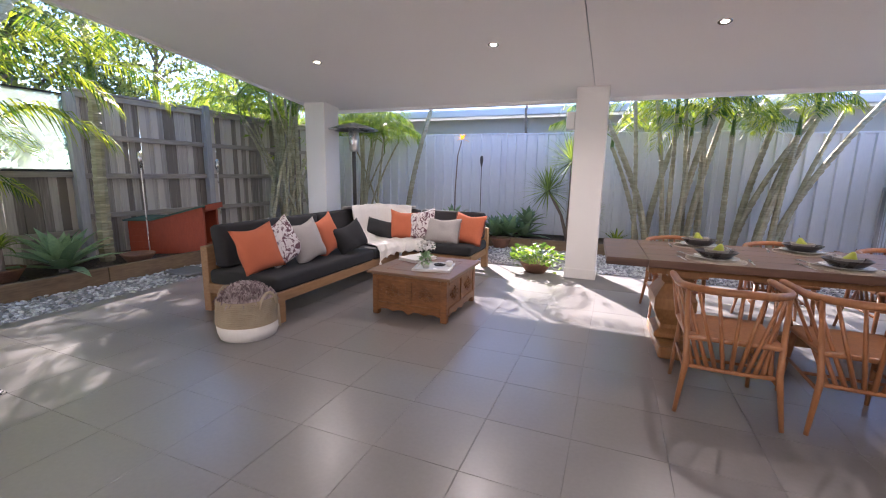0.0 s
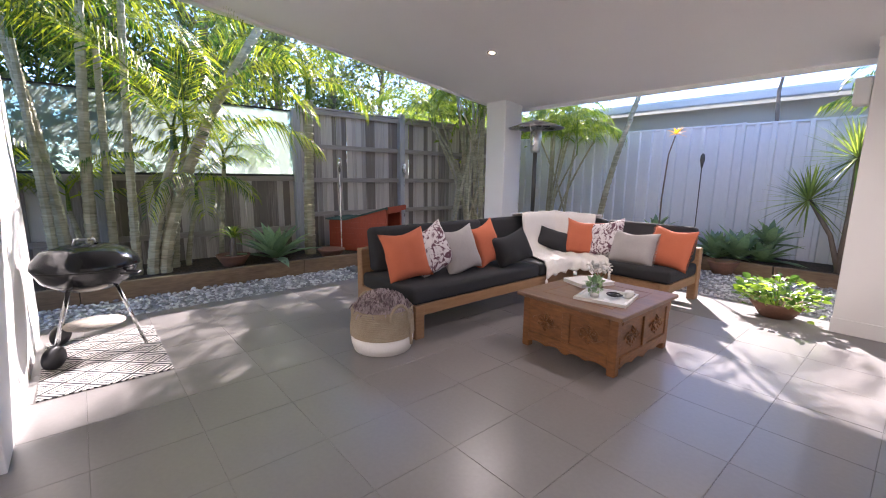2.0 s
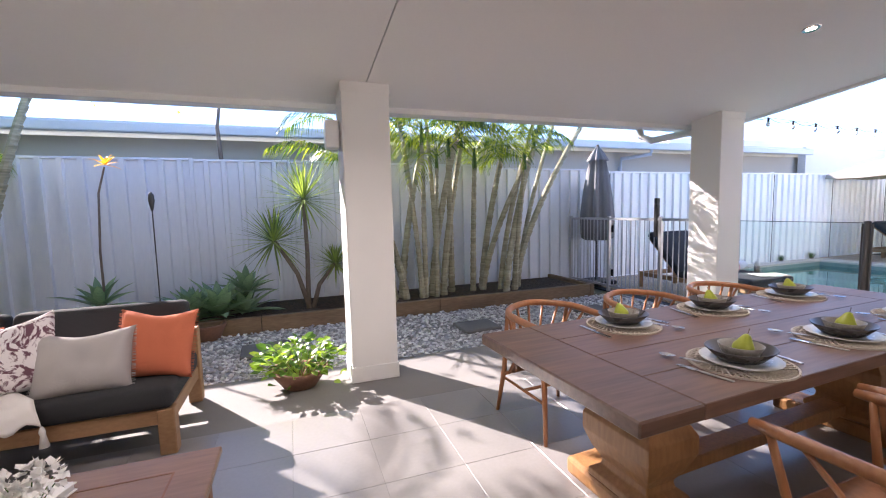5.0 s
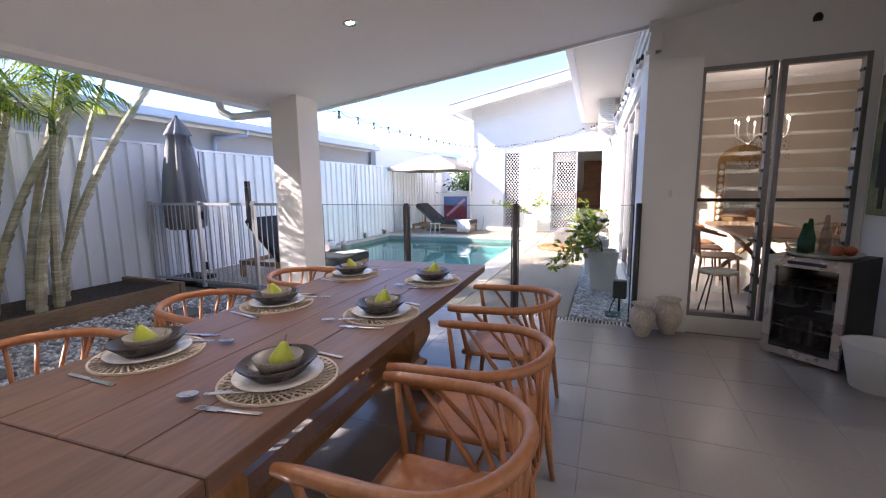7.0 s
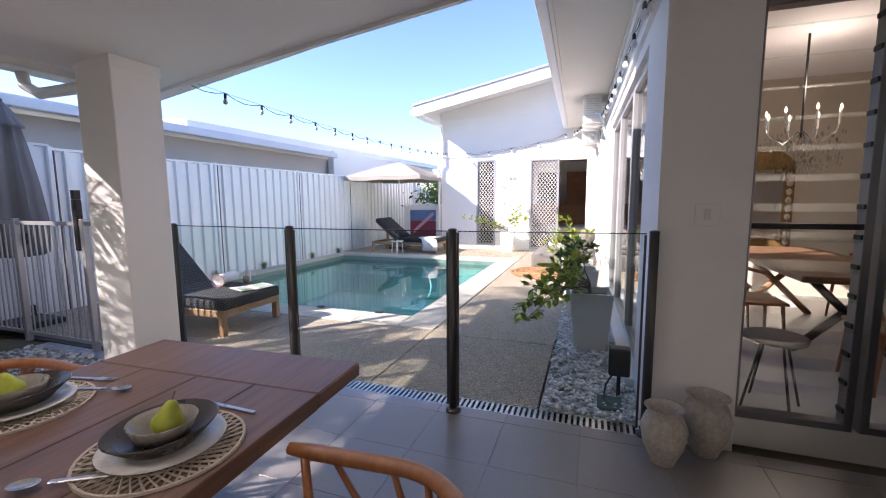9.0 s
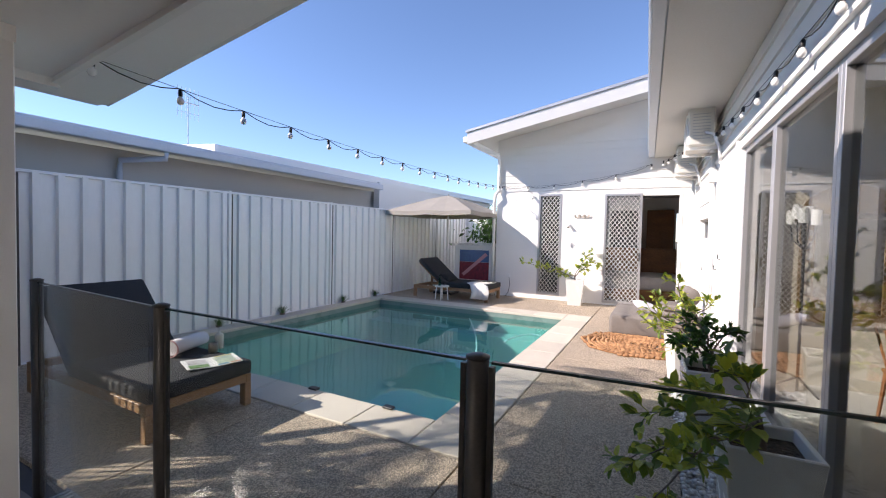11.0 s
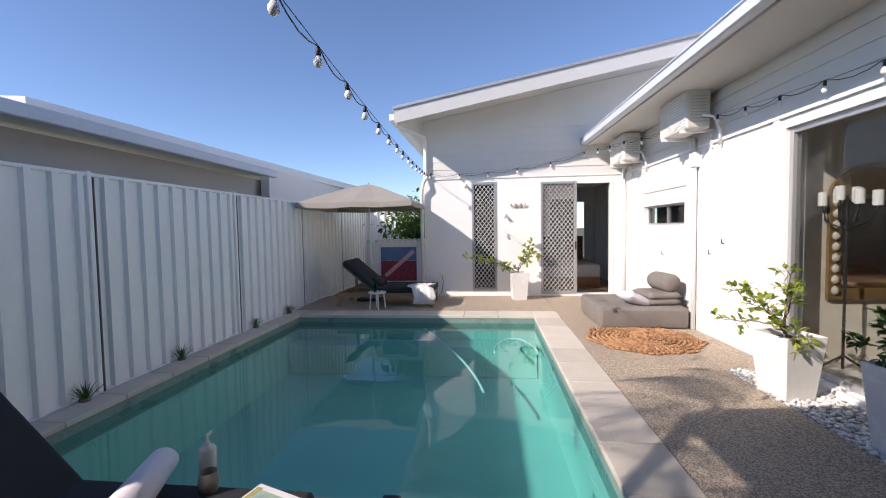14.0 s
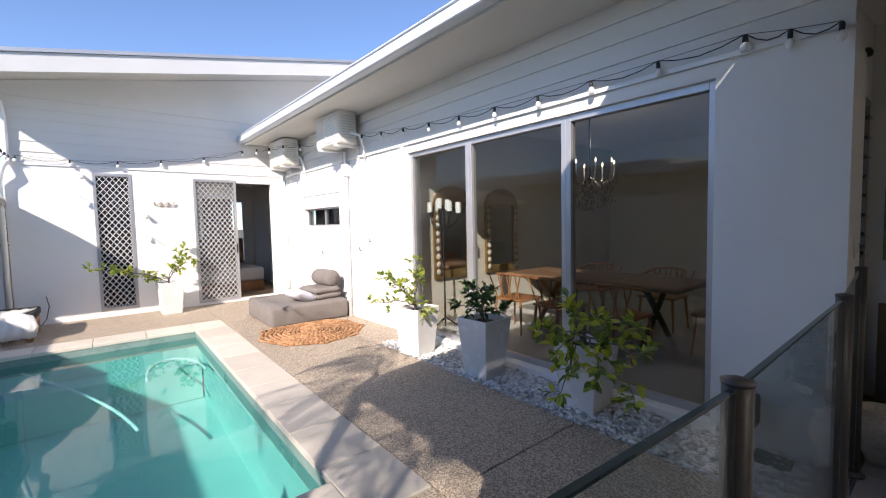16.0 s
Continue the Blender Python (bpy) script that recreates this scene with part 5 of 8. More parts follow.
def setting(x, y, turn, ob):
    """Mat, plate, two bowls and a pear, with a fork and a knife: each a thing of its own."""
    base = pose(x, y, DH + 0.001, 0, 0, turn)
    made = []
    mt = thing("placemat", "round openwork raffia placemat on the table", "placemat", base, "placemats on the dining table")
    bm = bmesh.new()
    for k in (0, 4, 8):
        r = 0.05 + k * 0.0165
        tube(bm, [(r * math.cos(a * math.pi / 18), r * math.sin(a * math.pi / 18), 0.003) for a in range(37)], 0.0035 if k < 8 else 0.005, 4, False)
    for k in range(44):
        for way in (-1, 1):
            a = k * math.pi / 22
            tube(bm, [(r * math.cos(a + way * w), r * math.sin(a + way * w), 0.003 + 0.001 * way) for r, w in ((0.06, 0), (0.12, 0.34), (0.185, 0.58))], 0.0034, 3, False)
    part("weave", bm, RAFFIA, mt)
    made.append(mt)
    pl = thing("dinner_plate", "white ceramic dinner plate on the placemat", "plate", base @ pose(0, 0, 0.0075), "dinner plates")
    bm = bmesh.new()
    lathe(bm, [(0.07, 0.0), (0.09, 0.003), (0.138, 0.014), (0.14, 0.017), (0.09, 0.008), (0.0005, 0.007)], 40)
    part("dish", bm, CERW, pl, smooth=True)
    made.append(pl)
    b1 = thing("wide_bowl", "dark brown glazed wide bowl on the plate", "bowl", base @ pose(0, 0, 0.0155), "wide bowls")
    bm = bmesh.new()
    lathe(bm, [(0.05, 0), (0.08, 0.006), (0.124, 0.05), (0.120, 0.052), (0.075, 0.012), (0.0005, 0.009)], 40)
    bmesh.ops.scale(bm, vec=(1.08, 0.94, 1), verts=bm.verts)
    part("vessel", bm, CERD, b1, smooth=True)
    made.append(b1)
    b2 = thing("small_bowl", "stone-grey glazed small bowl inside the wide bowl", "bowl", base @ pose(0, 0, 0.0255), "small bowls")
    bm = bmesh.new()
    lathe(bm, [(0.035, 0), (0.06, 0.012), (0.078, 0.052), (0.075, 0.053), (0.055, 0.016), (0.0005, 0.010)], 40)
    part("vessel", bm, CERG, b2, smooth=True)
    made.append(b2)
    pr = thing("pear", "green pear with a brown stalk in the bowl", "pear", base @ pose(0.005, 0, 0.034, 8, 10, 0), "pears")
    bm = bmesh.new()
    lathe(bm, [(0.004, 0.002), (0.026, 0.006), (0.038, 0.022), (0.037, 0.036), (0.026, 0.056), (0.016, 0.075), (0.011, 0.083), (0.003, 0.087)], 20)
    part("fruit", bm, PEAR, pr, smooth=True)
    part("stalk", tb([(0, 0, 0.085), (0.006, 0.002, 0.108)], 0.0018, 5), SLEEPER, pr)
    made.append(pr)
    for dx, turn_, nm in ((-0.215, 8, "fork"), (0.215, -8, "knife"), (-0.165, 24, "spoon")):
        f = thing(nm, "brushed steel %s beside the placemat" % nm, nm, base @ pose(dx, 0 if nm != "spoon" else 0.11, 0.0 if nm != "spoon" else 0.008, 0, 0, turn_), nm + "s")
        bm = bmesh.new()
        rbox(bm, -0.007, -0.11, 0.001, 0.007, 0.02, 0.005, 0.0018, 1)
        if nm == "fork":
            rbox(bm, -0.012, 0.02, 0.001, 0.012, 0.055, 0.0045, 0.0015, 1)
            for q in (-0.009, -0.003, 0.003, 0.009):
                box(bm, q - 0.0016, 0.055, 0.0015, q + 0.0016, 0.095, 0.004)
        elif nm == "knife":
            rbox(bm, -0.009, 0.02, 0.001, 0.009, 0.12, 0.0035, 0.001, 1)
        else:
            lathe(bm, [(0.0005, 0.001), (0.014, 0.002), (0.021, 0.006), (0.019, 0.0065), (0.0005, 0.003)], 16, (0, 0.05, 0))
            bmesh.ops.scale(bm, vec=(1, 1.5, 1), space=Matrix.Translation((0, -0.02, 0)), verts=[v for v in bm.verts if v.co.y > 0.021])
        part({"knife": "blade", "fork": "fork_head", "spoon": "spoon_bowl"}[nm], bm, STEEL, f)
        made.append(f)
    return made


first = setting(0, 0, 0, None)
homes = [(1.06, 3.80, 2.6), (1.79, 3.84, 2.6), (2.55, 3.89, 2.6), (1.05, 4.41, 182.6), (1.76, 4.46, 182.6), (2.55, 4.51, 182.6)]
inv = pose(0, 0, DH + 0.001).inverted()
local = [(o, inv @ o.matrix_basis) for o in first]
for x, y, a in homes[1:]:
    for o, lm in local:
        copy_thing(o, pose(x, y, DH + 0.001, 0, 0, a + rl.uniform(-6, 6)) @ lm)
for o, lm in local:
    o.matrix_basis = pose(homes[0][0], homes[0][1], DH + 0.001, 0, 0, homes[0][2]) @ lm

# ---- terrace fixtures ----
GLOW = glow_mat("lit_downlight", (1.0, 0.86, 0.62), 6.0)
for x in (-2.98, -0.86, 1.08, 2.88):
    y = 4.66
    d = thing("downlight", "round recessed ceiling downlight, switched on", "downlight", pose(x, y, ceil_z(y), math.degrees(math.atan(-SLOPE)), 0, 0), "ceiling downlights")
    bm = bmesh.new()
    lathe(bm, [(0.036, -0.002), (0.05, -0.006), (0.056, -0.001), (0.056, 0.004), (0.036, 0.004)], 24, caps=False)
    part("bezel", bm, CHROME, d, smooth=True)
    bm = bmesh.new()
    lathe(bm, [(0.0005, 0.0), (0.03, -0.001), (0.036, 0.003)], 20)
    part("lens", bm, GLOW, d, "warm glowing lens")
    lp = bpy.data.lights.new("downlight_lamp", "SPOT")
    lp.energy, lp.spot_size, lp.spot_blend, lp.shadow_soft_size, lp.color = 19, radians(150), 0.9, 0.05, (1.0, 0.94, 0.86)
    lo = new("downlight_lamp", lp)
    lo.matrix_world = pose(x, y, ceil_z(y) - 0.012)
# fill lights added in the unseen room behind the doors, to brighten the terrace
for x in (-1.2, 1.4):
    lp = bpy.data.lights.new("room_fill", "POINT")
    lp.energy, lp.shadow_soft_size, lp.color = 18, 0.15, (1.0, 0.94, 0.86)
    lo = new("room_fill", lp)
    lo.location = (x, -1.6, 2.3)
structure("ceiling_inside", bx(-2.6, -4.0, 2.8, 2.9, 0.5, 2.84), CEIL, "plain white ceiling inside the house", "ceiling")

sk = thing("outdoor_speaker", "small white box loudspeaker on the column", "speaker", pose(-0.17, 6.25, 1.92))
bm = bmesh.new()
rbox(bm, -0.12, -0.08, 0, -0.012, 0.08, 0.22, 0.012, 2)
part("body", bm, TRIM, sk)
part("bracket", bx(-0.014, -0.02, 0.09, -0.001, 0.02, 0.14), ALU, sk)
ss = thing("motion_sensor", "small black sensor under the ceiling", "sensor", pose(4.59, 1.3, 2.72))
bm = bmesh.new()
lathe(bm, [(0.03, -0.03), (0.035, 0.0), (0.02, 0.03)], 16)
part("dome", bm, BLACK, ss, smooth=True)
part("mount", bx(0.0, -0.02, -0.02, 0.012, 0.02, 0.02), BLACK, ss)
sw = thing("light_switch", "white square switch plate on the wall end", "switch", pose(4.498, 2.3, 1.3))
part("plate", bx(-0.012, -0.06, -0.06, 0.0, 0.06, 0.06), TRIM, sw, bevel=0.003)
part("rocker", bx(-0.018, -0.015, -0.03, -0.012, 0.015, 0.03), CERW, sw)

# patio heater
ht = thing("patio_heater", "tall steel gas patio heater with a wide hood", "heater", pose(-3.62, 6.32, 0))
bm = bmesh.new()
lathe(bm, [(0.22, 0), (0.23, 0.02), (0.2, 0.5), (0.19, 0.72), (0.04, 0.74)], 28)
part("cylinder_housing", bm, DKALU, ht, smooth=True)
part("pole", tb([(0, 0, 0.72), (0, 0, 1.68)], 0.03, 12), DKALU, ht, smooth=True)
bm = bmesh.new()
lathe(bm, [(0.06, 1.66), (0.075, 1.7), (0.085, 1.95), (0.07, 1.98)], 20)
part("burner", bm, STEEL, ht, "perforated steel burner", smooth=True)
bm = bmesh.new()
lathe(bm, [(0.39, 2.0), (0.40, 2.005), (0.25, 2.06), (0.1, 2.1), (0.02, 2.12), (0.02, 2.11), (0.1, 2.09), (0.25, 2.05), (0.39, 1.998)], 36, caps=False)
part("hood", bm, STEEL, ht, smooth=True)
for k in range(3):
    a = k * 2.1
    part("hood_strut", tb([(0.07 * math.cos(a), 0.07 * math.sin(a), 1.96), (0.12 * math.cos(a), 0.12 * math.sin(a), 2.08)], 0.006, 5), STEEL, ht)


# kettle barbecue on its mat
MATM = bpy.data.materials.new("woven_mat")
MATM.use_nodes = True
N, L = MATM.node_tree.nodes, MATM.node_tree.links
tcm, mpm = N.new("ShaderNodeTexCoord"), N.new("ShaderNodeMapping")
mpm.inputs["Rotation"].default_value = (0, 0, radians(45))
mpm.inputs["Scale"].default_value = (1.0, 1.0, 1)
L.new(tcm.outputs["Object"], mpm.inputs[0])
wv1, wv2, mxm, thr, rmp = N.new("ShaderNodeTexWave"), N.new("ShaderNodeTexWave"), N.new("ShaderNodeMath"), N.new("ShaderNodeMath"), N.new("ShaderNodeValToRGB")
wv1.bands_direction, wv2.bands_direction = "X", "Y"
for w in (wv1, wv2):
    w.wave_profile = "TRI"
    w.inputs["Scale"].default_value = 2.0
    L.new(mpm.outputs[0], w.inputs[0])
mxm.operation = "MAXIMUM"
L.new(wv1.outputs[1], mxm.inputs[0]), L.new(wv2.outputs[1], mxm.inputs[1])
thr.operation = "PINGPONG"
thr.inputs[1].default_value = 0.16
L.new(mxm.outputs[0], thr.inputs[0])
rmp.color_ramp.elements[0].position, rmp.color_ramp.elements[1].position = 0.075, 0.085
rmp.color_ramp.elements[0].color, rmp.color_ramp.elements[1].color = (0.03, 0.03, 0.032, 1), (0.66, 0.64, 0.60, 1)
L.new(thr.outputs[0], rmp.inputs[0])
L.new(rmp.outputs[0], N["Principled BSDF"].inputs["Base Color"])
N["Principled BSDF"].inputs["Roughness"].default_value = 0.9
mt = thing("outdoor_mat", "black and white diamond patterned outdoor mat", "mat", pose(-3.42, 1.24, 0.0))
part("weave", bx(-0.55, -0.34, 0.0, 0.52, 0.33, 0.008), MATM, mt, bevel=0.002)
bq = thing("kettle_barbecue", "black enamel kettle barbecue on three steel legs", "barbecue", pose(-3.60, 1.20, 0.008) @ Matrix.Diagonal((1.04, 1.04, 0.90, 1)))
bm = bmesh.new()
lathe(bm, [(0.05, 0.5), (0.16, 0.53), (0.25, 0.6), (0.287, 0.69), (0.292, 0.70), (0.284, 0.70), (0.24, 0.61), (0.05, 0.52)], 40)
part("bowl", bm, ENAMEL, bq, smooth=True)
bm = bmesh.new()
lathe(bm, [(0.294, 0.70), (0.296, 0.712), (0.285, 0.76), (0.23, 0.83), (0.13, 0.865), (0.02, 0.875)], 40)
part("lid", bm, ENAMEL, bq, smooth=True)
lidh = tb([(0.0, -0.06, 0.87), (0.0, -0.05, 0.91), (0.0, 0.05, 0.91), (0.0, 0.06, 0.87)], 0.011, 8)
part("lid_handle", lidh, STEEL, bq, smooth=True)
part("side_handle", tb([(0.2, 0.2, 0.67), (0.26, 0.27, 0.665), (0.31, 0.24, 0.665), (0.27, 0.16, 0.67)], 0.012, 8), BLACK, bq, smooth=True)
legs = ((0.1, 0.27), (0.22, -0.22), (-0.27, -0.2))
for k, (lx, ly) in enumerate(legs):
    part("leg", tb([(lx * 0.5, ly * 0.5, 0.56), (lx, ly, 0.01 if k == 0 else 0.09)], 0.012, 10), CHROME, bq, "polished steel leg", smooth=True)
for lx, ly in legs[1:]:
    bm = bmesh.new()
    lathe(bm, [(0.02, -0.02), (0.075, -0.022), (0.085, -0.012), (0.085, 0.012), (0.075, 0.022), (0.02, 0.02)], 24)
    bmesh.ops.transform(bm, matrix=pose(lx, ly, 0.085, 0, 90, 55), verts=bm.verts)
    part("wheel", bm, BLACK, bq, smooth=True)
part("axle", tb([(0.22, -0.22, 0.085), (-0.27, -0.2, 0.085)], 0.008, 8), STEEL, bq)
bm = bmesh.new()
lathe(bm, [(0.02, 0.225), (0.17, 0.22), (0.175, 0.23), (0.02, 0.235)], 24)
part("ash_tray", bm, AGED, bq, smooth=True)

# kennel
kn = thing("dog_kennel", "red painted timber dog kennel with a sloping green felt roof", "kennel", pose(-5.79, 4.75, 0.11, 0, 0, 32))
KL, KW = 0.5, 0.31


def kennel_top(x):
    return 0.48 if x < -0.2 else 0.48 + 0.2 * (x + 0.2) / 0.7


for y0, y1 in ((-KW, -KW + 0.02), (KW - 0.02, KW)):
    bm = bmesh.new()
    outline = [(-KL, 0.0), (KL, 0.0), (KL, kennel_top(KL)), (-0.2, 0.48), (-KL, 0.48)]
    f1, f2 = [bm.verts.new((x, y0, z)) for x, z in outline], [bm.verts.new((x, y1, z)) for x, z in outline]
    bm.faces.new(f1), bm.faces.new(f2[::-1])
    for i in range(5):
        bm.faces.new((f1[i], f1[(i + 1) % 5], f2[(i + 1) % 5], f2[i]))
    part("side_wall", bm, KRED, kn)
for k in range(5):
    part("batten", bx(-KL, -KW - 0.006, 0.09 * k + 0.01, KL, -KW - 0.0005, 0.09 * k + 0.094), KRED, kn)
part("back_wall", bx(-KL, -KW + 0.02, 0, -KL + 0.02, KW - 0.02, 0.48), KRED, kn)
part("base_board", bx(-KL + 0.02, -KW + 0.02, 0.0, KL - 0.03, KW - 0.02, 0.03), KRED, kn)
for a in ((KL - 0.025, -KW + 0.02, 0, KL, -KW + 0.07, 0.66), (KL - 0.025, KW - 0.07, 0, KL, KW - 0.02, 0.66), (KL - 0.025, -KW + 0.07, 0.60, KL, KW - 0.07, 0.66), (KL - 0.025, -KW + 0.07, 0, KL, KW - 0.07, 0.12)):
    part("door_trim", bx(*a), KRED, kn, bevel=0.003)
bm = bmesh.new()
rows = [[bm.verts.new((x, y, kennel_top(x) + dz)) for y in (-KW - 0.04, KW + 0.04)] for x in (-KL - 0.05, -0.2, KL + 0.05) for dz in (0.004, 0.026)]
lo_, hi_ = rows[0::2], rows[1::2]
for i in range(2):
    bm.faces.new((lo_[i][0], lo_[i][1], lo_[i + 1][1], lo_[i + 1][0])), bm.faces.new((hi_[i][0], hi_[i + 1][0], hi_[i + 1][1], hi_[i][1]))
    for j in (0, 1):
        bm.faces.new((lo_[i][j], lo_[i + 1][j], hi_[i + 1][j], hi_[i][j]))
for i in (0, 2):
    bm.faces.new((lo_[i][0], lo_[i][1], hi_[i][1], hi_[i][0]))
part("roof", bm, KGREEN, kn, "green felt roof")
part("fascia", bx(KL + 0.052, -KW - 0.04, kennel_top(KL) - 0.045, KL + 0.066, KW + 0.04, kennel_top(KL) + 0.036), KRED, kn)

# garden torches
for x, y, h in ((-5.6, 4.2, 1.56), (-5.55, 5.35, 1.5), (-2.15, 8.6, 1.7)):
    t = thing("garden_torch", "thin steel garden torch standing in the bed", "torch", pose(x, y, 0.1), "garden torches")
    part("stake", tb([(0, 0, 0), (0, 0, h - 0.3)], 0.008, 6), STEEL if x < -3 else DKALU, t)
    bm = bmesh.new()
    lathe(bm, [(0.012, h - 0.32), (0.035, h - 0.2), (0.03, h - 0.13), (0.012, h - 0.1)], 14)
    part("burner", bm, STEEL if x < -3 else DKALU, t, smooth=True)

# slate steppers in the gravel
for x, y in ((-4.75, 4.15), (-0.9, 7.3), (1.45, 7.2), (3.2, 7.25)):
    s = thing("stepping_stone", "dark slate stepping stone in the gravel", "stone", pose(x, y, -0.02, 0, 0, x * 7 % 9), "stepping stones")
    part("slab", bx(-0.24, -0.2, 0, 0.24, 0.2, 0.045), SLATE, s, bevel=0.012)

# ---- fridge corner ----
FM = pose(3.94, 1.42, 0, 0, 0, -132)
fr = thing("bar_fridge", "glass-door bar fridge with a steel frame", "fridge", FM)
bm = bmesh.new()
for a in ((-0.25, 0.02, 0.03, -0.22, 0.5, 0.82), (0.22, 0.02, 0.03, 0.25, 0.5, 0.82), (-0.22, 0.47, 0.03, 0.22, 0.5, 0.82), (-0.22, 0.02, 0.03, 0.22, 0.47, 0.1), (-0.22, 0.02, 0.79, 0.22, 0.47, 0.82)):
    box(bm, *a)
part("cabinet", bm, BLACK, fr)
bm = bmesh.new()
for a in ((-0.25, -0.02, 0.03, -0.195, 0.015, 0.82), (0.195, -0.02, 0.03, 0.25, 0.015, 0.82), (-0.195, -0.02, 0.03, 0.195, 0.015, 0.09), (-0.195, -0.02, 0.74, 0.195, 0.015, 0.82)):
    box(bm, *a)
dd = part("door", bm, STEEL, fr)
part("pane", bx(-0.195, -0.005, 0.09, 0.195, 0.005, 0.74), WGLASS, dd)
part("control_panel", bx(-0.12, -0.024, 0.765, 0.12, -0.02, 0.79), BLACK, dd)
for z in (0.25, 0.42, 0.58):
    part("shelf", bx(-0.21, 0.03, z, 0.21, 0.45, z + 0.008), STEEL, fr)
for x in (-0.2, 0.2):
    for y in (0.06, 0.44):
        part("foot", tb([(x, y, 0), (x, y, 0.03)], 0.018, 10), BLACK, fr)
for k in range(10):
    x, z = -0.17 + 0.085 * (k % 5), 0.108 if k < 5 else 0.428
    b = thing("drink_bottle", "dark drink bottle inside the fridge", "bottle", FM @ pose(x, 0.15, z if z < 0.2 else 0.428), "bottles in the fridge")
    bm = bmesh.new()
    lathe(bm, [(0.03, 0), (0.031, 0.1), (0.012, 0.15), (0.012, 0.2)], 12)
    part("glass_body", bm, [CERD, CHARC, CERG][k % 3], b, smooth=True)
ty = thing("round_tray", "whitewashed round tray on the fridge", "tray", FM @ pose(0.0, 0.22, 0.821))
bm = bmesh.new()
lathe(bm, [(0.2, 0), (0.235, 0.03), (0.228, 0.03), (0.195, 0.01), (0.0005, 0.01)], 36)
part("dish", bm, AGED, ty, smooth=True)
for x, y, h, m_ in ((-0.1, 0.22, 0.27, GREENGL), (-0.02, 0.28, 0.3, CRYSTAL), (-0.09, 0.12, 0.24, GREENGL)):
    b = thing("glass_bottle", "old glass bottle standing on the tray", "bottle", FM @ pose(x, y, 0.832), "glass bottles")
    bm = bmesh.new()
    lathe(bm, [(0.035, 0), (0.042, 0.02), (0.04, h * 0.5), (0.016, h * 0.72), (0.014, h), (0.012, h), (0.036, h * 0.5), (0.036, 0.02)], 20, caps=False)
    part("glass_body", bm, m_, b, smooth=True)
for x, y, z in ((0.1, 0.16, 0.832), (0.14, 0.26, 0.832), (0.07, 0.25, 0.832)):
    o = thing("orange_fruit", "bright orange fruit on the tray", "fruit", FM @ pose(x, y, z), "fruit on the tray")
    bm = bmesh.new()
    lathe(bm, [(0.004, 0), (0.03, 0.01), (0.043, 0.038), (0.036, 0.062), (0.012, 0.075), (0.002, 0.073)], 18)
    part("fruit", bm, TERRA, o, smooth=True)
bu = thing("metal_bucket", "white enamel bucket on the floor", "bucket", pose(3.60, 1.10, 0))
bm = bmesh.new()
lathe(bm, [(0.14, 0), (0.2, 0.3), (0.208, 0.305), (0.195, 0.3), (0.135, 0.01), (0.0005, 0.01)], 30)
part("vessel", bm, TRIM, bu, smooth=True)
pt = thing("wall_picture", "unframed canvas print in dark green and brown", "picture", pose(4.05, 0.852, 1.12) @ Matrix.Diagonal((1, 1, 1.08, 1)))
part("canvas", bx(-0.5, 0.0, 0.0, 0.45, 0.03, 1.0), M("canvas_print", (0.30, 0.34, 0.16), (0.05, 0.06, 0.03), 0.7, s1=4, s2=20, bump=0.05), pt, bevel=0.003)
part("dark_shape", bx(-0.1, 0.03, 0.2, 0.35, 0.034, 0.66), M("canvas_dark", (0.02, 0.018, 0.016), (0.012, 0.011, 0.01), 0.7), pt)
part("dark_shape", bx(-0.04, 0.03, 0.05, 0.02, 0.034, 0.2), M("canvas_dark_leg", (0.02, 0.018, 0.016), (0.012, 0.011, 0.01), 0.7), pt)
part("dark_shape", bx(0.24, 0.03, 0.05, 0.3, 0.034, 0.2), bpy.data.materials["canvas_dark_leg"], pt)
for x, y, s in ((4.2, 2.5, 1.0), (4.36, 2.27, 1.08)):
    v = thing("clay_urn", "whitewashed clay urn with a flared lip", "urn", pose(x, y, 0) @ Matrix.Diagonal((s, s, s, 1)), "urns by the wall")
    bm = bmesh.new()
    lathe(bm, [(0.06, 0), (0.065, 0.02), (0.1, 0.1), (0.115, 0.19), (0.095, 0.25), (0.075, 0.28), (0.1, 0.305), (0.092, 0.305), (0.065, 0.28), (0.08, 0.2)], 28)
    part("vessel", bm, AGED, v, smooth=True)

# strip drain
dn = thing("strip_drain", "slotted steel strip drain at the terrace edge", "drain", kind="structure")
part("channel", bx(4.425, 2.5, -0.05, 4.555, 9.3, -0.03), BLACK, dn)
for x in (4.425, 4.545):
    part("edge", bx(x, 2.5, -0.03, x + 0.01, 6.3, -0.003), STEEL, dn)
barm = bpy.data.meshes.new("grate_bar")
bm = bmesh.new()
box(bm, 4.435, -0.009, -0.014, 4.545, 0.009, -0.004)
bm.to_mesh(barm)
bm.free()
barm.materials.append(STEEL)
for k in range(105):
    o = new("grate_bar", barm)
    o.parent, o.location = dn, (0, 2.52 + k * 0.036, 0)

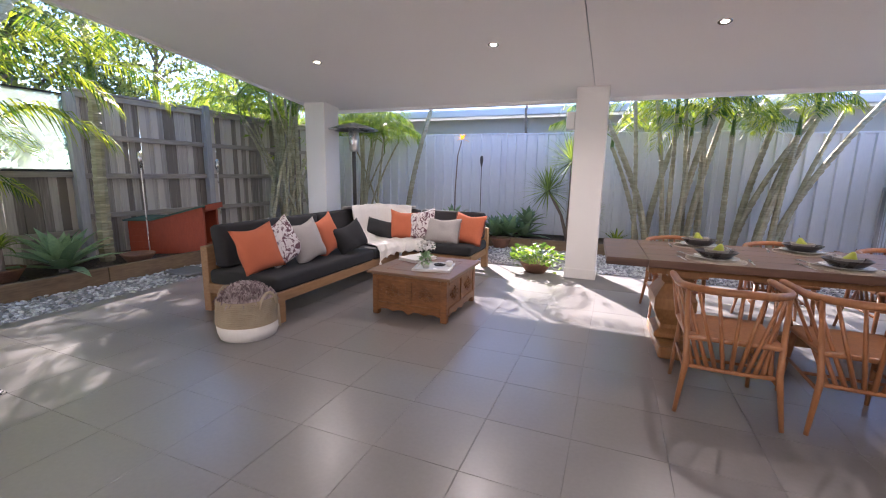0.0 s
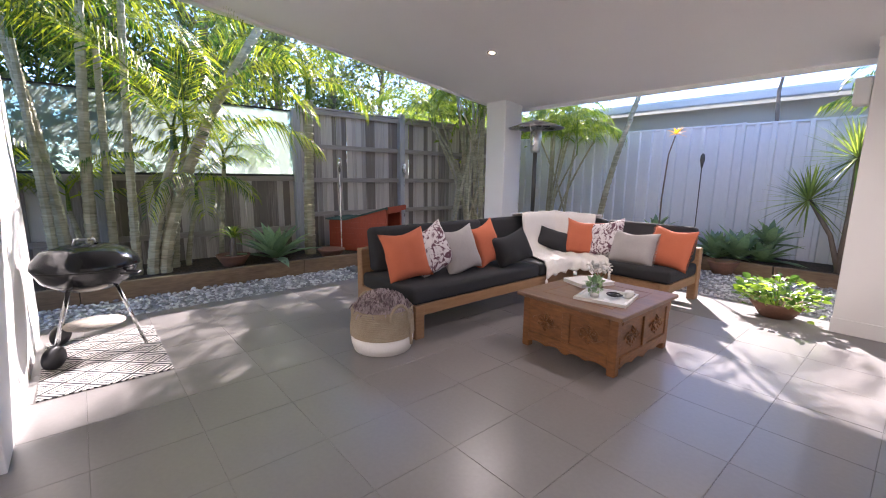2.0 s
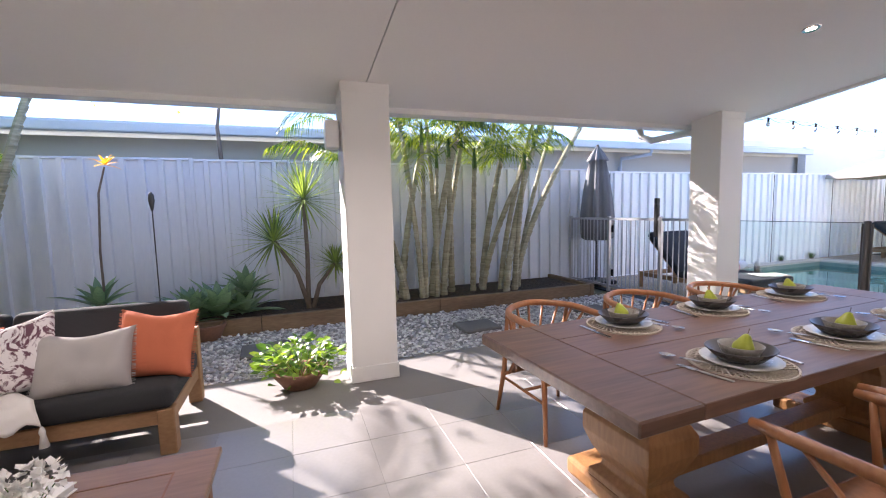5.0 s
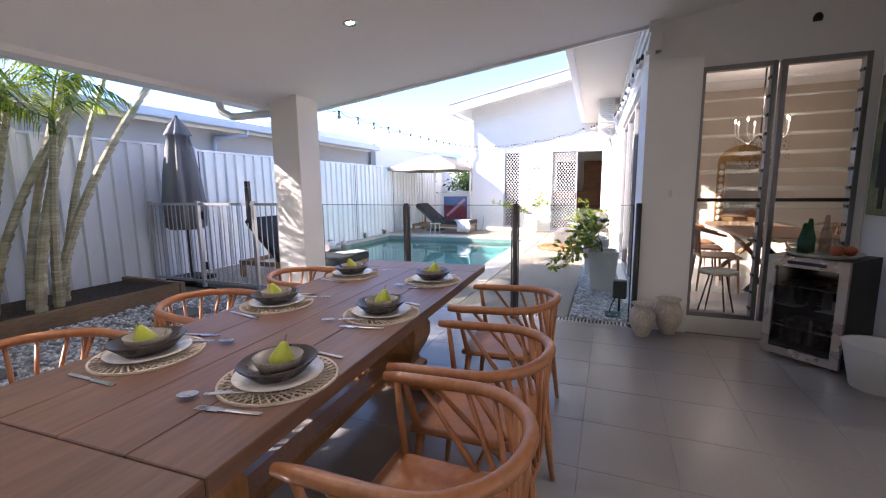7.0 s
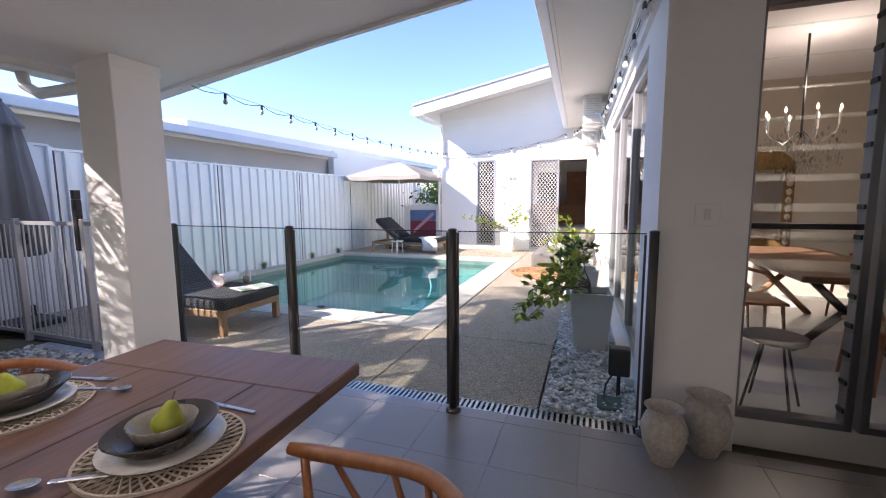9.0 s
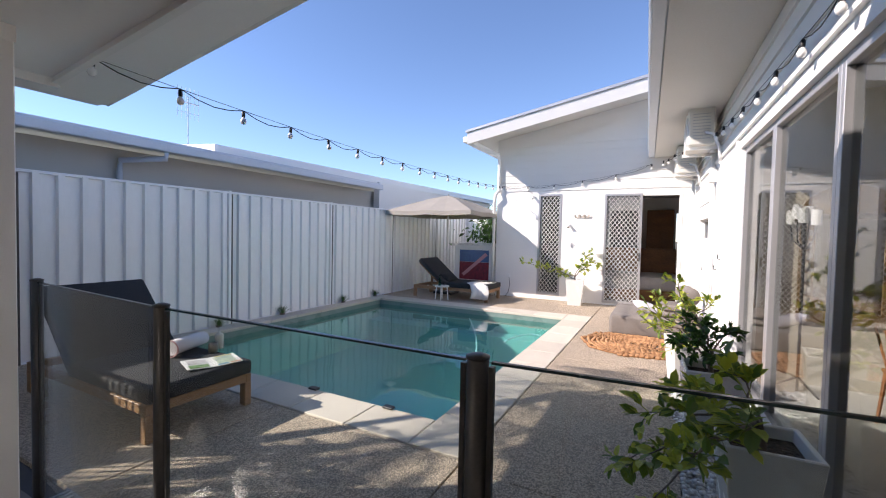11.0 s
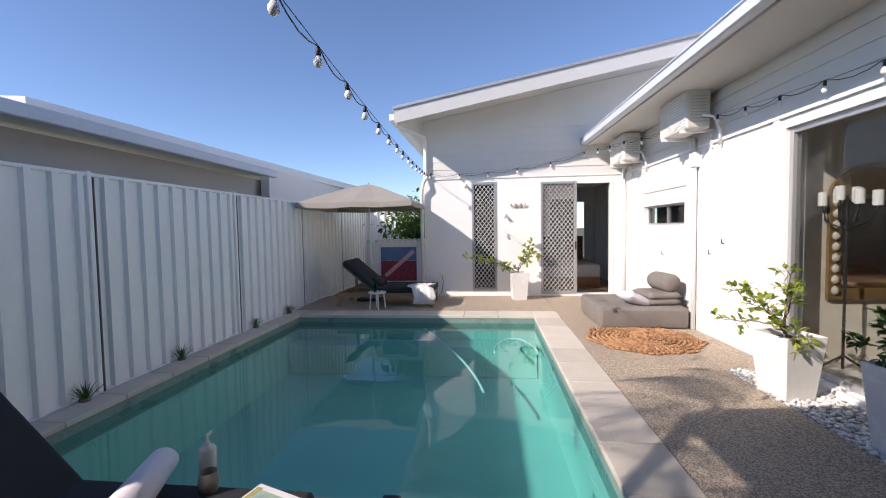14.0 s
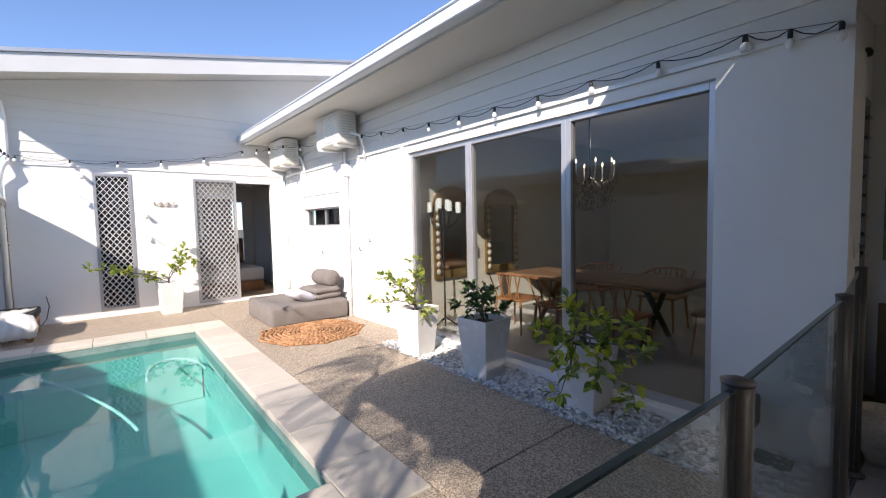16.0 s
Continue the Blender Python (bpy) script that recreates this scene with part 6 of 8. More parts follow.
# glass pool fence
EDGE = M("dark_glass_edge", (0.035, 0.06, 0.06), (0.02, 0.04, 0.04), 0.15, s1=4, s2=60, bump=0.0)
for (x0, y0), (x1, y1) in (((4.44, 2.57), (4.355, 3.72)), ((4.355, 3.72), (4.335, 4.96)), ((4.335, 4.96), (4.40, 6.2))):
    g = thing("glass_fence_panel", "frameless clear glass pool fence panel", "glass panel", group="glass pool fence")
    bm = bmesh.new()
    box(bm, 0, -0.005, 0.04, y1 - y0 - 0.06, 0.005, 1.19)
    along = pose(x0, y0 + 0.03, 0, 0, 0, 90 + math.degrees(math.atan2(x0 - x1, y1 - y0)))
    part("pane", bm, GLASS, g, m=along)
    part("top_edge", bx(0, -0.006, 1.19, y1 - y0 - 0.06, 0.006, 1.196), EDGE, g, "dark green polished glass edge", m=along)
    for ya, xa in ((y0 + 0.035, x0), (y1 - 0.035, x1)):
        part("edge_gasket", bx(xa - 0.007, ya - 0.006, 0.04, xa + 0.007, ya + 0.006, 1.185), DKALU, g)
for x, y in ((4.44, 2.56), (4.355, 3.72), (4.335, 4.96), (4.40, 6.2)):
    p = thing("fence_post", "dark bronze round glass fence post", "post", pose(x, y, 0), "glass fence posts")
    part("tube", tb([(0, 0, 0), (0, 0, 1.2)], 0.026, 16), DKALU, p, smooth=True)
    bm = bmesh.new()
    lathe(bm, [(0.05, 0), (0.05, 0.012), (0.03, 0.025)], 20)
    part("base_cover", bm, DKALU, p, smooth=True)
    bm = bmesh.new()
    lathe(bm, [(0.028, 1.2), (0.028, 1.206), (0.01, 1.212)], 16)
    part("cap", bm, DKALU, p, smooth=True)

# barred pool gate beside the column
gt = thing("pool_gate", "grey barred steel pool gate and fence with a latch", "gate")
for y in (6.52, 7.22, 8.25, 9.25):
    part("post", bx(4.30, y - 0.025, 0, 4.35, y + 0.025, 1.24), ALU, gt, bevel=0.004)
for y0, y1 in ((6.545, 7.195), (7.245, 8.225), (8.275, 9.225)):
    for z in (0.07, 1.18):
        part("rail", bx(4.312, y0, z, 4.338, y1, z + 0.035), ALU, gt)
    n = int((y1 - y0) / 0.085)
    for k in range(1, n):
        part("bar", tb([(4.325, y0 + k * (y1 - y0) / n, 0.1), (4.325, y0 + k * (y1 - y0) / n, 1.185)], 0.008, 6), ALU, gt)
bm = bmesh.new()
rbox(bm, 4.30, 7.27, 0.95, 4.36, 7.33, 1.42, 0.012, 2)
box(bm, 4.305, 7.275, 1.42, 4.355, 7.325, 1.5)
part("latch", bm, BLACK, gt, "tall black magnetic latch")
part("hinge", bx(4.36, 8.19, 0.25, 4.38, 8.24, 0.36), BLACK, gt)
part("hinge", bx(4.36, 8.19, 0.98, 4.38, 8.24, 1.09), BLACK, gt)

# folded umbrella behind the gate
um = thing("folded_umbrella", "closed grey canvas garden umbrella", "umbrella", pose(4.62, 8.90, 0))
bm = bmesh.new()
n = 32
rows = []
for z, r in ((0.80, 0.17), (0.84, 0.22), (1.2, 0.235), (1.6, 0.20), (2.0, 0.15), (2.2, 0.115), (2.21, 0.15), (2.24, 0.14), (2.36, 0.085), (2.47, 0.02)):
    rows.append([bm.verts.new((r * (1 + 0.28 * math.cos(8 * 2 * math.pi * k / n)) * math.cos(2 * math.pi * k / n), r * (1 + 0.28 * math.cos(8 * 2 * math.pi * k / n)) * math.sin(2 * math.pi * k / n), z)) for k in range(n)])
for a, b in zip(rows, rows[1:]):
    for k in range(n):
        bm.faces.new((a[k], a[(k + 1) % n], b[(k + 1) % n], b[k]))
part("canopy", bm, UMBG, um, smooth=True)
part("pole", tb([(0, 0, 0), (0, 0, 2.5)], 0.024, 10), DKALU, um, smooth=True)
bm = bmesh.new()
rbox(bm, -0.25, -0.25, 0, 0.25, 0.25, 0.07, 0.02, 2)
part("base", bm, BLACK, um)

# louvre windows: two frames with glass blades
for nm, y0, y1 in (("window_1", 2.10, 1.53), ("window_2", 1.50, 0.91)):
    w = thing(nm, "louvre window with clear glass blades in a grey frame", "window", kind="structure")
    for a in ((4.60, y1, 0.12, 4.68, y1 + 0.04, 2.42), (4.60, y0 - 0.04, 0.12, 4.68, y0, 2.42), (4.60, y1 + 0.04, 0.12, 4.68, y0 - 0.04, 0.16), (4.60, y1 + 0.04, 2.38, 4.68, y0 - 0.04, 2.42), (4.60, y1 + 0.04, 1.22, 4.68, y0 - 0.04, 1.25)):
        part("window_frame", bx(*a), LOUVF if a[2] != 1.22 else BLACK, w, bevel=0.003)
    for k in range(14):
        z = 0.23 + k * 0.158
        o = part("blade", bx(-0.074, y1 + 0.045, -0.003, 0.074, y0 - 0.045, 0.003), BLADE, w)
        o.matrix_basis = pose(4.64, 0, z, 0, -16, 0)
        o.visible_shadow = False
    for k in range(14):
        part("clip", bx(4.605, y1 + 0.04, 0.22 + k * 0.158, 4.67, y1 + 0.05, 0.245 + k * 0.158), BLACK, w)

# ---- dining room seen through the glass ----
structure("floor_dining", bx(4.74, -2.8, -0.05, 9.0, 2.4, 0.02), M("white_floor_tile", (0.62, 0.60, 0.57), (0.55, 0.53, 0.50), 0.2, s1=2, s2=40, bump=0.02), "pale glossy tiled dining room floor", "floor")
CREAMW = (M("cream_wall", (0.55, 0.50, 0.41), (0.50, 0.45, 0.37), 0.8, s1=2, s2=80, bump=0.05))
for nm, a in (("wall_dining_east", (9.0, -2.8, 0, 9.1, 2.5, 3.2)), ("wall_dining_south", (4.74, -2.9, 0, 9.1, -2.8, 3.2)), ("wall_dining_west", (4.6, -2.8, 0, 4.74, 0.85, 3.2))):
    structure(nm, bx(*a), CREAMW, "cream painted dining room wall", "wall")
structure("ceiling_dining", bx(4.74, -2.8, 3.0, 9.0, 2.4, 3.04), CEIL, "white dining room ceiling", "ceiling")
dtb = thing("slab_table", "timber slab dining table on crossed legs indoors", "table", pose(7.1, 0.8, 0.02))
bm = bmesh.new()
rbox(bm, -1.2, -0.5, 0.69, 1.2, 0.5, 0.75, 0.02, 2)
part("tabletop", bm, CHESTTOP, dtb)
for x in (-0.75, 0.75):
    for s in (-1, 1):
        part("leg", tb([(x, -0.36 * s, 0), (x, 0.3 * s, 0.7)], 0.035, 8), BLACK if x < 0 else TEAK, dtb)
def branch_chair(m):
    c = thing("twig_chair", "timber dining chair with a lattice back indoors", "chair", m, "indoor dining chairs")
    bm = bmesh.new()
    rbox(bm, -0.24, -0.22, 0.43, 0.24, 0.24, 0.46, 0.012, 2)
    part("seat", bm, CHAIRW, c)
    for x, y in ((-0.2, 0.2), (0.2, 0.2), (-0.2, -0.2), (0.2, -0.2)):
        part("leg", tb([(x, y, 0.43), (x * 1.15, y * 1.15, 0)], [0.018, 0.012], 6), CHAIRW, c)
    part("top_rail", tb([(-0.26, 0.05, 0.72), (-0.2, -0.2, 0.78), (0, -0.27, 0.8), (0.2, -0.2, 0.78), (0.26, 0.05, 0.72)], 0.016, 6), CHAIRW, c)
    for k in range(7):
        u = -1 + k / 3
        part("spindle", tb([(0.18 * u, -0.2, 0.45), (0.22 * u + (0.08 if k % 2 else -0.08), -0.24, 0.78)], 0.01, 5), CHAIRW, c)
    return c


bc = branch_chair(pose(6.4, 1.5, 0.02, 0, 0, 180))
for x, y, a in ((7.2, 1.52, 176), (7.9, 1.5, 184), (6.6, 0.05, 0), (7.6, 0.05, 4), (5.65, 0.8, -90)):
    copy_thing(bc, pose(x, y, 0.02, 0, 0, a))
st = thing("bar_stool", "black wire stool with a round seat by the window", "stool", pose(5.05, 1.75, 0.02))
bm = bmesh.new()
lathe(bm, [(0.01, 0.44), (0.17, 0.45), (0.18, 0.48), (0.16, 0.49), (0.01, 0.47)], 24)
part("seat", bm, BROWNG, st, smooth=True)
for a in (0.3, 1.9, 3.4, 5.0):
    part("leg", tb([(0.08 * math.cos(a), 0.08 * math.sin(a), 0.45), (0.19 * math.cos(a), 0.19 * math.sin(a), 0)], 0.009, 6), BLACK, st)
for y in (1.72, 0.66):
    mi = thing("carved_mirror", "tall arched mirror in a carved gilt frame", "mirror", pose(8.996, y, 0.68), "gilt mirrors")
    part("mirror_glass", bx(-0.03, -0.26, 0.12, -0.012, 0.26, 1.05), MIRROR, mi)
    bm = bmesh.new()
    for a in ((-0.045, -0.38, 0.0, -0.004, -0.26, 1.1), (-0.045, 0.26, 0.0, -0.004, 0.38, 1.1), (-0.045, -0.26, 0.0, -0.004, 0.26, 0.12)):
        box(bm, *a)
    fan = [(0.38 * math.cos(k * math.pi / 14), 1.1 + 0.28 * math.sin(k * math.pi / 14)) for k in range(15)]
    f1 = [bm.verts.new((-0.045, u, z)) for u, z in fan]
    f2 = [bm.verts.new((-0.004, u, z)) for u, z in fan]
    bm.faces.new(f1), bm.faces.new(f2[::-1])
    for k in range(14):
        bm.faces.new((f1[k], f1[k + 1], f2[k + 1], f2[k]))
    part("carved_frame", bm, GOLD, mi)
    bm = bmesh.new()
    for k in range(9):
        for s in (-1, 1):
            lathe(bm, [(0.002, -0.05), (0.035, -0.02), (0.035, 0.02), (0.002, 0.05)], 8, (-0.05, s * 0.32, 0.1 + k * 0.115))
    tagged(part("bead", bm, AGED, mi, smooth=True), "carved shell beads", kind="stuff")
ch = thing("chandelier", "crystal chandelier hanging over the indoor table", "chandelier", pose(7.15, 0.93, 1.80) @ Matrix.Diagonal((0.95, 0.95, 1.25, 1)))
part("rod", tb([(0, 0, 0.15), (0, 0, 0.955)], 0.012, 6), BLACK, ch)
for k in range(8):
    a = k * math.pi / 4
    c_, s_ = math.cos(a), math.sin(a)
    part("arm", tb([(0.02 * c_, 0.02 * s_, 0.2), (0.15 * c_, 0.15 * s_, 0.1), (0.3 * c_, 0.3 * s_, 0.18), (0.32 * c_, 0.32 * s_, 0.24)], 0.006, 5), CHROME, ch, smooth=True)
FLAME = glow_mat("lit_candle_bulb", (1.0, 0.85, 0.6), 3.0)
for k in range(8):
    a = k * math.pi / 4
    bm = bmesh.new()
    lathe(bm, [(0.011, 0.24), (0.011, 0.33)], 8, (0.32 * math.cos(a), 0.32 * math.sin(a), 0))
    tube_ = part("candle_tube", bm, CERW, ch)
    bm = bmesh.new()
    lathe(bm, [(0.004, 0.33), (0.013, 0.345), (0.003, 0.375)], 8, (0.32 * math.cos(a), 0.32 * math.sin(a), 0))
    part("flame_bulb", bm, FLAME, tube_, "lit candle bulb")
lp = bpy.data.lights.new("chandelier_lamp", "POINT")
lp.energy, lp.shadow_soft_size, lp.color = 5.5, 0.12, (1.0, 0.88, 0.72)
lo = new("chandelier_lamp", lp)
lo.location = (7.08, 0.85, 2.5)
bm = bmesh.new()
rc = random.Random(4)
for _ in range(220):
    a, r = rc.uniform(0, 6.28), rc.uniform(0.03, 0.36)
    lathe(bm, [(0.001, -0.02), (0.011, 0.0), (0.001, 0.018)], 5, (r * math.cos(a), r * math.sin(a), rc.uniform(-0.08, 0.2) - (0.1 - 0.3 * r)))
tagged(part("crystal_drop", bm, CRYSTAL, ch), "clear crystal drops", kind="stuff")
cb = thing("floor_candelabra", "black iron floor candelabra with white candles", "candelabra", pose(8.72, 2.12, 0.02) @ Matrix.Diagonal((1.1, 1.1, 1.16, 1)))
part("stem", tb([(0, 0, 0), (0, 0, 1.5)], 0.012, 8), BLACK, cb)
bm = bmesh.new()
tube(bm, [(-0.2, -0.1, 0.01), (0, 0, 0.12), (0.2, -0.1, 0.01)], 0.01, 6), tube(bm, [(0, 0.2, 0.01), (0, 0, 0.12)], 0.01, 6)
part("foot", bm, BLACK, cb)
for k in range(7):
    x = -0.3 + 0.1 * k
    part("arm", tb([(0, 0, 1.2), (x * 0.8, 0.05 * (k % 2), 1.28), (x, 0.06 * (k % 2), 1.46 - 0.02 * abs(k - 3))], 0.006, 5), BLACK, cb)
    bm = bmesh.new()
    lathe(bm, [(0.036, 0), (0.036, 0.12), (0.01, 0.125)], 12, (x, 0.06 * (k % 2), 1.46 - 0.02 * abs(k - 3)))
    part("candle", bm, CERW, cb, "white pillar candle")

# ---- pool side ----
# sliding windows in the long facade
sl = thing("window_3", "three tall glass sliding panels in grey aluminium frames", "window", FACE, kind="structure")
for u0, u1 in ((0.68, 1.88), (1.88, 3.16), (3.16, 4.28)):
    for a in ((u0, -0.12, 0.06, u0 + 0.05, -0.04, 2.45), (u1 - 0.05, -0.12, 0.06, u1, -0.04, 2.45), (u0 + 0.05, -0.12, 0.06, u1 - 0.05, -0.04, 0.12), (u0 + 0.05, -0.12, 2.39, u1 - 0.05, -0.04, 2.45)):
        part("window_frame", bx(*a), ALU, sl, bevel=0.003)
    o = part("pane", bx(u0 + 0.05, -0.083, 0.12, u1 - 0.05, -0.077, 2.39), WGLASS, sl)
    o.visible_shadow = False
part("window_sill", bx(0.62, -0.1, 0.0, 4.34, 0.07, 0.058), TRIM, sl, "white sill", bevel=0.004)
sm = thing("window_4", "narrow slot window in the facade", "window", FACE, kind="structure")
for a in ((6.32, -0.14, 1.5, 7.85, -0.08, 1.53), (6.32, -0.14, 1.81, 7.85, -0.08, 1.84), (6.32, -0.14, 1.53, 6.35, -0.08, 1.81), (7.82, -0.14, 1.53, 7.85, -0.08, 1.81), (7.05, -0.14, 1.53, 7.08, -0.08, 1.81)):
    part("window_frame", bx(*a), ALU, sm)
part("pane", bx(6.35, -0.112, 1.53, 7.82, -0.108, 1.81), WGLASS, sm)
# charcoal sheet added behind the slot window in place of a dark room
part("dark_backing", bx(6.3, -0.3, 1.4, 7.9, -0.26, 1.95), CHARC, sm)
hv = thing("wall_vent", "white framed obscured vent window under the eave", "vent", FACE, kind="structure")
part("vent_frame", bx(6.25, 0.0, 2.08, 7.9, 0.02, 2.36), TRIM, hv)
part("pane", bx(6.3, 0.02, 2.12, 7.85, 0.024, 2.32), CERW, hv)
pp = thing("wall_downpipe", "white painted downpipe on the facade", "pipe", FACE, kind="structure")
part("pipe", tb([(5.95, 0.045, 0), (5.95, 0.045, 2.7)], 0.03, 10), TRIM, pp, smooth=True)
part("box_joint", bx(5.88, 0.0, 2.3, 6.02, 0.09, 2.5), TRIM, pp, bevel=0.006)
p2 = thing("wall_downpipe", "white painted downpipe in the corner", "pipe", FACE, kind="structure")
part("pipe", tb([(8.75, 0.05, 0), (8.75, 0.05, 2.75)], 0.035, 10), TRIM, p2, smooth=True)
for u, z in ((5.3, 1.25), (5.6, 1.1), (7.0, 1.0)):
    hk = thing("wall_hook", "small dark hook on the white wall", "hook", FACE @ pose(u, 0.0, z), "wall hooks")
    part("peg", tb([(0, 0, 0), (0, 0.03, 0), (0, 0.035, 0.06)], 0.007, 6), DKALU, hk)

for u, z in ((5.45, 2.70), (7.75, 2.66)):
    ac = thing("air_conditioner", "white outdoor air conditioner unit on wall brackets", "air conditioner", FACE @ pose(u, 0.0, z), "air conditioners")
    bm = bmesh.new()
    rbox(bm, 0, 0.1, 0.04, 0.8, 0.4, 0.54, 0.02, 2)
    part("casing", bm, M("ac_casing", (0.70, 0.68, 0.62), (0.64, 0.62, 0.56), 0.5, s1=3, s2=60, bump=0.03), ac)
    for k in range(12):
        part("grille_bar", bx(0.03, 0.4, 0.08 + k * 0.036, 0.5, 0.408, 0.092 + k * 0.036), TRIM, ac)
    part("fan_ring", tb([(0.27 + 0.2 * math.cos(a * math.pi / 16), 0.41, 0.29 + 0.2 * math.sin(a * math.pi / 16)) for a in range(33)], 0.006, 5), TRIM, ac)
    for k in range(9):
        part("side_slot", bx(-0.004, 0.15, 0.12 + k * 0.04, 0.0, 0.35, 0.13 + k * 0.04), ALU, ac)
    for x in (0.1, 0.65):
        part("bracket", bx(x, 0.0, 0.0, x + 0.04, 0.42, 0.04), TRIM, ac)
        part("bracket_arm", bx(x, 0.0, -0.2, x + 0.04, 0.03, 0.0), TRIM, ac)
    part("hose", tb([(0.0, 0.2, 0.2), (-0.12, 0.12, 0.15), (-0.14, 0.06, -0.05), (-0.1, 0.04, -0.2)], 0.02, 8), TRIM, ac, smooth=True)

# screen doors and window of the east wing
def lattice(bm, w, h, step=0.09, r=0.0052):
    """Diagonal security mesh in the plane y=0."""
    t = math.tan(radians(52))
    for s in (1, -1):
        c = -h / t if s > 0 else 0.0
        while c < (w if s > 0 else w + h / t):
            pts = []
            for z in (0, h):
                pts.append((c + s * z / t, z))
            (xa, za), (xb, zb) = pts
            lo, hi = 0.0, 1.0
            dx = xb - xa
            for bound, sign in ((0, 1), (w, -1)):
                if dx * sign > 0:
                    lo = max(lo, (bound - xa) / dx)
                else:
                    hi = min(hi, (bound - xa) / dx)
            if hi > lo + 0.01:
                box_bar(bm, (xa + dx * lo, za + (zb - za) * lo), (xa + dx * hi, za + (zb - za) * hi), r)
            c += step


def box_bar(bm, a, b, r):
    d = Vector((b[0] - a[0], 0, b[1] - a[1])).normalized()
    n = Vector((-d.z, 0, d.x)) * r
    A, B = Vector((a[0], 0, a[1])), Vector((b[0], 0, b[1]))
    q = [bm.verts.new(p + Vector((0, dy, 0))) for dy in (-0.004, 0.004) for p in (A - n, A + n, B + n, B - n)]
    for f in ((0, 1, 2, 3), (7, 6, 5, 4), (0, 3, 7, 4), (1, 5, 6, 2)):
        bm.faces.new([q[i] for i in f])


for nm, cat, u0, z0, u1, z1, lab in (("window_5", "window", 1.06, 0.1, 1.6, 2.5, "tall narrow window behind a diamond security screen"), ("door_1", "door", 2.55, 0.04, 3.31, 2.47, "closed sliding screen door with diamond mesh")):
    w = thing(nm, lab, cat, EASTM, kind="structure")
    for a in ((u0, -0.1, z0, u0 + 0.045, 0.012, z1), (u1 - 0.045, -0.1, z0, u1, 0.012, z1), (u0 + 0.045, -0.1, z0, u1 - 0.045, 0.012, z0 + 0.06), (u0 + 0.045, -0.1, z1 - 0.05, u1 - 0.045, 0.012, z1)):
        part("frame", bx(*a), ALU, w)
    bm = bmesh.new()
    lattice(bm, u1 - u0 - 0.09, z1 - z0 - 0.11)
    part("diamond_mesh", bm, TRIM, w, "white diamond security mesh", m=pose(u0 + 0.045, -0.02, z0 + 0.06))
    part("pane", bx(u0 + 0.045, -0.066, z0 + 0.06, u1 - 0.045, -0.06, z1 - 0.05), WGLASS, w)
    if cat == "door":
        part("door_handle", bx(u1 - 0.04, 0.012, 1.0, u1 - 0.015, 0.03, 1.18), BLACK, w)
    else:
        # charcoal sheet closes off the view behind the pane
        part("backing_sheet", bx(u0 + 0.05, -0.19, z0, u1 - 0.05, -0.17, z1), CHARC, w)
d2 = thing("door_2", "open half of the sliding bedroom door", "door frame", EASTM, kind="structure")
for a in ((4.0, -0.12, 0.04, 4.06, 0.012, 2.47), (3.32, -0.12, 2.42, 4.0, 0.012, 2.47), (3.32, -0.12, 0.0, 4.0, 0.03, 0.045)):
    part("frame", bx(*a), TRIM, d2)
bd = thing("bed", "bed with a grey blanket in the bedroom", "bed", pose(15.2, 3.6, 0.03))
bm = bmesh.new()
rbox(bm, -0.8, -0.6, 0.25, 1.1, 1.2, 0.55, 0.06, 3)
part("mattress", bm, GREYF, bd, smooth=True)
part("base", bx(-0.78, -0.58, 0.0, 1.08, 1.18, 0.25), CHEST, bd)
part("headboard", bx(1.1, -0.6, 0.0, 1.18, 1.2, 1.2), CHEST, bd)
cu = thing("curtain", "dark timber wardrobe panel in the bedroom", "wardrobe", pose(17.1, 3.66, 0.03))
part("panel", bx(0, -0.6, 0, 0.3, 0.1, 2.3), CHEST, cu, bevel=0.01)
part("panel", bx(0, 0.35, 0, 0.3, 1.1, 2.3), CHARC, cu, bevel=0.01)
wa = thing("butterfly_ornament", "three small metal butterflies on the white wall", "wall ornament", EASTM @ pose(2.07, 0.0, 1.98))
for k in range(3):
    bm = bmesh.new()
    for s in (-1, 1):
        q = [bm.verts.new(p) for p in ((k * 0.11 - 0.11, 0.01, -0.03), (k * 0.11 - 0.11 + s * 0.05, 0.04, 0.05), (k * 0.11 - 0.11 + s * 0.06, 0.035, 0.0), (k * 0.11 - 0.11 + s * 0.035, 0.03, -0.05))]
        bm.faces.new(q)
    o = part("wings", bm, AGED, wa)
    o.modifiers.new("thick", "SOLIDIFY").thickness = 0.004
part("mount", bx(-0.14, 0.0, -0.03, 0.14, 0.012, -0.015), AGED, wa)
for u, z in ((0.93, 2.45), (1.78, 1.78)):
    sp2 = thing("wall_lamp", "small white spotlight on the wall", "lamp", EASTM @ pose(u, 0, z), "wall lamps")
    part("mount", bx(-0.02, 0, -0.02, 0.02, 0.03, 0.02), TRIM, sp2)
    part("head", tb([(0, 0.03, 0), (0, 0.1, -0.05)], [0.02, 0.035], 12), TRIM, sp2, smooth=True)
oc = thing("power_outlet", "white outdoor power outlet low on the wall", "outlet", EASTM @ pose(0.35, 0, 0.5))
part("cover", bx(-0.05, 0, -0.04, 0.05, 0.05, 0.05), TRIM, oc, bevel=0.008)
part("cable", tb([(0.03, 0.04, -0.04), (0.06, 0.06, -0.2), (0.02, 0.05, -0.4), (-0.05, 0.06, -0.5)], 0.006, 5), BLACK, oc)

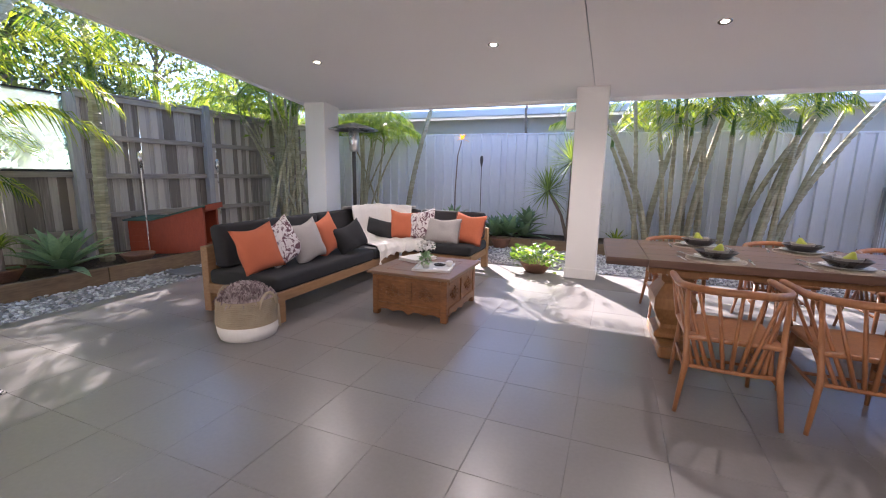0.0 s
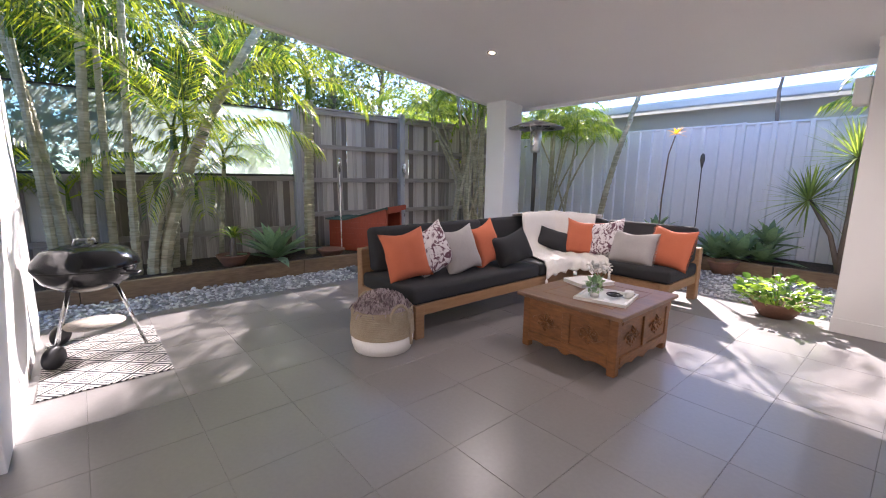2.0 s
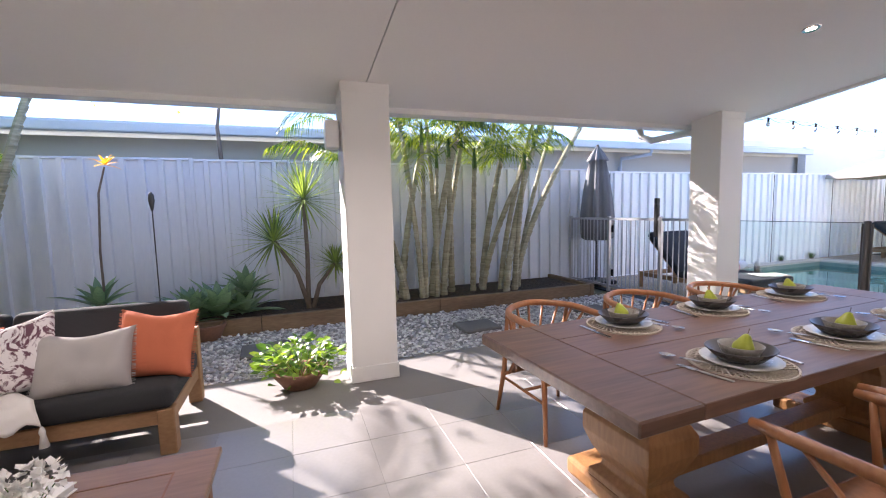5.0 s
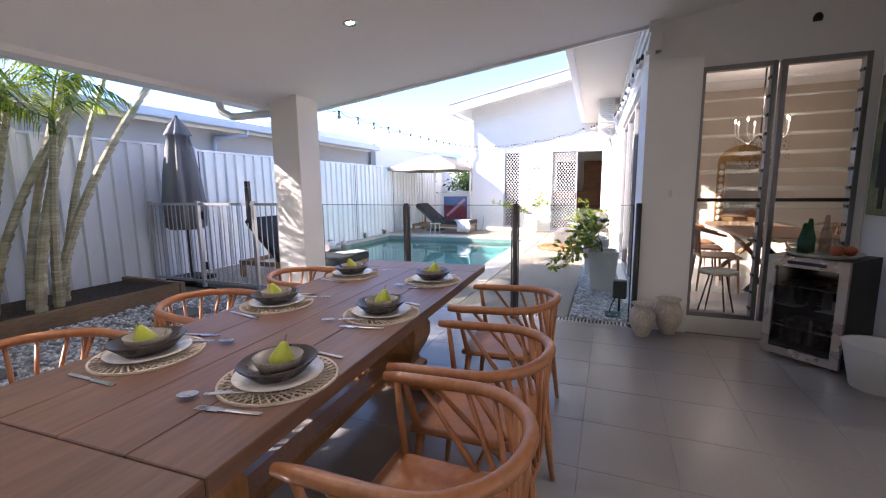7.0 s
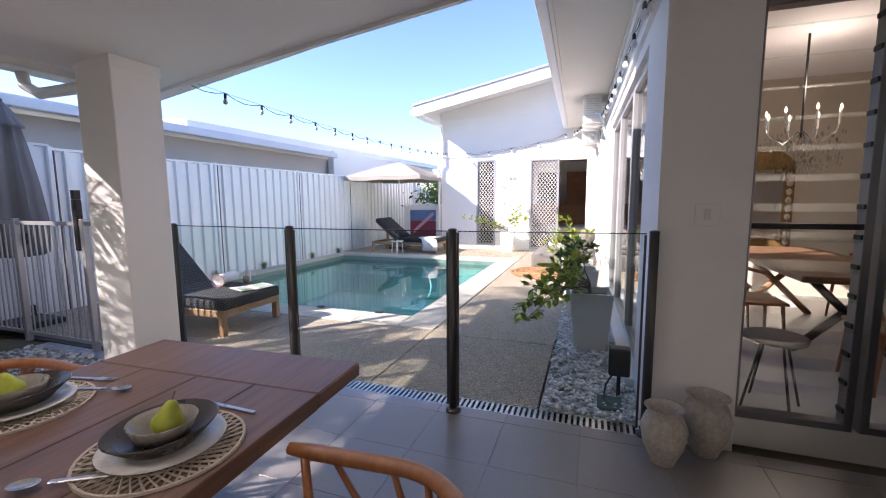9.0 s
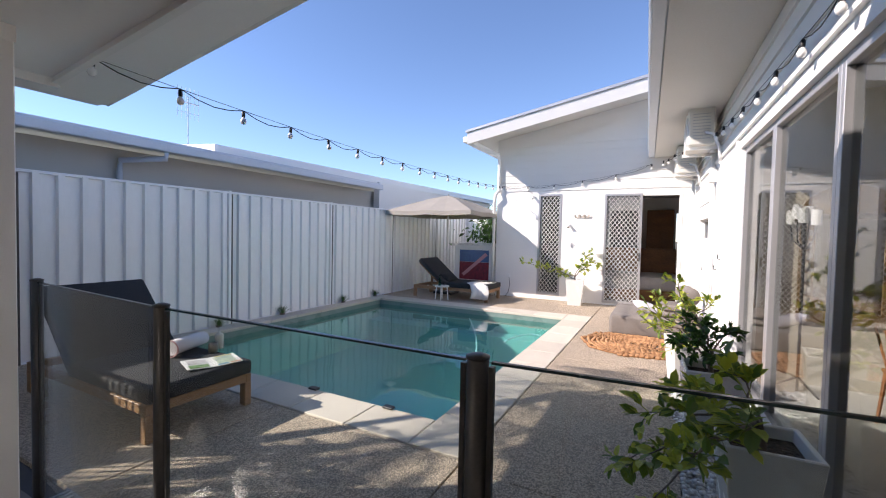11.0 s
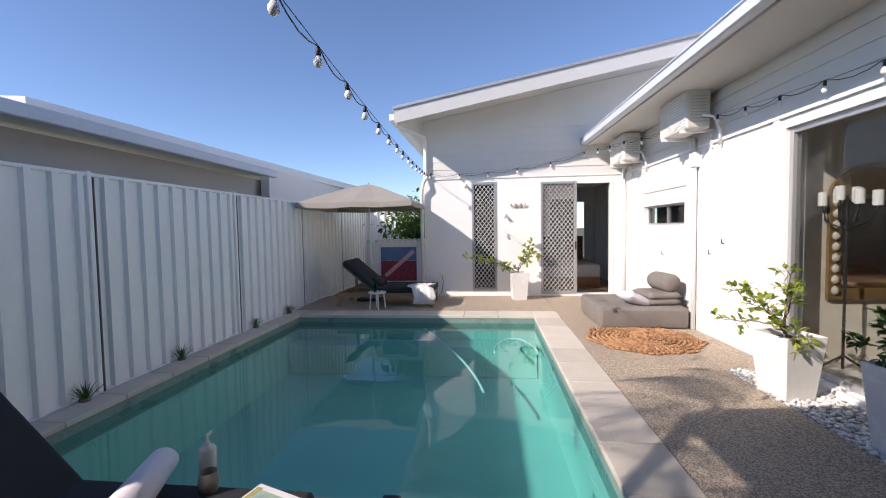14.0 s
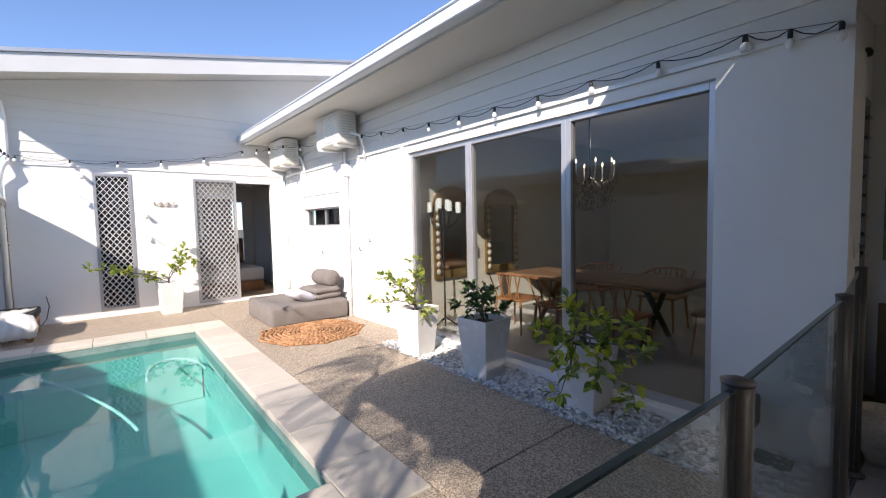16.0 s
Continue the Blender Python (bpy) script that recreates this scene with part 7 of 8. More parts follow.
# coping stones round the pool
cp = thing("pool_coping", "pale sandstone coping slabs round the pool", "coping", kind="structure")
def coping_run(x0, y0, x1, y1, along, step):
    a, b = (x0, x1) if along == "x" else (y0, y1)
    n = max(1, round((b - a) / step))
    for k in range(n):
        s, e = a + (b - a) * k / n + 0.003, a + (b - a) * (k + 1) / n - 0.003
        bm = bmesh.new()
        if along == "x":
            box(bm, s, y0, -0.045, e, y1, 0.004)
        else:
            box(bm, x0, s, -0.045, x1, e, 0.004)
        part("coping_stone", bm, COPING, cp, bevel=0.006)
coping_run(PX0 - 0.4, PY0 - 0.41, PX1 + 0.4, PY0 + 0.02, "x", 0.6)
coping_run(PX0 - 0.4, PY0 + 0.02, PX0 + 0.02, PY1 - 0.02, "y", 0.6)
coping_run(PX1 - 0.02, PY0 + 0.02, PX1 + 0.4, PY1 - 0.02, "y", 0.6)
coping_run(PX0 - 0.4, PY1 - 0.02, PX1 + 0.4, FY - 0.06, "x", 0.6)
hs = thing("pool_hose", "white floating pool cleaner hose", "hose")
bm = bmesh.new()
tube(bm, [(11.2 - 0.14 * i, 6.75 - 1.1 * math.sin(i * 0.075), WATER - 0.08 - 0.012 * i) for i in range(17)], 0.016, 6)
tube(bm, [(10.0 + 0.75 * math.cos(i * 0.2), 5.28 + 0.3 * math.sin(i * 0.2), WATER - 0.12) for i in range(-8, 9)], 0.016, 6)
part("hose_tube", bm, TRIM, hs, smooth=True)
for x, y in ((6.36, 5.35), (6.36, 6.2)):
    sk2 = thing("pool_fitting", "small dark fitting at the pool edge", "fitting", pose(x, y, 0.004), "pool fittings")
    part("cap", bx(-0.03, -0.05, 0, 0.03, 0.05, 0.02), BLACK, sk2, bevel=0.006)


# loungers
def lounger(m, label, base, back=38):
    l = thing("sun_lounger", label, "sun lounger", m, "sun loungers")
    part("side_rail", bx(0, 0, 0.2, 0.05, 1.9, 0.27), base, l, bevel=0.005)
    part("side_rail", bx(0.78, 0, 0.2, 0.83, 1.9, 0.27), base, l, bevel=0.005)
    part("end_rail", bx(0.05, 0, 0.2, 0.78, 0.05, 0.27), base, l, bevel=0.005)
    part("end_rail", bx(0.05, 1.85, 0.2, 0.78, 1.9, 0.27), base, l, bevel=0.005)
    for x in (0.0, 0.77):
        for y in (0.0, 1.83):
            part("leg", bx(x, y, 0, x + 0.06, y + 0.07, 0.2), base, l, bevel=0.005)
    for k in range(9):
        part("slat", bx(0.05, 0.08 + k * 0.115, 0.25, 0.78, 0.15 + k * 0.115, 0.268), base, l)
    bm = bmesh.new()
    rbox(bm, 0.0, -0.02, 0.27, 0.83, 1.14, 0.39, 0.03, 3)
    part("seat_cushion", bm, CHARC, l, smooth=True)
    bm = bmesh.new()
    rbox(bm, 0.0, 0.0, 0.0, 0.83, 0.86, 0.11, 0.03, 3, pose(0, 1.13, 0.285, back, 0, 0))
    part("back_cushion", bm, CHARC, l, smooth=True)
    part("back_frame", bx(0.04, 0.0, -0.03, 0.79, 0.82, -0.004, m=pose(0, 1.13, 0.285, back, 0, 0)), base, l)
    part("back_prop", bx(0.38, 1.6, 0.26, 0.44, 1.64, 0.62), base, l)
    return l


lounger(pose(5.02, 6.42, 0, 0, 0, 0), "timber sun lounger with a charcoal cushion, back raised", SOFAW, 45)
lounger(pose(12.05, 6.72, 0, 0, 0, 0), "low timber sun lounger with charcoal cushion under the umbrella", SOFAW, 40)
bs = thing("bolster_cushion", "charcoal head cushion on the lounger", "cushion", pose(12.42, 7.86, 0.41))
bm = bmesh.new()
cushion(bm, 0.5, 0.3, 0.16, pose(0, 0, 0.06, 30, 0, 0))
part("cover", bm, CHARC, bs, smooth=True)
wt = thing("white_throw", "white cotton throw hanging over the lounger", "throw", pose(12.03, 6.72, 0.0))
bm = bmesh.new()
prof = [(0.55, 0.06, 0.4), (0.4, 0.05, 0.405), (0.2, 0.1, 0.405), (0.02, 0.12, 0.405), (-0.03, 0.1, 0.38), (-0.04, 0.09, 0.22), (-0.05, 0.06, 0.07)]
rows = [[bm.verts.new((x + 0.012 * math.sin(k * 1.7), y + k * 0.035 - 0.06 + 0.02 * i * math.sin(i), z + 0.01 * math.cos(k * 1.9 + i))) for k in range(13)] for i, (x, y, z) in enumerate(prof)]
for a, b in zip(rows, rows[1:]):
    for k in range(12):
        bm.faces.new((a[k], a[k + 1], b[k + 1], b[k]))
o = part("cloth", bm, COTTON, wt, smooth=True)
o.modifiers.new("thick", "SOLIDIFY").thickness = 0.012
stb = thing("side_table", "small round white side table by the lounger", "table", pose(11.86, 7.75, 0.004))
bm = bmesh.new()
lathe(bm, [(0.16, 0.3), (0.17, 0.31), (0.17, 0.325), (0.001, 0.325)], 24)
part("tabletop", bm, TRIM, stb)
for a in (0.4, 2.0, 3.5, 5.1):
    part("leg", tb([(0.12 * math.cos(a), 0.12 * math.sin(a), 0.305), (0.15 * math.cos(a), 0.15 * math.sin(a), 0)], 0.012, 6), TRIM, stb)
for x, y, h, m_ in ((-0.05, 0.03, 0.26, GREENGL), (0.06, -0.03, 0.16, CRYSTAL)):
    b = thing("bottle", "bottle standing on the small side table", "bottle", pose(11.86 + x, 7.75 + y, 0.33), "bottles on the side table")
    bm = bmesh.new()
    lathe(bm, [(0.032, 0), (0.034, h * 0.55), (0.013, h * 0.75), (0.013, h)], 14)
    part("glass_body", bm, m_, b, smooth=True)

# towel, candle, pump bottle and magazine on the near lounger
TOWEL = M("towel_terry", (0.86, 0.83, 0.86), (0.78, 0.73, 0.77), 0.95, s1=9, s2=220, bump=0.8, dist=0.004)
tw = thing("rolled_towel", "rolled white towel with a pink edge on the lounger", "towel", pose(5.70, 7.06, 0.466, 0, 0, 17))
bm = bmesh.new()
pts = [((0.07 - 0.0011 * i) * math.cos(i * 0.42), (0.07 - 0.0011 * i) * math.sin(i * 0.42)) for i in range(48)]
ra = [bm.verts.new((-0.2, a * 1.1 + 0.01 * math.sin(3 * b / 0.07), b)) for a, b in pts]
rb = [bm.verts.new((0.2, a * 0.95 + 0.015, b * 0.9)) for a, b in pts]
for i in range(47):
    bm.faces.new((ra[i], ra[i + 1], rb[i + 1], rb[i]))
o = part("towel_roll", bm, TOWEL, tw, smooth=True)
o.modifiers.new("thick", "SOLIDIFY").thickness = 0.013
bm = bmesh.new()
tube(bm, [(-0.2, 0.078 * math.cos(a * 0.3), 0.07 * math.sin(a * 0.3)) for a in range(21)], 0.006, 5)
part("edge", bm, M("pale_pink_cotton", (0.62, 0.36, 0.36), (0.5, 0.27, 0.28), 0.9), tw, "pink border")
pb = thing("pump_bottle", "white ceramic pump bottle on the lounger", "bottle", pose(5.91, 6.94, 0.391))
bm = bmesh.new()
lathe(bm, [(0.036, 0), (0.037, 0.12), (0.03, 0.135), (0.012, 0.14), (0.012, 0.155)], 20)
part("body", bm, CERW, pb, smooth=True)
part("pump", tb([(0, 0, 0.15), (0, 0, 0.185), (0.03, 0, 0.188)], 0.007, 6), CERW, pb)
cg = thing("candle_jar", "glass candle jar on the lounger", "candle", pose(5.8, 6.86, 0.391))
bm = bmesh.new()
lathe(bm, [(0.036, 0), (0.042, 0.04), (0.036, 0.085), (0.033, 0.085), (0.038, 0.04), (0.032, 0.006)], 20)
part("jar", bm, CERG, cg, smooth=True)
mg = thing("magazine", "open glossy magazine on the lounger", "magazine", pose(5.6, 6.58, 0.391, 0, 0, -20))
for s, a in ((-1, 3), (1, -3)):
    part("page", bx(0 if s > 0 else -0.2, -0.14, 0.0, 0.2 if s > 0 else 0, 0.14, 0.006, m=pose(0, 0, 0.003, 0, a, 0)), PAPER, mg)
part("printed_photo", bx(0.03, -0.1, 0.0065, 0.17, 0.1, 0.0075, m=pose(0, 0, 0.003, 0, -3, 0)), M("printed_photo", (0.5, 0.55, 0.35), (0.15, 0.25, 0.3), 0.3, s1=14, s2=40, bump=0), mg)
for x0, y0, x1, y1, col in ((0.02, -0.13, 0.1, -0.105, (0.1, 0.3, 0.45)), (0.11, -0.13, 0.19, -0.105, (0.6, 0.25, 0.1)), (-0.18, -0.13, -0.04, -0.04, (0.2, 0.35, 0.12)), (0.05, 0.105, 0.18, 0.13, (0.55, 0.5, 0.15))):
    part("printed_block", bx(x0, y0, 0.0065, x1, y1, 0.0078, m=pose(0, 0, 0.003, 0, -3 if x0 > 0 else 3, 0)), M("printed_ink", col, tuple(0.5 * v for v in col), 0.3, s1=30, s2=90, bump=0), mg)
part("printed_photo", bx(-0.17, -0.02, 0.0065, -0.03, 0.1, 0.0075, m=pose(0, 0, 0.003, 0, 3, 0)), M("printed_text", (0.6, 0.58, 0.56), (0.3, 0.29, 0.28), 0.3, s1=40, s2=90, bump=0), mg)

# open umbrella
u2 = thing("garden_umbrella", "open taupe canvas garden umbrella over the lounger", "umbrella", pose(12.92, 8.17, 0))
bm = bmesh.new()
n = 8
def square(r, a, z):
    """A point of a square ring whose half side is r."""
    c, d = math.cos(a), math.sin(a)
    f = r / max(abs(c), abs(d))
    return Vector((f * c, f * d, z))


for k in range(n):
    a0, a1 = 2 * math.pi * k / n, 2 * math.pi * (k + 1) / n
    prev = None
    for r, z in ((0.02, 2.47), (0.35, 2.37), (0.75, 2.2), (1.12, 2.04), (1.13, 1.94)):
        am = (a0 + a1) / 2
        ring = [square(r, a0, z), square(r * 0.99, am, z - 0.02 * r), square(r, a1, z)]
        ring = [bm.verts.new(v) for v in ring]
        if prev:
            for i in range(2):
                bm.faces.new((prev[i], prev[i + 1], ring[i + 1], ring[i]))
        prev = ring
o = part("canopy", bm, UMB, u2)
o.modifiers.new("thick", "SOLIDIFY").thickness = 0.004
part("pole", tb([(0, 0, 0), (0, 0, 2.42)], 0.022, 10), TRIM, u2, smooth=True)
bm = bmesh.new()
lathe(bm, [(0.012, 2.41), (0.03, 2.44), (0.012, 2.5)], 12)
part("finial", bm, UMB, u2)
for k in range(n):
    a = 2 * math.pi * k / n
    part("rib", tb([(0.03 * math.cos(a), 0.03 * math.sin(a), 2.445), square(1.11, a, 2.02)], 0.008, 5), TRIM, u2)
bm = bmesh.new()
rbox(bm, -0.25, -0.25, 0, 0.25, 0.25, 0.06, 0.02, 2)
part("base", bm, BLACK, u2)

# bin store with a printed panel
bn = thing("storage_box", "low storage box with a printed landscape panel and ribbed lid", "storage box", pose(13.5, 7.12, 0) @ Matrix.Diagonal((1, 1.08, 1.1, 1)))
part("body", bx(0.02, 0, 0, 0.7, 1.05, 1.08), FENCEW, bn)
part("printed_sky", bx(0.0, 0.14, 0.72, 0.018, 0.9, 1.0), M("printed_sky", (0.12, 0.22, 0.42), (0.08, 0.14, 0.3), 0.5, s1=3, s2=20, bump=0), bn)
part("printed_rock", bx(0.0, 0.14, 0.3, 0.018, 0.9, 0.716), M("printed_rock", (0.42, 0.05, 0.07), (0.05, 0.02, 0.03), 0.5, s1=16, s2=40, bump=0), bn)
part("printed_stripe", bx(-0.006, -0.04, -0.4, -0.002, 0.04, 0.4, m=pose(0, 0.5, 0.66, 50, 0, 0)), M("printed_stripe", (0.7, 0.4, 0.42), (0.6, 0.3, 0.33), 0.5), bn)
for k in range(9):
    part("lid_rib", tb([(-0.08, 0.03 + k * 0.125, 1.115), (0.75, 0.03 + k * 0.125, 1.135)], 0.032, 8), FENCEW, bn)
part("lid", bx(-0.08, -0.03, 1.08, 0.75, 1.08, 1.1), FENCEW, bn)
steel_panel(7.06, FY, 2.08, y=16.6, material=FENCEW, along="y")

# daybed and round rug
db = thing("daybed", "low grey-brown tufted floor daybed", "daybed", pose(10.42, 2.80, 0))
bm = bmesh.new()
rbox(bm, 0, 0, 0, 1.3, 1.24, 0.31, 0.05, 3)
part("mattress", bm, BROWNG, db, smooth=True)
part("piping", tb([(0.02, 0.02, 0.275), (1.28, 0.02, 0.275), (1.28, 1.22, 0.275), (0.02, 1.22, 0.275), (0.02, 0.02, 0.275)], 0.012, 6), BROWNG, db, smooth=True)
for i in range(3):
    for j in range(2):
        bm = bmesh.new()
        lathe(bm, [(0.001, 0.312), (0.022, 0.311), (0.03, 0.306)], 10, (0.25 + 0.4 * i, 0.34 + 0.56 * j, 0))
        part("tuft", bm, BROWNG, db)
fp = thing("folded_pad", "folded grey-brown seat pad on the daybed", "cushion", pose(10.85, 3.1, 0.31, 0, 0, 5))
for k in range(2):
    bm = bmesh.new()
    cushion(bm, 0.62, 0.5, 0.11, pose(0, 0, 0.05 + 0.09 * k), flat=0.6)
    part("pad", bm, BROWNG, fp, smooth=True)
bo = thing("bolster_cushion", "round grey-brown bolster on the folded pad", "cushion", pose(10.9, 2.98, 0.49, 0, 0, 8))
bm = bmesh.new()
lathe(bm, [(0.02, -0.27), (0.12, -0.26), (0.14, -0.2), (0.14, 0.2), (0.12, 0.26), (0.02, 0.27)], 24)
bmesh.ops.transform(bm, matrix=pose(0, 0, 0.14, 0, 90, 0), verts=bm.verts)
part("cover", bm, BROWNG, bo, smooth=True)
lc = thing("scatter_cushion", "pale lilac cushion lying on the daybed", "cushion", pose(10.7, 3.5, 0.31, 0, 0, 20))
bm = bmesh.new()
cushion(bm, 0.44, 0.42, 0.16, pose(0, 0, 0.1, 22, 0, 0))
part("cover", bm, M("lilac_cotton", (0.66, 0.65, 0.70), (0.56, 0.55, 0.61), 0.9, s1=5, s2=180, bump=0.3, dist=0.001, kind="weave"), lc, smooth=True)
JUTE = M("orange_jute", (0.50, 0.27, 0.13), (0.30, 0.15, 0.07), 0.9, s1=9, s2=60, bump=0.8, dist=0.008, irand=0.5)
rg = thing("round_rug", "round openwork orange jute rug on the paving", "rug", pose(9.88, 3.64, 0.0) @ Matrix.Diagonal((0.94, 0.94, 1, 1)))
bm = bmesh.new()
rgr = random.Random(17)
for k in range(11):
    r = 0.07 + 0.062 * k
    m_ = max(16, int(40 * r / 0.4))
    for i in range(m_):
        a0 = 2 * math.pi * i / m_ + 0.3 * k
        r = 0.07 + 0.062 * k + rgr.uniform(-0.012, 0.012) + (0.05 * max(0, math.sin(a0 * 9)) if k == 10 else 0)
        tube(bm, [(r * math.cos(a0), r * math.sin(a0), 0.006), ((r + 0.03) * math.cos(a0 + 0.6 / m_ * math.pi), (r + 0.03) * math.sin(a0 + 0.6 / m_ * math.pi), 0.013), ((r + 0.002) * math.cos(a0 + 2.2 * math.pi / m_), (r + 0.002) * math.sin(a0 + 2.2 * math.pi / m_), 0.006)], 0.017, 5)
part("braid", bm, JUTE, rg, smooth=True)


# string lights with bulbs
def string_light(anchors, sag, spacing, seed):
    s = thing("string_lights", "black cable string with white opal bulbs", "string lights")
    rr = random.Random(seed)
    cable, wire = bmesh.new(), bmesh.new()
    for A, B in zip(anchors, anchors[1:]):
        A, B = Vector(A), Vector(B)
        n = max(2, int((B - A).length / spacing))
        pts = []
        for i in range(n * 4 + 1):
            t = i / (n * 4)
            p = A.lerp(B, t)
            p.z -= sag * (B - A).length * 4 * t * (1 - t)
            pts.append(p)
        if sag > 0.004:
            tube(wire, pts, 0.0025, 4)
        scal = [p - Vector((0, 0, 0.05 * abs(math.sin(math.pi * i / 4)))) for i, p in enumerate(pts)]
        tube(cable, scal, 0.004, 5)
        for i in range(0, n * 4 + 1, 4):
            p = pts[i] - Vector((0, 0, 0.0))
            tilt = pose(p.x, p.y, p.z, rr.uniform(-6, 6), rr.uniform(-6, 6), 0)
            b1, b2 = bmesh.new(), bmesh.new()
            lathe(b1, [(0.009, -0.005), (0.014, -0.015), (0.014, -0.05), (0.011, -0.054)], 10)
            sock = part("socket", b1, BLACK, s, m=tilt, smooth=True)
            lathe(b2, [(0.011, -0.054), (0.023, -0.075), (0.025, -0.09), (0.017, -0.108), (0.002, -0.114)], 14)
            part("bulb", b2, BULBG, sock, "white opal bulb", smooth=True)
    part("cable", cable, BLACK, s)
    if len(wire.verts):
        part("support_wire", wire, DKALU, s)
    else:
        wire.free()


string_light([(4.74, 6.43, 2.5), (13.36, 6.98, 2.72)], 0.012, 0.52, 1)
string_light([(13.38, 6.9, 2.72), (13.38, 5.0, 2.78), (13.4, 3.6, 3.08)], 0.03, 0.5, 2)
fa = [(FACE @ Vector(p))[:] for p in ((8.7, 0.6, 3.1), (7.6, 0.45, 3.02), (5.3, 0.1, 2.86), (0.5, 0.06, 2.66), (0.05, 0.05, 2.58))]
string_light(fa, 0.015, 0.5, 3)


# tall white planters
def planter(x, y, rot, h=0.58, label="tall tapered white planter"):
    p = thing("planter_pot", label, "planter", pose(x, y, -0.004, 0, 0, rot), "white planters by the windows")
    bm = bmesh.new()
    a, b = 0.14, 0.19
    lo = [bm.verts.new((sx * a, sy * a, 0)) for sx, sy in ((-1, -1), (1, -1), (1, 1), (-1, 1))]
    hi = [bm.verts.new((sx * b, sy * b, h)) for sx, sy in ((-1, -1), (1, -1), (1, 1), (-1, 1))]
    ih = [bm.verts.new((sx * (b - 0.025), sy * (b - 0.025), h)) for sx, sy in ((-1, -1), (1, -1), (1, 1), (-1, 1))]
    il = [bm.verts.new((sx * (b - 0.035), sy * (b - 0.035), h - 0.07)) for sx, sy in ((-1, -1), (1, -1), (1, 1), (-1, 1))]
    bm.faces.new(lo[::-1])
    for r0, r1 in ((lo, hi), (hi, ih), (ih, il)):
        for k in range(4):
            bm.faces.new((r0[k], r0[(k + 1) % 4], r1[(k + 1) % 4], r1[k]))
    part("vessel", bm, CERW, p, bevel=0.006)
    part("soil", bx(-0.158, -0.158, h - 0.1, 0.158, 0.158, h - 0.06), SOIL, p)
    return p


POTS = [(8.06, 3.08, 12, 0.55), (7.02, 3.0, 4, 0.58), (5.97, 2.88, 3, 0.54), (13.0, 5.02, 5, 0.57)]
for x, y, r, h in POTS:
    planter(x, y, r, h)
eb = thing("pump_controller", "small black electrical box on the pebbles", "electrical box", pose(4.92, 2.68, 0))
bm = bmesh.new()
rbox(bm, -0.05, -0.07, 0.16, 0.05, 0.07, 0.36, 0.015, 2)
part("body", bm, BLACK, eb)
part("post", bx(-0.012, -0.012, 0, 0.012, 0.012, 0.17), BLACK, eb)
part("cable", tb([(0.0, 0.04, 0.16), (0.06, 0.08, 0.05), (-0.1, 0.1, 0.012), (-0.2, 0.05, 0.012)], 0.007, 5), BLACK, eb)
vb = thing("valve_cover", "green plastic valve cover set in the paving", "valve cover", pose(4.78, 2.74, -0.004))
part("lid", bx(-0.1, -0.08, 0, 0.1, 0.08, 0.02), KGREEN, vb, bevel=0.006)

# television aerial on the neighbour's roof
tv = thing("tv_aerial", "metal television aerial on the neighbour's roof", "aerial", pose(8.9, 12.4, 3.02) @ Matrix.Diagonal((0.8, 0.8, 0.85, 1)))
part("mast", tb([(0, 0, 0), (0, 0, 1.5)], 0.018, 6), STEEL, tv)
part("boom", tb([(-0.3, 0, 1.35), (0.3, 0, 1.35)], 0.012, 5), STEEL, tv)
for k in range(6):
    x = -0.28 + k * 0.112
    part("element", tb([(x, 0, 0.95), (x, 0, 1.72)], 0.007, 4), STEEL, tv)
for z in (1.1, 1.5):
    part("boom", tb([(-0.3, 0, z), (0.3, 0, z)], 0.008, 4), STEEL, tv)

# ---- plants ----
def frond(bm, base, az, el, length, rng, n=26, droop=0.9, leaf_len=0.34, width=0.03):
    """A feather palm frond: an arching rib with two ranks of narrow leaflets."""
    d = Vector((math.cos(az) * math.cos(el), math.sin(az) * math.cos(el), math.sin(el)))
    flat = Vector((math.cos(az), math.sin(az), 0))
    side = Vector((-math.sin(az), math.cos(az), 0))
    p, pts = Vector(base), []
    e = el
    for i in range(n + 1):
        pts.append(p.copy())
        t = i / n
        e = el - droop * t ** 1.4
        p += (flat * math.cos(e) + Vector((0, 0, math.sin(e)))) * length / n
    tube(bm, pts[::3], [0.012 * (1 - 0.8 * i / len(pts[::3])) for i in range(len(pts[::3]))], 4, False)
    for i in range(4, n + 1):
        t = i / n
        L_ = leaf_len * (0.35 + math.sin(math.pi * (0.12 + 0.85 * t)) * 0.8)
        tan = (pts[i] - pts[i - 1]).normalized()
        for s in (-1, 1):
            v = (side * s * 0.85 + tan * (0.55 + 0.3 * t) + Vector((0, 0, rng.uniform(0.0, 0.25)))).normalized()
            a = pts[i]
            m = a + v * L_ * 0.55
            tip = a + v * L_ + Vector((0, 0, -L_ * rng.uniform(0.35, 0.75)))
            w = tan * width * 0.5
            q = [bm.verts.new(a), bm.verts.new(m - w), bm.verts.new(tip), bm.verts.new(m + w)]
            bm.faces.new(q)


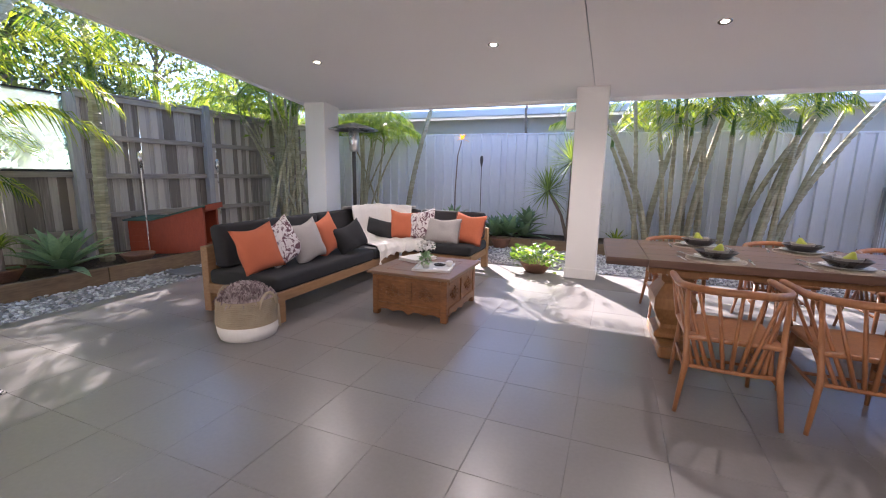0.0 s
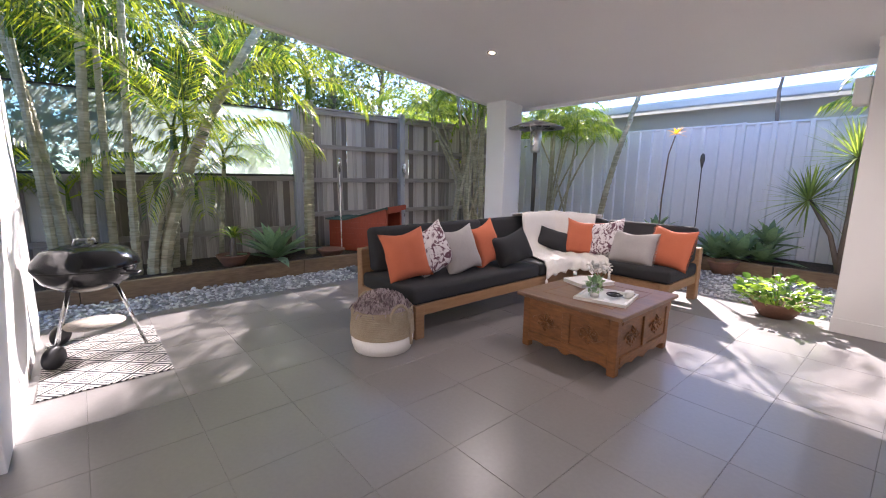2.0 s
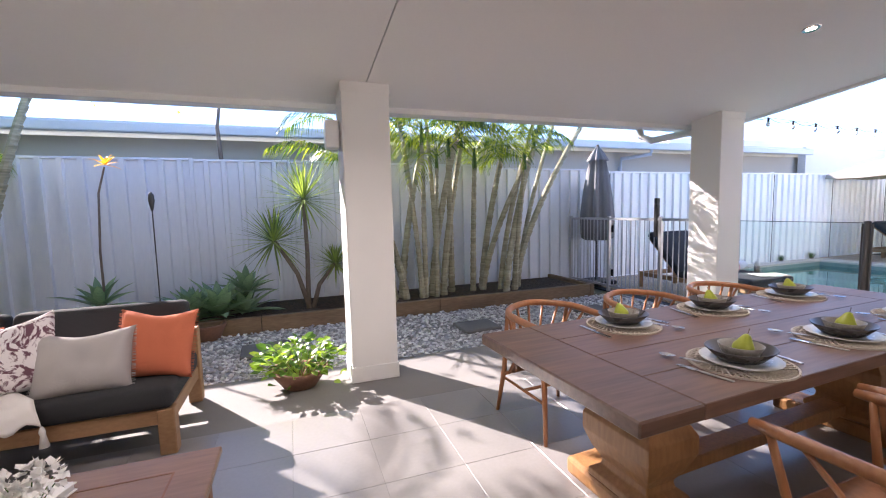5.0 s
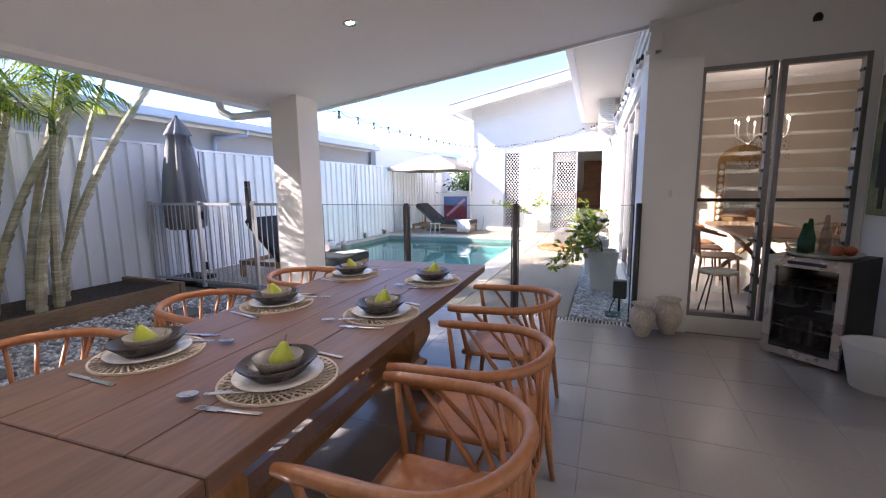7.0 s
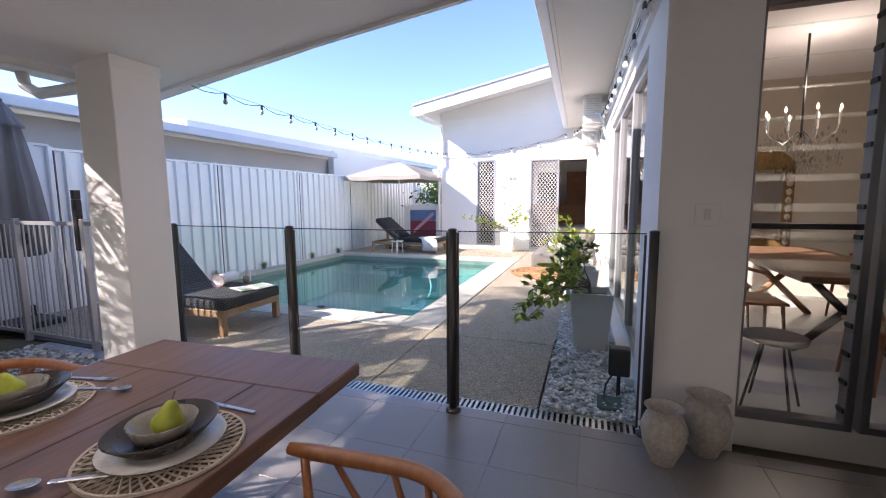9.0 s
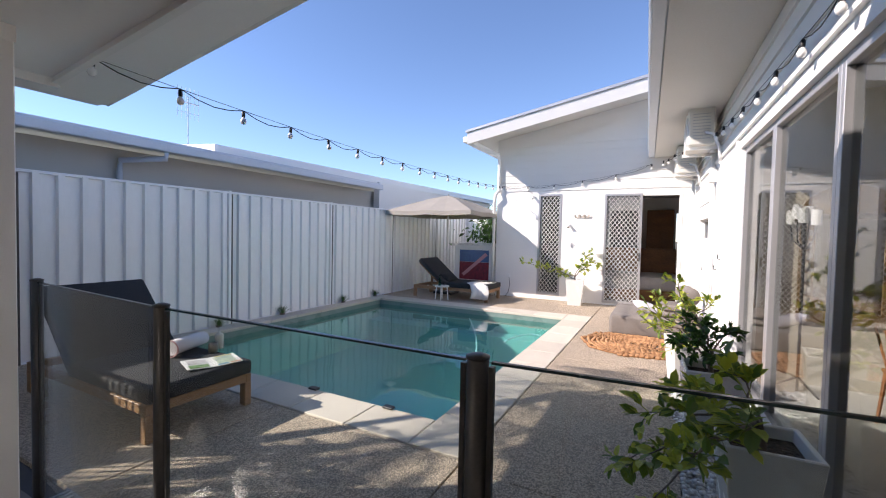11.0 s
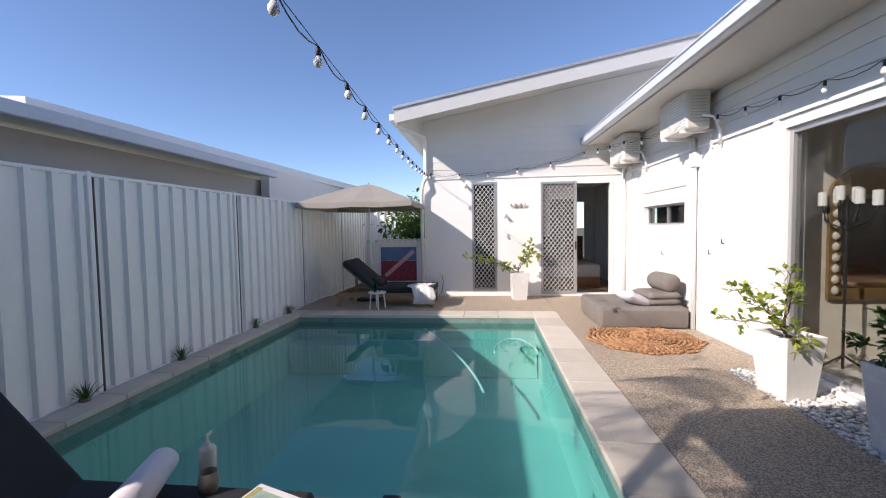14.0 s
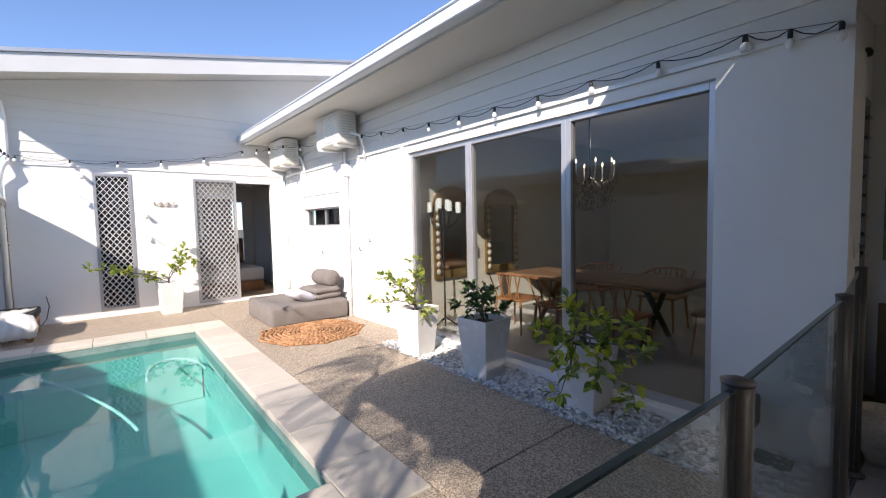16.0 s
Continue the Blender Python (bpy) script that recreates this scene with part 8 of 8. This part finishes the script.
def palm_clump(name_label, stems, seed, fronds=6, flen=1.5, r=0.045, leafmat=None, leaf_len=0.36):
    """A clump of ringed canes; stems are (x, y, top x, top y, height)."""
    rng = random.Random(seed)
    c = thing("palm_clump", name_label, "palm", pose(stems[0][0], stems[0][1], 0.09))
    o = Vector((stems[0][0], stems[0][1], 0.09))
    for x, y, tx, ty, h in stems:
        bm = bmesh.new()
        rr = r * rng.uniform(0.75, 1.25)
        pts, rad = [], []
        n = int(h / 0.11)
        for i in range(n + 1):
            t = i / n
            b = t ** 1.5
            p = Vector((x + (tx - x) * b, y + (ty - y) * b, 0.05 + h * t)) - o
            for dz, k in ((0, 1.12), (0.018, 0.95)):
                pts.append(p + Vector((0, 0, dz)))
                rad.append(rr * k * (1.15 - 0.35 * t))
        tube(bm, pts, rad, 8)
        part("trunk", bm, CANE, c, smooth=False)
        bm = bmesh.new()
        top = Vector((tx, ty, 0.05 + h)) - o
        tube(bm, [top - Vector((0, 0, 0.02)), top + Vector((0, 0, 0.3))], [rr * 0.9, rr * 0.4], 6)
        a0 = rng.uniform(0, 6.28)
        for k in range(fronds):
            frond(bm, top + Vector((0, 0, 0.15 + 0.03 * k)), a0 + k * 2.4 + rng.uniform(-0.3, 0.3), rng.uniform(0.15, 1.2), flen * rng.uniform(0.75, 1.2), rng, 34, rng.uniform(0.9, 1.7), leaf_len, 0.021)
        part("crown", bm, leafmat or LEAFP, c, "feathery yellow-green fronds")
    return c


palm_clump("golden cane palm clump with ringed trunks by the paling fence",
           [(-5.75, 1.64, -5.8, 1.78, 3.5), (-5.9, 1.25, -5.85, 1.4, 3.0), (-5.7, 1.9, -5.75, 3.25, 3.2), (-5.95, 1.45, -5.9, 1.5, 2.6), (-5.6, 0.95, -5.75, 0.85, 2.5),
            (-5.7, 1.78, -5.6, 2.1, 1.5), (-5.95, 2.05, -6.0, 2.3, 1.7), (-5.85, 1.05, -5.9, 0.7, 3.2), (-6.0, 0.6, -6.0, 0.45, 2.8), (-5.6, 0.5, -5.5, 0.3, 3.1)], 21, 6, 1.9, 0.05, leaf_len=0.5)
palm_clump("tall slender palm with a leaning crown by the fence",
           [(-5.85, 3.8, -5.8, 3.85, 2.3)], 22, 5, 1.3, 0.06)
palm_clump("bushy young palms under the taller canes",
           [(-6.0, 2.2, -5.95, 2.35, 0.9), (-5.9, 0.4, -5.85, 0.3, 0.7), (-6.05, 1.2, -6.1, 1.1, 0.8), (-6.0, 2.6, -5.95, 2.7, 1.3), (-6.05, 0.0, -6.0, -0.1, 0.9)], 23, 6, 1.0, 0.025, leaf_len=0.28)
rngc = random.Random(31)
st_ = []
for k in range(14):
    x = rngc.choice((0.95, 1.35, 1.6, 2.1, 2.5)) + rngc.gauss(0, 0.13)
    st_.append((x, 8.62 + rngc.uniform(-0.25, 0.35), x + (x - 1.7) * 0.35 + rngc.gauss(0, 0.33), 8.7 + rngc.uniform(-0.4, 0.3), rngc.uniform(1.9, 3.1)))
st_ += [(2.75, 8.6, 4.5, 8.6, 3.3), (2.9, 8.75, 4.1, 9.0, 3.6), (2.55, 8.7, 3.3, 8.75, 3.0), (0.95, 8.6, 0.1, 8.5, 2.3), (0.8, 8.65, 0.25, 8.8, 1.8)]
palm_clump("dense golden cane palm clump against the steel fence", st_, 32, 4, 1.05, 0.041)
rngb = random.Random(41)
palm_clump("thin bamboo-like cane clump in the garden corner",
           [(-5.75 + rngb.uniform(-0.3, 0.3), 6.9 + rngb.uniform(-0.5, 0.7), -5.7 + rngb.uniform(-0.7, 0.6), 7.0 + rngb.uniform(-0.9, 1.0), rngb.uniform(2.1, 3.5)) for _ in range(24)], 42, 5, 1.1, 0.022, LEAFL, 0.26)
palm_clump("slim cane palms behind the heater",
           [(-4.9 + rngb.uniform(-0.4, 0.5), 8.75 + rngb.uniform(-0.2, 0.25), -4.8 + rngb.uniform(-0.7, 0.7), 8.7 + rngb.uniform(-0.3, 0.3), rngb.uniform(1.7, 2.5)) for _ in range(10)], 43, 5, 0.9, 0.025, LEAFL, 0.26)
palm_clump("single leaning dark-trunked palm by the steel fence", [(-3.92, 8.75, -3.3, 8.8, 2.75)], 44, 9, 1.05, 0.055)


def strap_leaves(bm, centre, n, length, width, rng, low=0.1, high=1.3, droop=0.7, seg=4):
    """A rosette of tapering strap leaves with a shallow fold."""
    for k in range(n):
        az, el = 2.399 * k + rng.uniform(-0.2, 0.2), low + (high - low) * (k / n) ** 0.8
        L_ = length * rng.uniform(0.8, 1.1) * (1 - 0.25 * k / n)
        flat, side = Vector((math.cos(az), math.sin(az), 0)), Vector((-math.sin(az), math.cos(az), 0))
        p, prev = Vector(centre), None
        for i in range(seg + 1):
            t = i / seg
            w = width * (0.55 + 1.8 * t * (1 - t) * 1.0) * (1 - t ** 3)
            e = el - droop * t * t
            up = flat * -math.sin(e) + Vector((0, 0, math.cos(e)))
            row = [bm.verts.new(p - side * w + up * w * 0.35), bm.verts.new(p), bm.verts.new(p + side * w + up * w * 0.35)]
            if prev:
                bm.faces.new((prev[0], prev[1], row[1], row[0])), bm.faces.new((prev[1], prev[2], row[2], row[1]))
            prev = row
            p = p + (flat * math.cos(e) + Vector((0, 0, math.sin(e)))) * L_ / seg


def rosette(x, y, z, n, length, width, mat_, label, seed, name="agave_plant", cat="agave", low=0.1, high=1.35, droop=0.5, kids=0):
    t = thing(name, label, cat, pose(x, y, z))
    rng = random.Random(seed)
    bm = bmesh.new()
    strap_leaves(bm, (0, 0, 0.02), n, length, width, rng, low, high, droop)
    for k in range(kids):
        a = rng.uniform(0, 6.28)
        strap_leaves(bm, (0.3 * math.cos(a), 0.2 * math.sin(a), 0.02), n, length * 0.8, width * 0.85, rng, low, high, droop)
    part("leaves", bm, mat_, t, smooth=True)
    bm = bmesh.new()
    lathe(bm, [(0.05, -0.02), (0.045, 0.06)], 10)
    part("stem", bm, BARK, t)


rosette(-5.62, 3.2, 0.12, 26, 0.72, 0.08, AGAVE, "large blue-green foxtail agave in the bed", 51)
rosette(-5.3, 6.3, 0.1, 18, 0.4, 0.05, AGAVE, "agave rosette in the shaded bed", 52)
rosette(-1.5, 8.5, 0.12, 22, 0.72, 0.085, AGAVE, "clustered green agaves in the bed", 53, kids=3)
rosette(-1.2, 8.75, 0.34, 20, 0.5, 0.07, AGAVE, "green agave rosette by the fence", 54)
rosette(-2.75, 8.6, 0.34, 18, 0.5, 0.06, AGAVE, "agave rosette behind the sofa", 55)
rosette(-1.75, 8.35, 0.1, 18, 0.36, 0.045, AGAVE, "low agave at the bed's edge", 56)
rosette(0.45, 8.6, 0.1, 24, 0.4, 0.02, LEAFL, "strappy lily by the column", 57, "lily_plant", "plant", 0.3, 1.4, 1.0)
rosette(-5.1, 8.0, 0.1, 20, 0.45, 0.03, LEAFD, "strappy plant in the garden corner", 58, "lily_plant", "plant", 0.3, 1.4, 1.0)


DRAC = M("dracaena_leaf", (0.24, 0.31, 0.09), (0.09, 0.14, 0.05), 0.4, s1=5, s2=40, bump=0.1, irand=0.8, trans=0.3)


def dracaena(base, heads, seed, label):
    t = thing("dracaena_plant", label, "dracaena", pose(*base))
    rng = random.Random(seed)
    for hx, hy, hz, s in heads:
        bm = bmesh.new()
        tube(bm, [(0.03 * rng.uniform(-1, 1), 0.02, -0.05), (hx * 0.35, hy * 0.4, hz * 0.5), (hx, hy, hz)], [0.035, 0.028, 0.022], 8)
        part("trunk", bm, BARK, t, smooth=True)
        bm = bmesh.new()
        strap_leaves(bm, (hx, hy, hz - 0.03), 90, 0.68 * s, 0.014, rng, -0.9, 1.5, 0.25, 4)
        part("leaf_head", bm, DRAC, t, "spiky head of lime green leaves")


dracaena((-0.4, 8.62, 0.12), [(-0.42, 0.0, 0.95, 1.0), (-0.02, 0.05, 1.5, 1.1), (0.36, 0.05, 0.6, 0.6)], 61, "two-headed dracaena with spiky lime leaves")
cr = thing("potted_crinum", "strappy lily in a terracotta bowl in the bed", "plant", pose(-5.65, 2.66, 0.105))
bm = bmesh.new()
lathe(bm, [(0.12, 0), (0.2, 0.13), (0.21, 0.15), (0.19, 0.15), (0.11, 0.05)], 24)
part("pot", bm, CLAY, cr, smooth=True)
bm = bmesh.new()
tube(bm, [(0, 0, 0.08), (0.02, 0.01, 0.38)], [0.05, 0.03], 8)
part("stem", bm, BARK, cr)
bm = bmesh.new()
strap_leaves(bm, (0.02, 0.01, 0.36), 26, 0.32, 0.022, random.Random(62), 0.2, 1.4, 1.8, 5)
part("leaves", bm, LEAFL, cr, smooth=True)
fl = thing("tall_flower_spike", "tall stalk with one orange-yellow flower", "flower", pose(-2.72, 8.65, 0.1))
part("stalk", tb([(0, 0, 0), (0.0, 0, 0.9), (0.04, 0, 1.6), (0.12, 0, 1.9)], [0.016, 0.014, 0.012, 0.01], 6), BARK, fl)
bm = bmesh.new()
strap_leaves(bm, (0.13, 0, 1.92), 9, 0.2, 0.02, random.Random(63), -0.2, 1.3, 0.6)
part("petals", bm, M("orange_petal", (0.75, 0.40, 0.03), (0.6, 0.24, 0.02), 0.5, trans=0.3), fl)
for x, y, h, seed in ((-1.55, 8.02, 0.16, 64), (-5.45, 3.95, 0.1, 65)):
    pg = thing("clay_pot", "round clay pot at the bed's edge", "pot", pose(x, y, -0.01 if y > 8 else 0.105))
    bm = bmesh.new()
    lathe(bm, [(0.12, 0), (0.19, h), (0.2, h + 0.02), (0.17, h + 0.02), (0.1, 0.04)], 24)
    part("vessel", bm, CLAY, pg, smooth=True)

# low bowl with bright leaves by the column
bp_ = thing("bowl_planter", "terracotta bowl overflowing with lime and green leaves", "plant", pose(-0.58, 6.22, 0))
bm = bmesh.new()
lathe(bm, [(0.13, 0), (0.2, 0.1), (0.235, 0.15), (0.215, 0.15), (0.12, 0.04)], 28)
part("bowl", bm, CLAY, bp_, smooth=True)
bm = bmesh.new()
rng6 = random.Random(66)
for k in range(260):
    a, r = rng6.uniform(0, 6.28), rng6.uniform(0, 1) ** 0.6 * 0.29
    p = Vector((r * math.cos(a) * 1.15, r * math.sin(a) * 0.8, 0.14 + rng6.uniform(0.0, 0.26) * (1 - (r / 0.42) ** 2) - (0.1 if r > 0.28 and rng6.random() < 0.4 else 0)))
    d = Vector((math.cos(a), math.sin(a), rng6.uniform(-0.2, 0.8))).normalized()
    oval_leaf(bm, p, d, rng6.uniform(0.05, 0.10), rng6, 0.36)
    if k % 4 == 0:
        tube(bm, [Vector((0.3 * p.x, 0.3 * p.y, 0.1)), p], 0.003, 3, False)
part("leaves", bm, M("bowl_leaf", (0.24, 0.36, 0.06), (0.05, 0.12, 0.02), 0.4, s1=6, s2=40, bump=0.1, irand=0.9, trans=0.3), bp_, "lime and green leaves")


# shrubs with bare limbs in the white planters
def citrus(x, y, z, seed, arms, leaves, size, lmat):
    """An open shrub: each arm is the tip of one bowed limb, with side twigs and leaves towards its end."""
    t = thing("potted_shrub", "open citrus shrub with small green leaves in the planter", "shrub", pose(x, y, z), "shrubs in planters")
    rng = random.Random(seed)
    green = bmesh.new()
    part("stem", tb([(0, 0, -0.03), (0.005, 0.01, 0.05), (0.01, 0.02, 0.14)], [0.02, 0.016, 0.013], 8), BARK, t, smooth=True)
    for tip in arms:
        tip = Vector(tip)
        bend = Vector((tip.x * 0.35, tip.y * 0.35, max(tip.z * 0.6, 0.1) + 0.06))
        base = Vector((0.008, 0.015, rng.uniform(0.05, 0.13)))
        pts = []
        for i in range(9):
            u = i / 8
            pts.append(base * (1 - u) ** 2 + bend * 2 * u * (1 - u) + tip * u * u + Vector((rng.gauss(0, 0.012), rng.gauss(0, 0.012), rng.gauss(0, 0.012))) * (0 < i))
        part("limb", tb(pts, [0.0095 - 0.0008 * i for i in range(9)], 5), BARK, t)
        for i in range(4, 9):
            d0 = (pts[i] - pts[i - 1]).normalized()
            for _ in range(2 if i < 8 else 3):
                d = (d0 * 0.6 + Vector((rng.gauss(0, 0.6), rng.gauss(0, 0.6), rng.gauss(0.2, 0.5)))).normalized()
                end = pts[i] + d * rng.uniform(0.05, 0.12)
                tube(green, [pts[i], end], 0.0025, 3, False)
                for _ in range(leaves):
                    q = pts[i].lerp(end, rng.uniform(0.3, 1.0))
                    oval_leaf(green, q, (d + Vector((rng.gauss(0, 0.7), rng.gauss(0, 0.7), rng.gauss(0.15, 0.5)))).normalized(), size * rng.uniform(0.7, 1.25), rng, 0.27)
    part("leaves", green, lmat, t, "small glossy leaves")


LEAFC = M("citrus_leaf", (0.34, 0.37, 0.06), (0.09, 0.15, 0.03), 0.35, s1=6, s2=40, bump=0.1, irand=0.9, trans=0.3)
SHRUBS = ((71, ((-0.28, 0.18, 0.62), (-0.12, 0.05, 0.42), (0.22, 0.3, 0.38), (0.45, 0.1, 0.36), (0.1, -0.15, 0.4), (-0.35, 0.3, 0.2), (-0.42, 0.12, 0.02), (0.3, 0.35, 0.1), (-0.2, 0.35, 0.3)), 3, 0.066, LEAFC),
          (72, ((0.0, 0.1, 0.36), (0.16, 0.06, 0.3), (-0.16, 0.1, 0.26), (0.08, -0.1, 0.3), (-0.08, 0.2, 0.2), (0.2, 0.2, 0.18), (-0.22, -0.02, 0.16)), 5, 0.062, LEAFD),
          (73, ((-0.62, 0.36, 0.16), (-0.5, 0.16, 0.26), (-0.42, 0.5, 0.02), (-0.1, 0.52, 0.1), (-0.3, 0.3, 0.32), (0.15, 0.35, 0.16), (-0.66, 0.5, -0.08), (-0.2, 0.6, -0.14), (0.05, 0.12, 0.34)), 4, 0.085, LEAFC),
          (74, ((-0.4, 1.08, 0.38), (-0.26, 0.72, 0.32), (0.26, -0.38, 0.46), (0.2, -0.28, 0.64), (-0.1, 0.3, 0.16), (0.1, -0.15, 0.3)), 6, 0.08, LEAFC))
for (x, y, r, h), (seed, arms, lv, size, lm) in zip(POTS, SHRUBS):
    citrus(x, y, h - 0.06, seed, arms, lv, size, lm)
for k, x in enumerate((7.5, 8.7, 10.3, 11.4)):
    rosette(x, FY - 0.1, -0.03, 34, 0.26, 0.006, LEAFD, "small dark grass tuft at the fence foot", 80 + k, "grass_tuft", "grass", 0.6, 1.5, 0.9)


# gum trees and shrubs beyond the fences
def gum(x, y, h, seed, crown, leaves, label="grey gum tree beyond the fence", mat_=None, z0=-0.06, thick=1.0, low=0.3):
    t = thing("gum_tree", label, "tree", pose(x, y, z0), "trees beyond the fence")
    rng = random.Random(seed)
    wood, green = bmesh.new(), bmesh.new()
    tube(wood, [(0, 0, 0), (0.1, 0.05, h * 0.3), (0.05, -0.1, h * 0.6), (0.2, 0.0, h * 0.85)], [0.16 * thick, 0.13 * thick, 0.09 * thick, 0.03 * thick], 8)
    for k in range(11):
        az, z = 2.4 * k, h * rng.uniform(low, 0.85)
        p, d = Vector((0.1, 0, z)), Vector((math.cos(az), math.sin(az), rng.uniform(0.2, 0.9))).normalized()
        pts = [p.copy()]
        for i in range(6):
            d = (d + Vector((rng.gauss(0, 0.25), rng.gauss(0, 0.25), rng.gauss(0.05, 0.2)))).normalized()
            p = p + d * crown / 6
            pts.append(p.copy())
            if i > 0:
                c = p
                for _ in range(leaves):
                    q = c + Vector((rng.gauss(0, 0.32), rng.gauss(0, 0.32), rng.gauss(0, 0.26)))
                    leaf(green, q, Vector((rng.gauss(0, 1), rng.gauss(0, 1), rng.gauss(-0.4, 0.8))).normalized(), rng.uniform(0.1, 0.2), rng, 0.25)
        tube(wood, pts, [0.05, 0.042, 0.034, 0.026, 0.018, 0.012, 0.006], 5)
    part("trunk", wood, BARK, t)
    part("crown", green, mat_ or LEAFG, t, "uneven crown of small leaves")


for k, (x, y, h, cr_) in enumerate(((-11.5, -3.0, 7.5, 2.6), (-12.0, -0.6, 8.0, 2.8), (-11.5, 1.6, 7.5, 2.6), (-12.2, 3.6, 8.0, 2.8), (-11.8, 5.6, 7.0, 2.6), (-12.5, 7.6, 7.0, 2.8),
                                     (-13.5, 10.0, 6.5, 2.8), (-13.0, 12.5, 6.0, 2.6), (-15.0, 15.0, 6.5, 2.8), (-15.5, 2.5, 9.5, 3.2), (-16.0, 6.0, 9.0, 3.2), (-16.0, -1.5, 9.5, 3.2))):
    gum(x, y, h, 100 + k, cr_, 105, low=0.12)
for k, (x, y, h, cr_) in enumerate(((-9.0, -3.2, 5.0, 1.9), (-9.3, -1.4, 5.6, 2.0), (-8.9, 0.3, 5.2, 1.9), (-9.2, 1.9, 5.8, 2.0), (-9.6, 3.4, 5.0, 1.8))):
    gum(x, y, h, 160 + k, cr_, 70, "dense dark tree behind the paling fence", LEAFD if k % 2 else LEAFG, low=0.15)
for k, (x, y, h) in enumerate(((-9.4, -1.6, 2.6), (-9.0, 9.4, 2.7), (-7.6, 7.6, 2.9), (-8.6, 11.2, 2.9))):
    gum(x, y, h, 130 + k, 0.9, 45, "low leafy shrub behind the paling fence", LEAFL if k % 2 == 0 else LEAFP)
gum(-1.6, 9.85, 4.6, 145, 1.5, 6, "slender open tree standing behind the steel fence", LEAFL, thick=0.3, low=0.66)
gum(14.9, 7.5, 2.0, 140, 0.55, 30, "leafy climbing shrub by the far fence", LEAFD, low=0.5, thick=0.5)
gum(-7.5, 10.6, 2.6, 141, 1.0, 60, "yellow-green shrub behind the corner", LEAFL)

# ---- loose stones ----
def spots_patio(rng, n):
    k = int(n * 0.24)
    a = np.stack([rng.uniform(-5.12, -4.41, k), rng.uniform(0.6, 8.1, k), rng.uniform(-0.03, 0.0, k)], 1)
    b = np.stack([rng.uniform(-4.41, 4.25, n - k), rng.uniform(6.54, 8.1, n - k), rng.uniform(-0.03, 0.0, n - k)], 1)
    return np.concatenate([a, b])


stones("gravel", 15000, spots_patio, (0.014, 0.028), GRAVEL, "loose pale grey gravel beside the terrace", "gravel", 5)


def spots_pool(rng, n):
    u = rng.uniform(0.1, 4.2, n)
    return np.stack([4.5 + u, 2.56 + 0.028 * u + rng.uniform(0, 1, n) * (0.6 - 0.01 * u), rng.uniform(-0.03, 0.012, n)], 1)


stones("white_pebbles", 6500, spots_pool, (0.013, 0.025), PEBBLE, "loose white pebbles under the planters", "pebbles", 6)
bm = bmesh.new()
box(bm, TX0 - 0.73, 0.5, -0.058, TX0 - 0.002, 8.12, -0.035), box(bm, TX0 - 0.002, TY1 + 0.002, -0.058, 4.42, 8.12, -0.035)
structure("gravel_bed", bm, GRAVEL, "grey crushed stone bed under the gravel", "gravel bed")
structure("pebble_bed", bx(4.56, 2.5, -0.058, 8.7, 3.19, -0.03), PEBBLE, "white pebble bed under the planters", "pebble bed")

# ---- floor tiles of the terrace ----
TS = 0.45
floor_ob = bpy.data.objects["floor"]
tm = bpy.data.meshes.new("tile")
bm = bmesh.new()
box(bm, 0.001, 0.001, -0.006, TS - 0.001, TS - 0.001, 0.0)
bmesh.ops.bevel(bm, geom=[e for e in bm.edges if all(v.co.z > -0.001 for v in e.verts)], offset=0.001, segments=1, affect="EDGES")
bm.to_mesh(tm)
bm.free()
tm.materials.append(TILE)
x_start, y_start = -0.19 - TS * 10, 2.02 - TS * 3
rt = random.Random(9)
for i in range(-1, 21):
    for j in range(-1, 11):
        x, y = x_start + i * TS, y_start + j * TS
        x0, x1, y0, y1 = max(x, TX0), min(x + TS, TX1), max(y, 0.4), min(y + TS, TY1)
        if x1 - x0 < 0.03 or y1 - y0 < 0.03:
            continue
        if x1 - x0 > TS - 0.001 and y1 - y0 > TS - 0.001:
            o = new("floor_tile", tm)
        else:
            o = part("floor_tile", bx(0.002, 0.002, -0.006, x1 - x0 - 0.002, y1 - y0 - 0.002, 0.0), TILE)
        o.parent, o.location = floor_ob, (x0, y0, rt.uniform(-0.0006, 0.0))
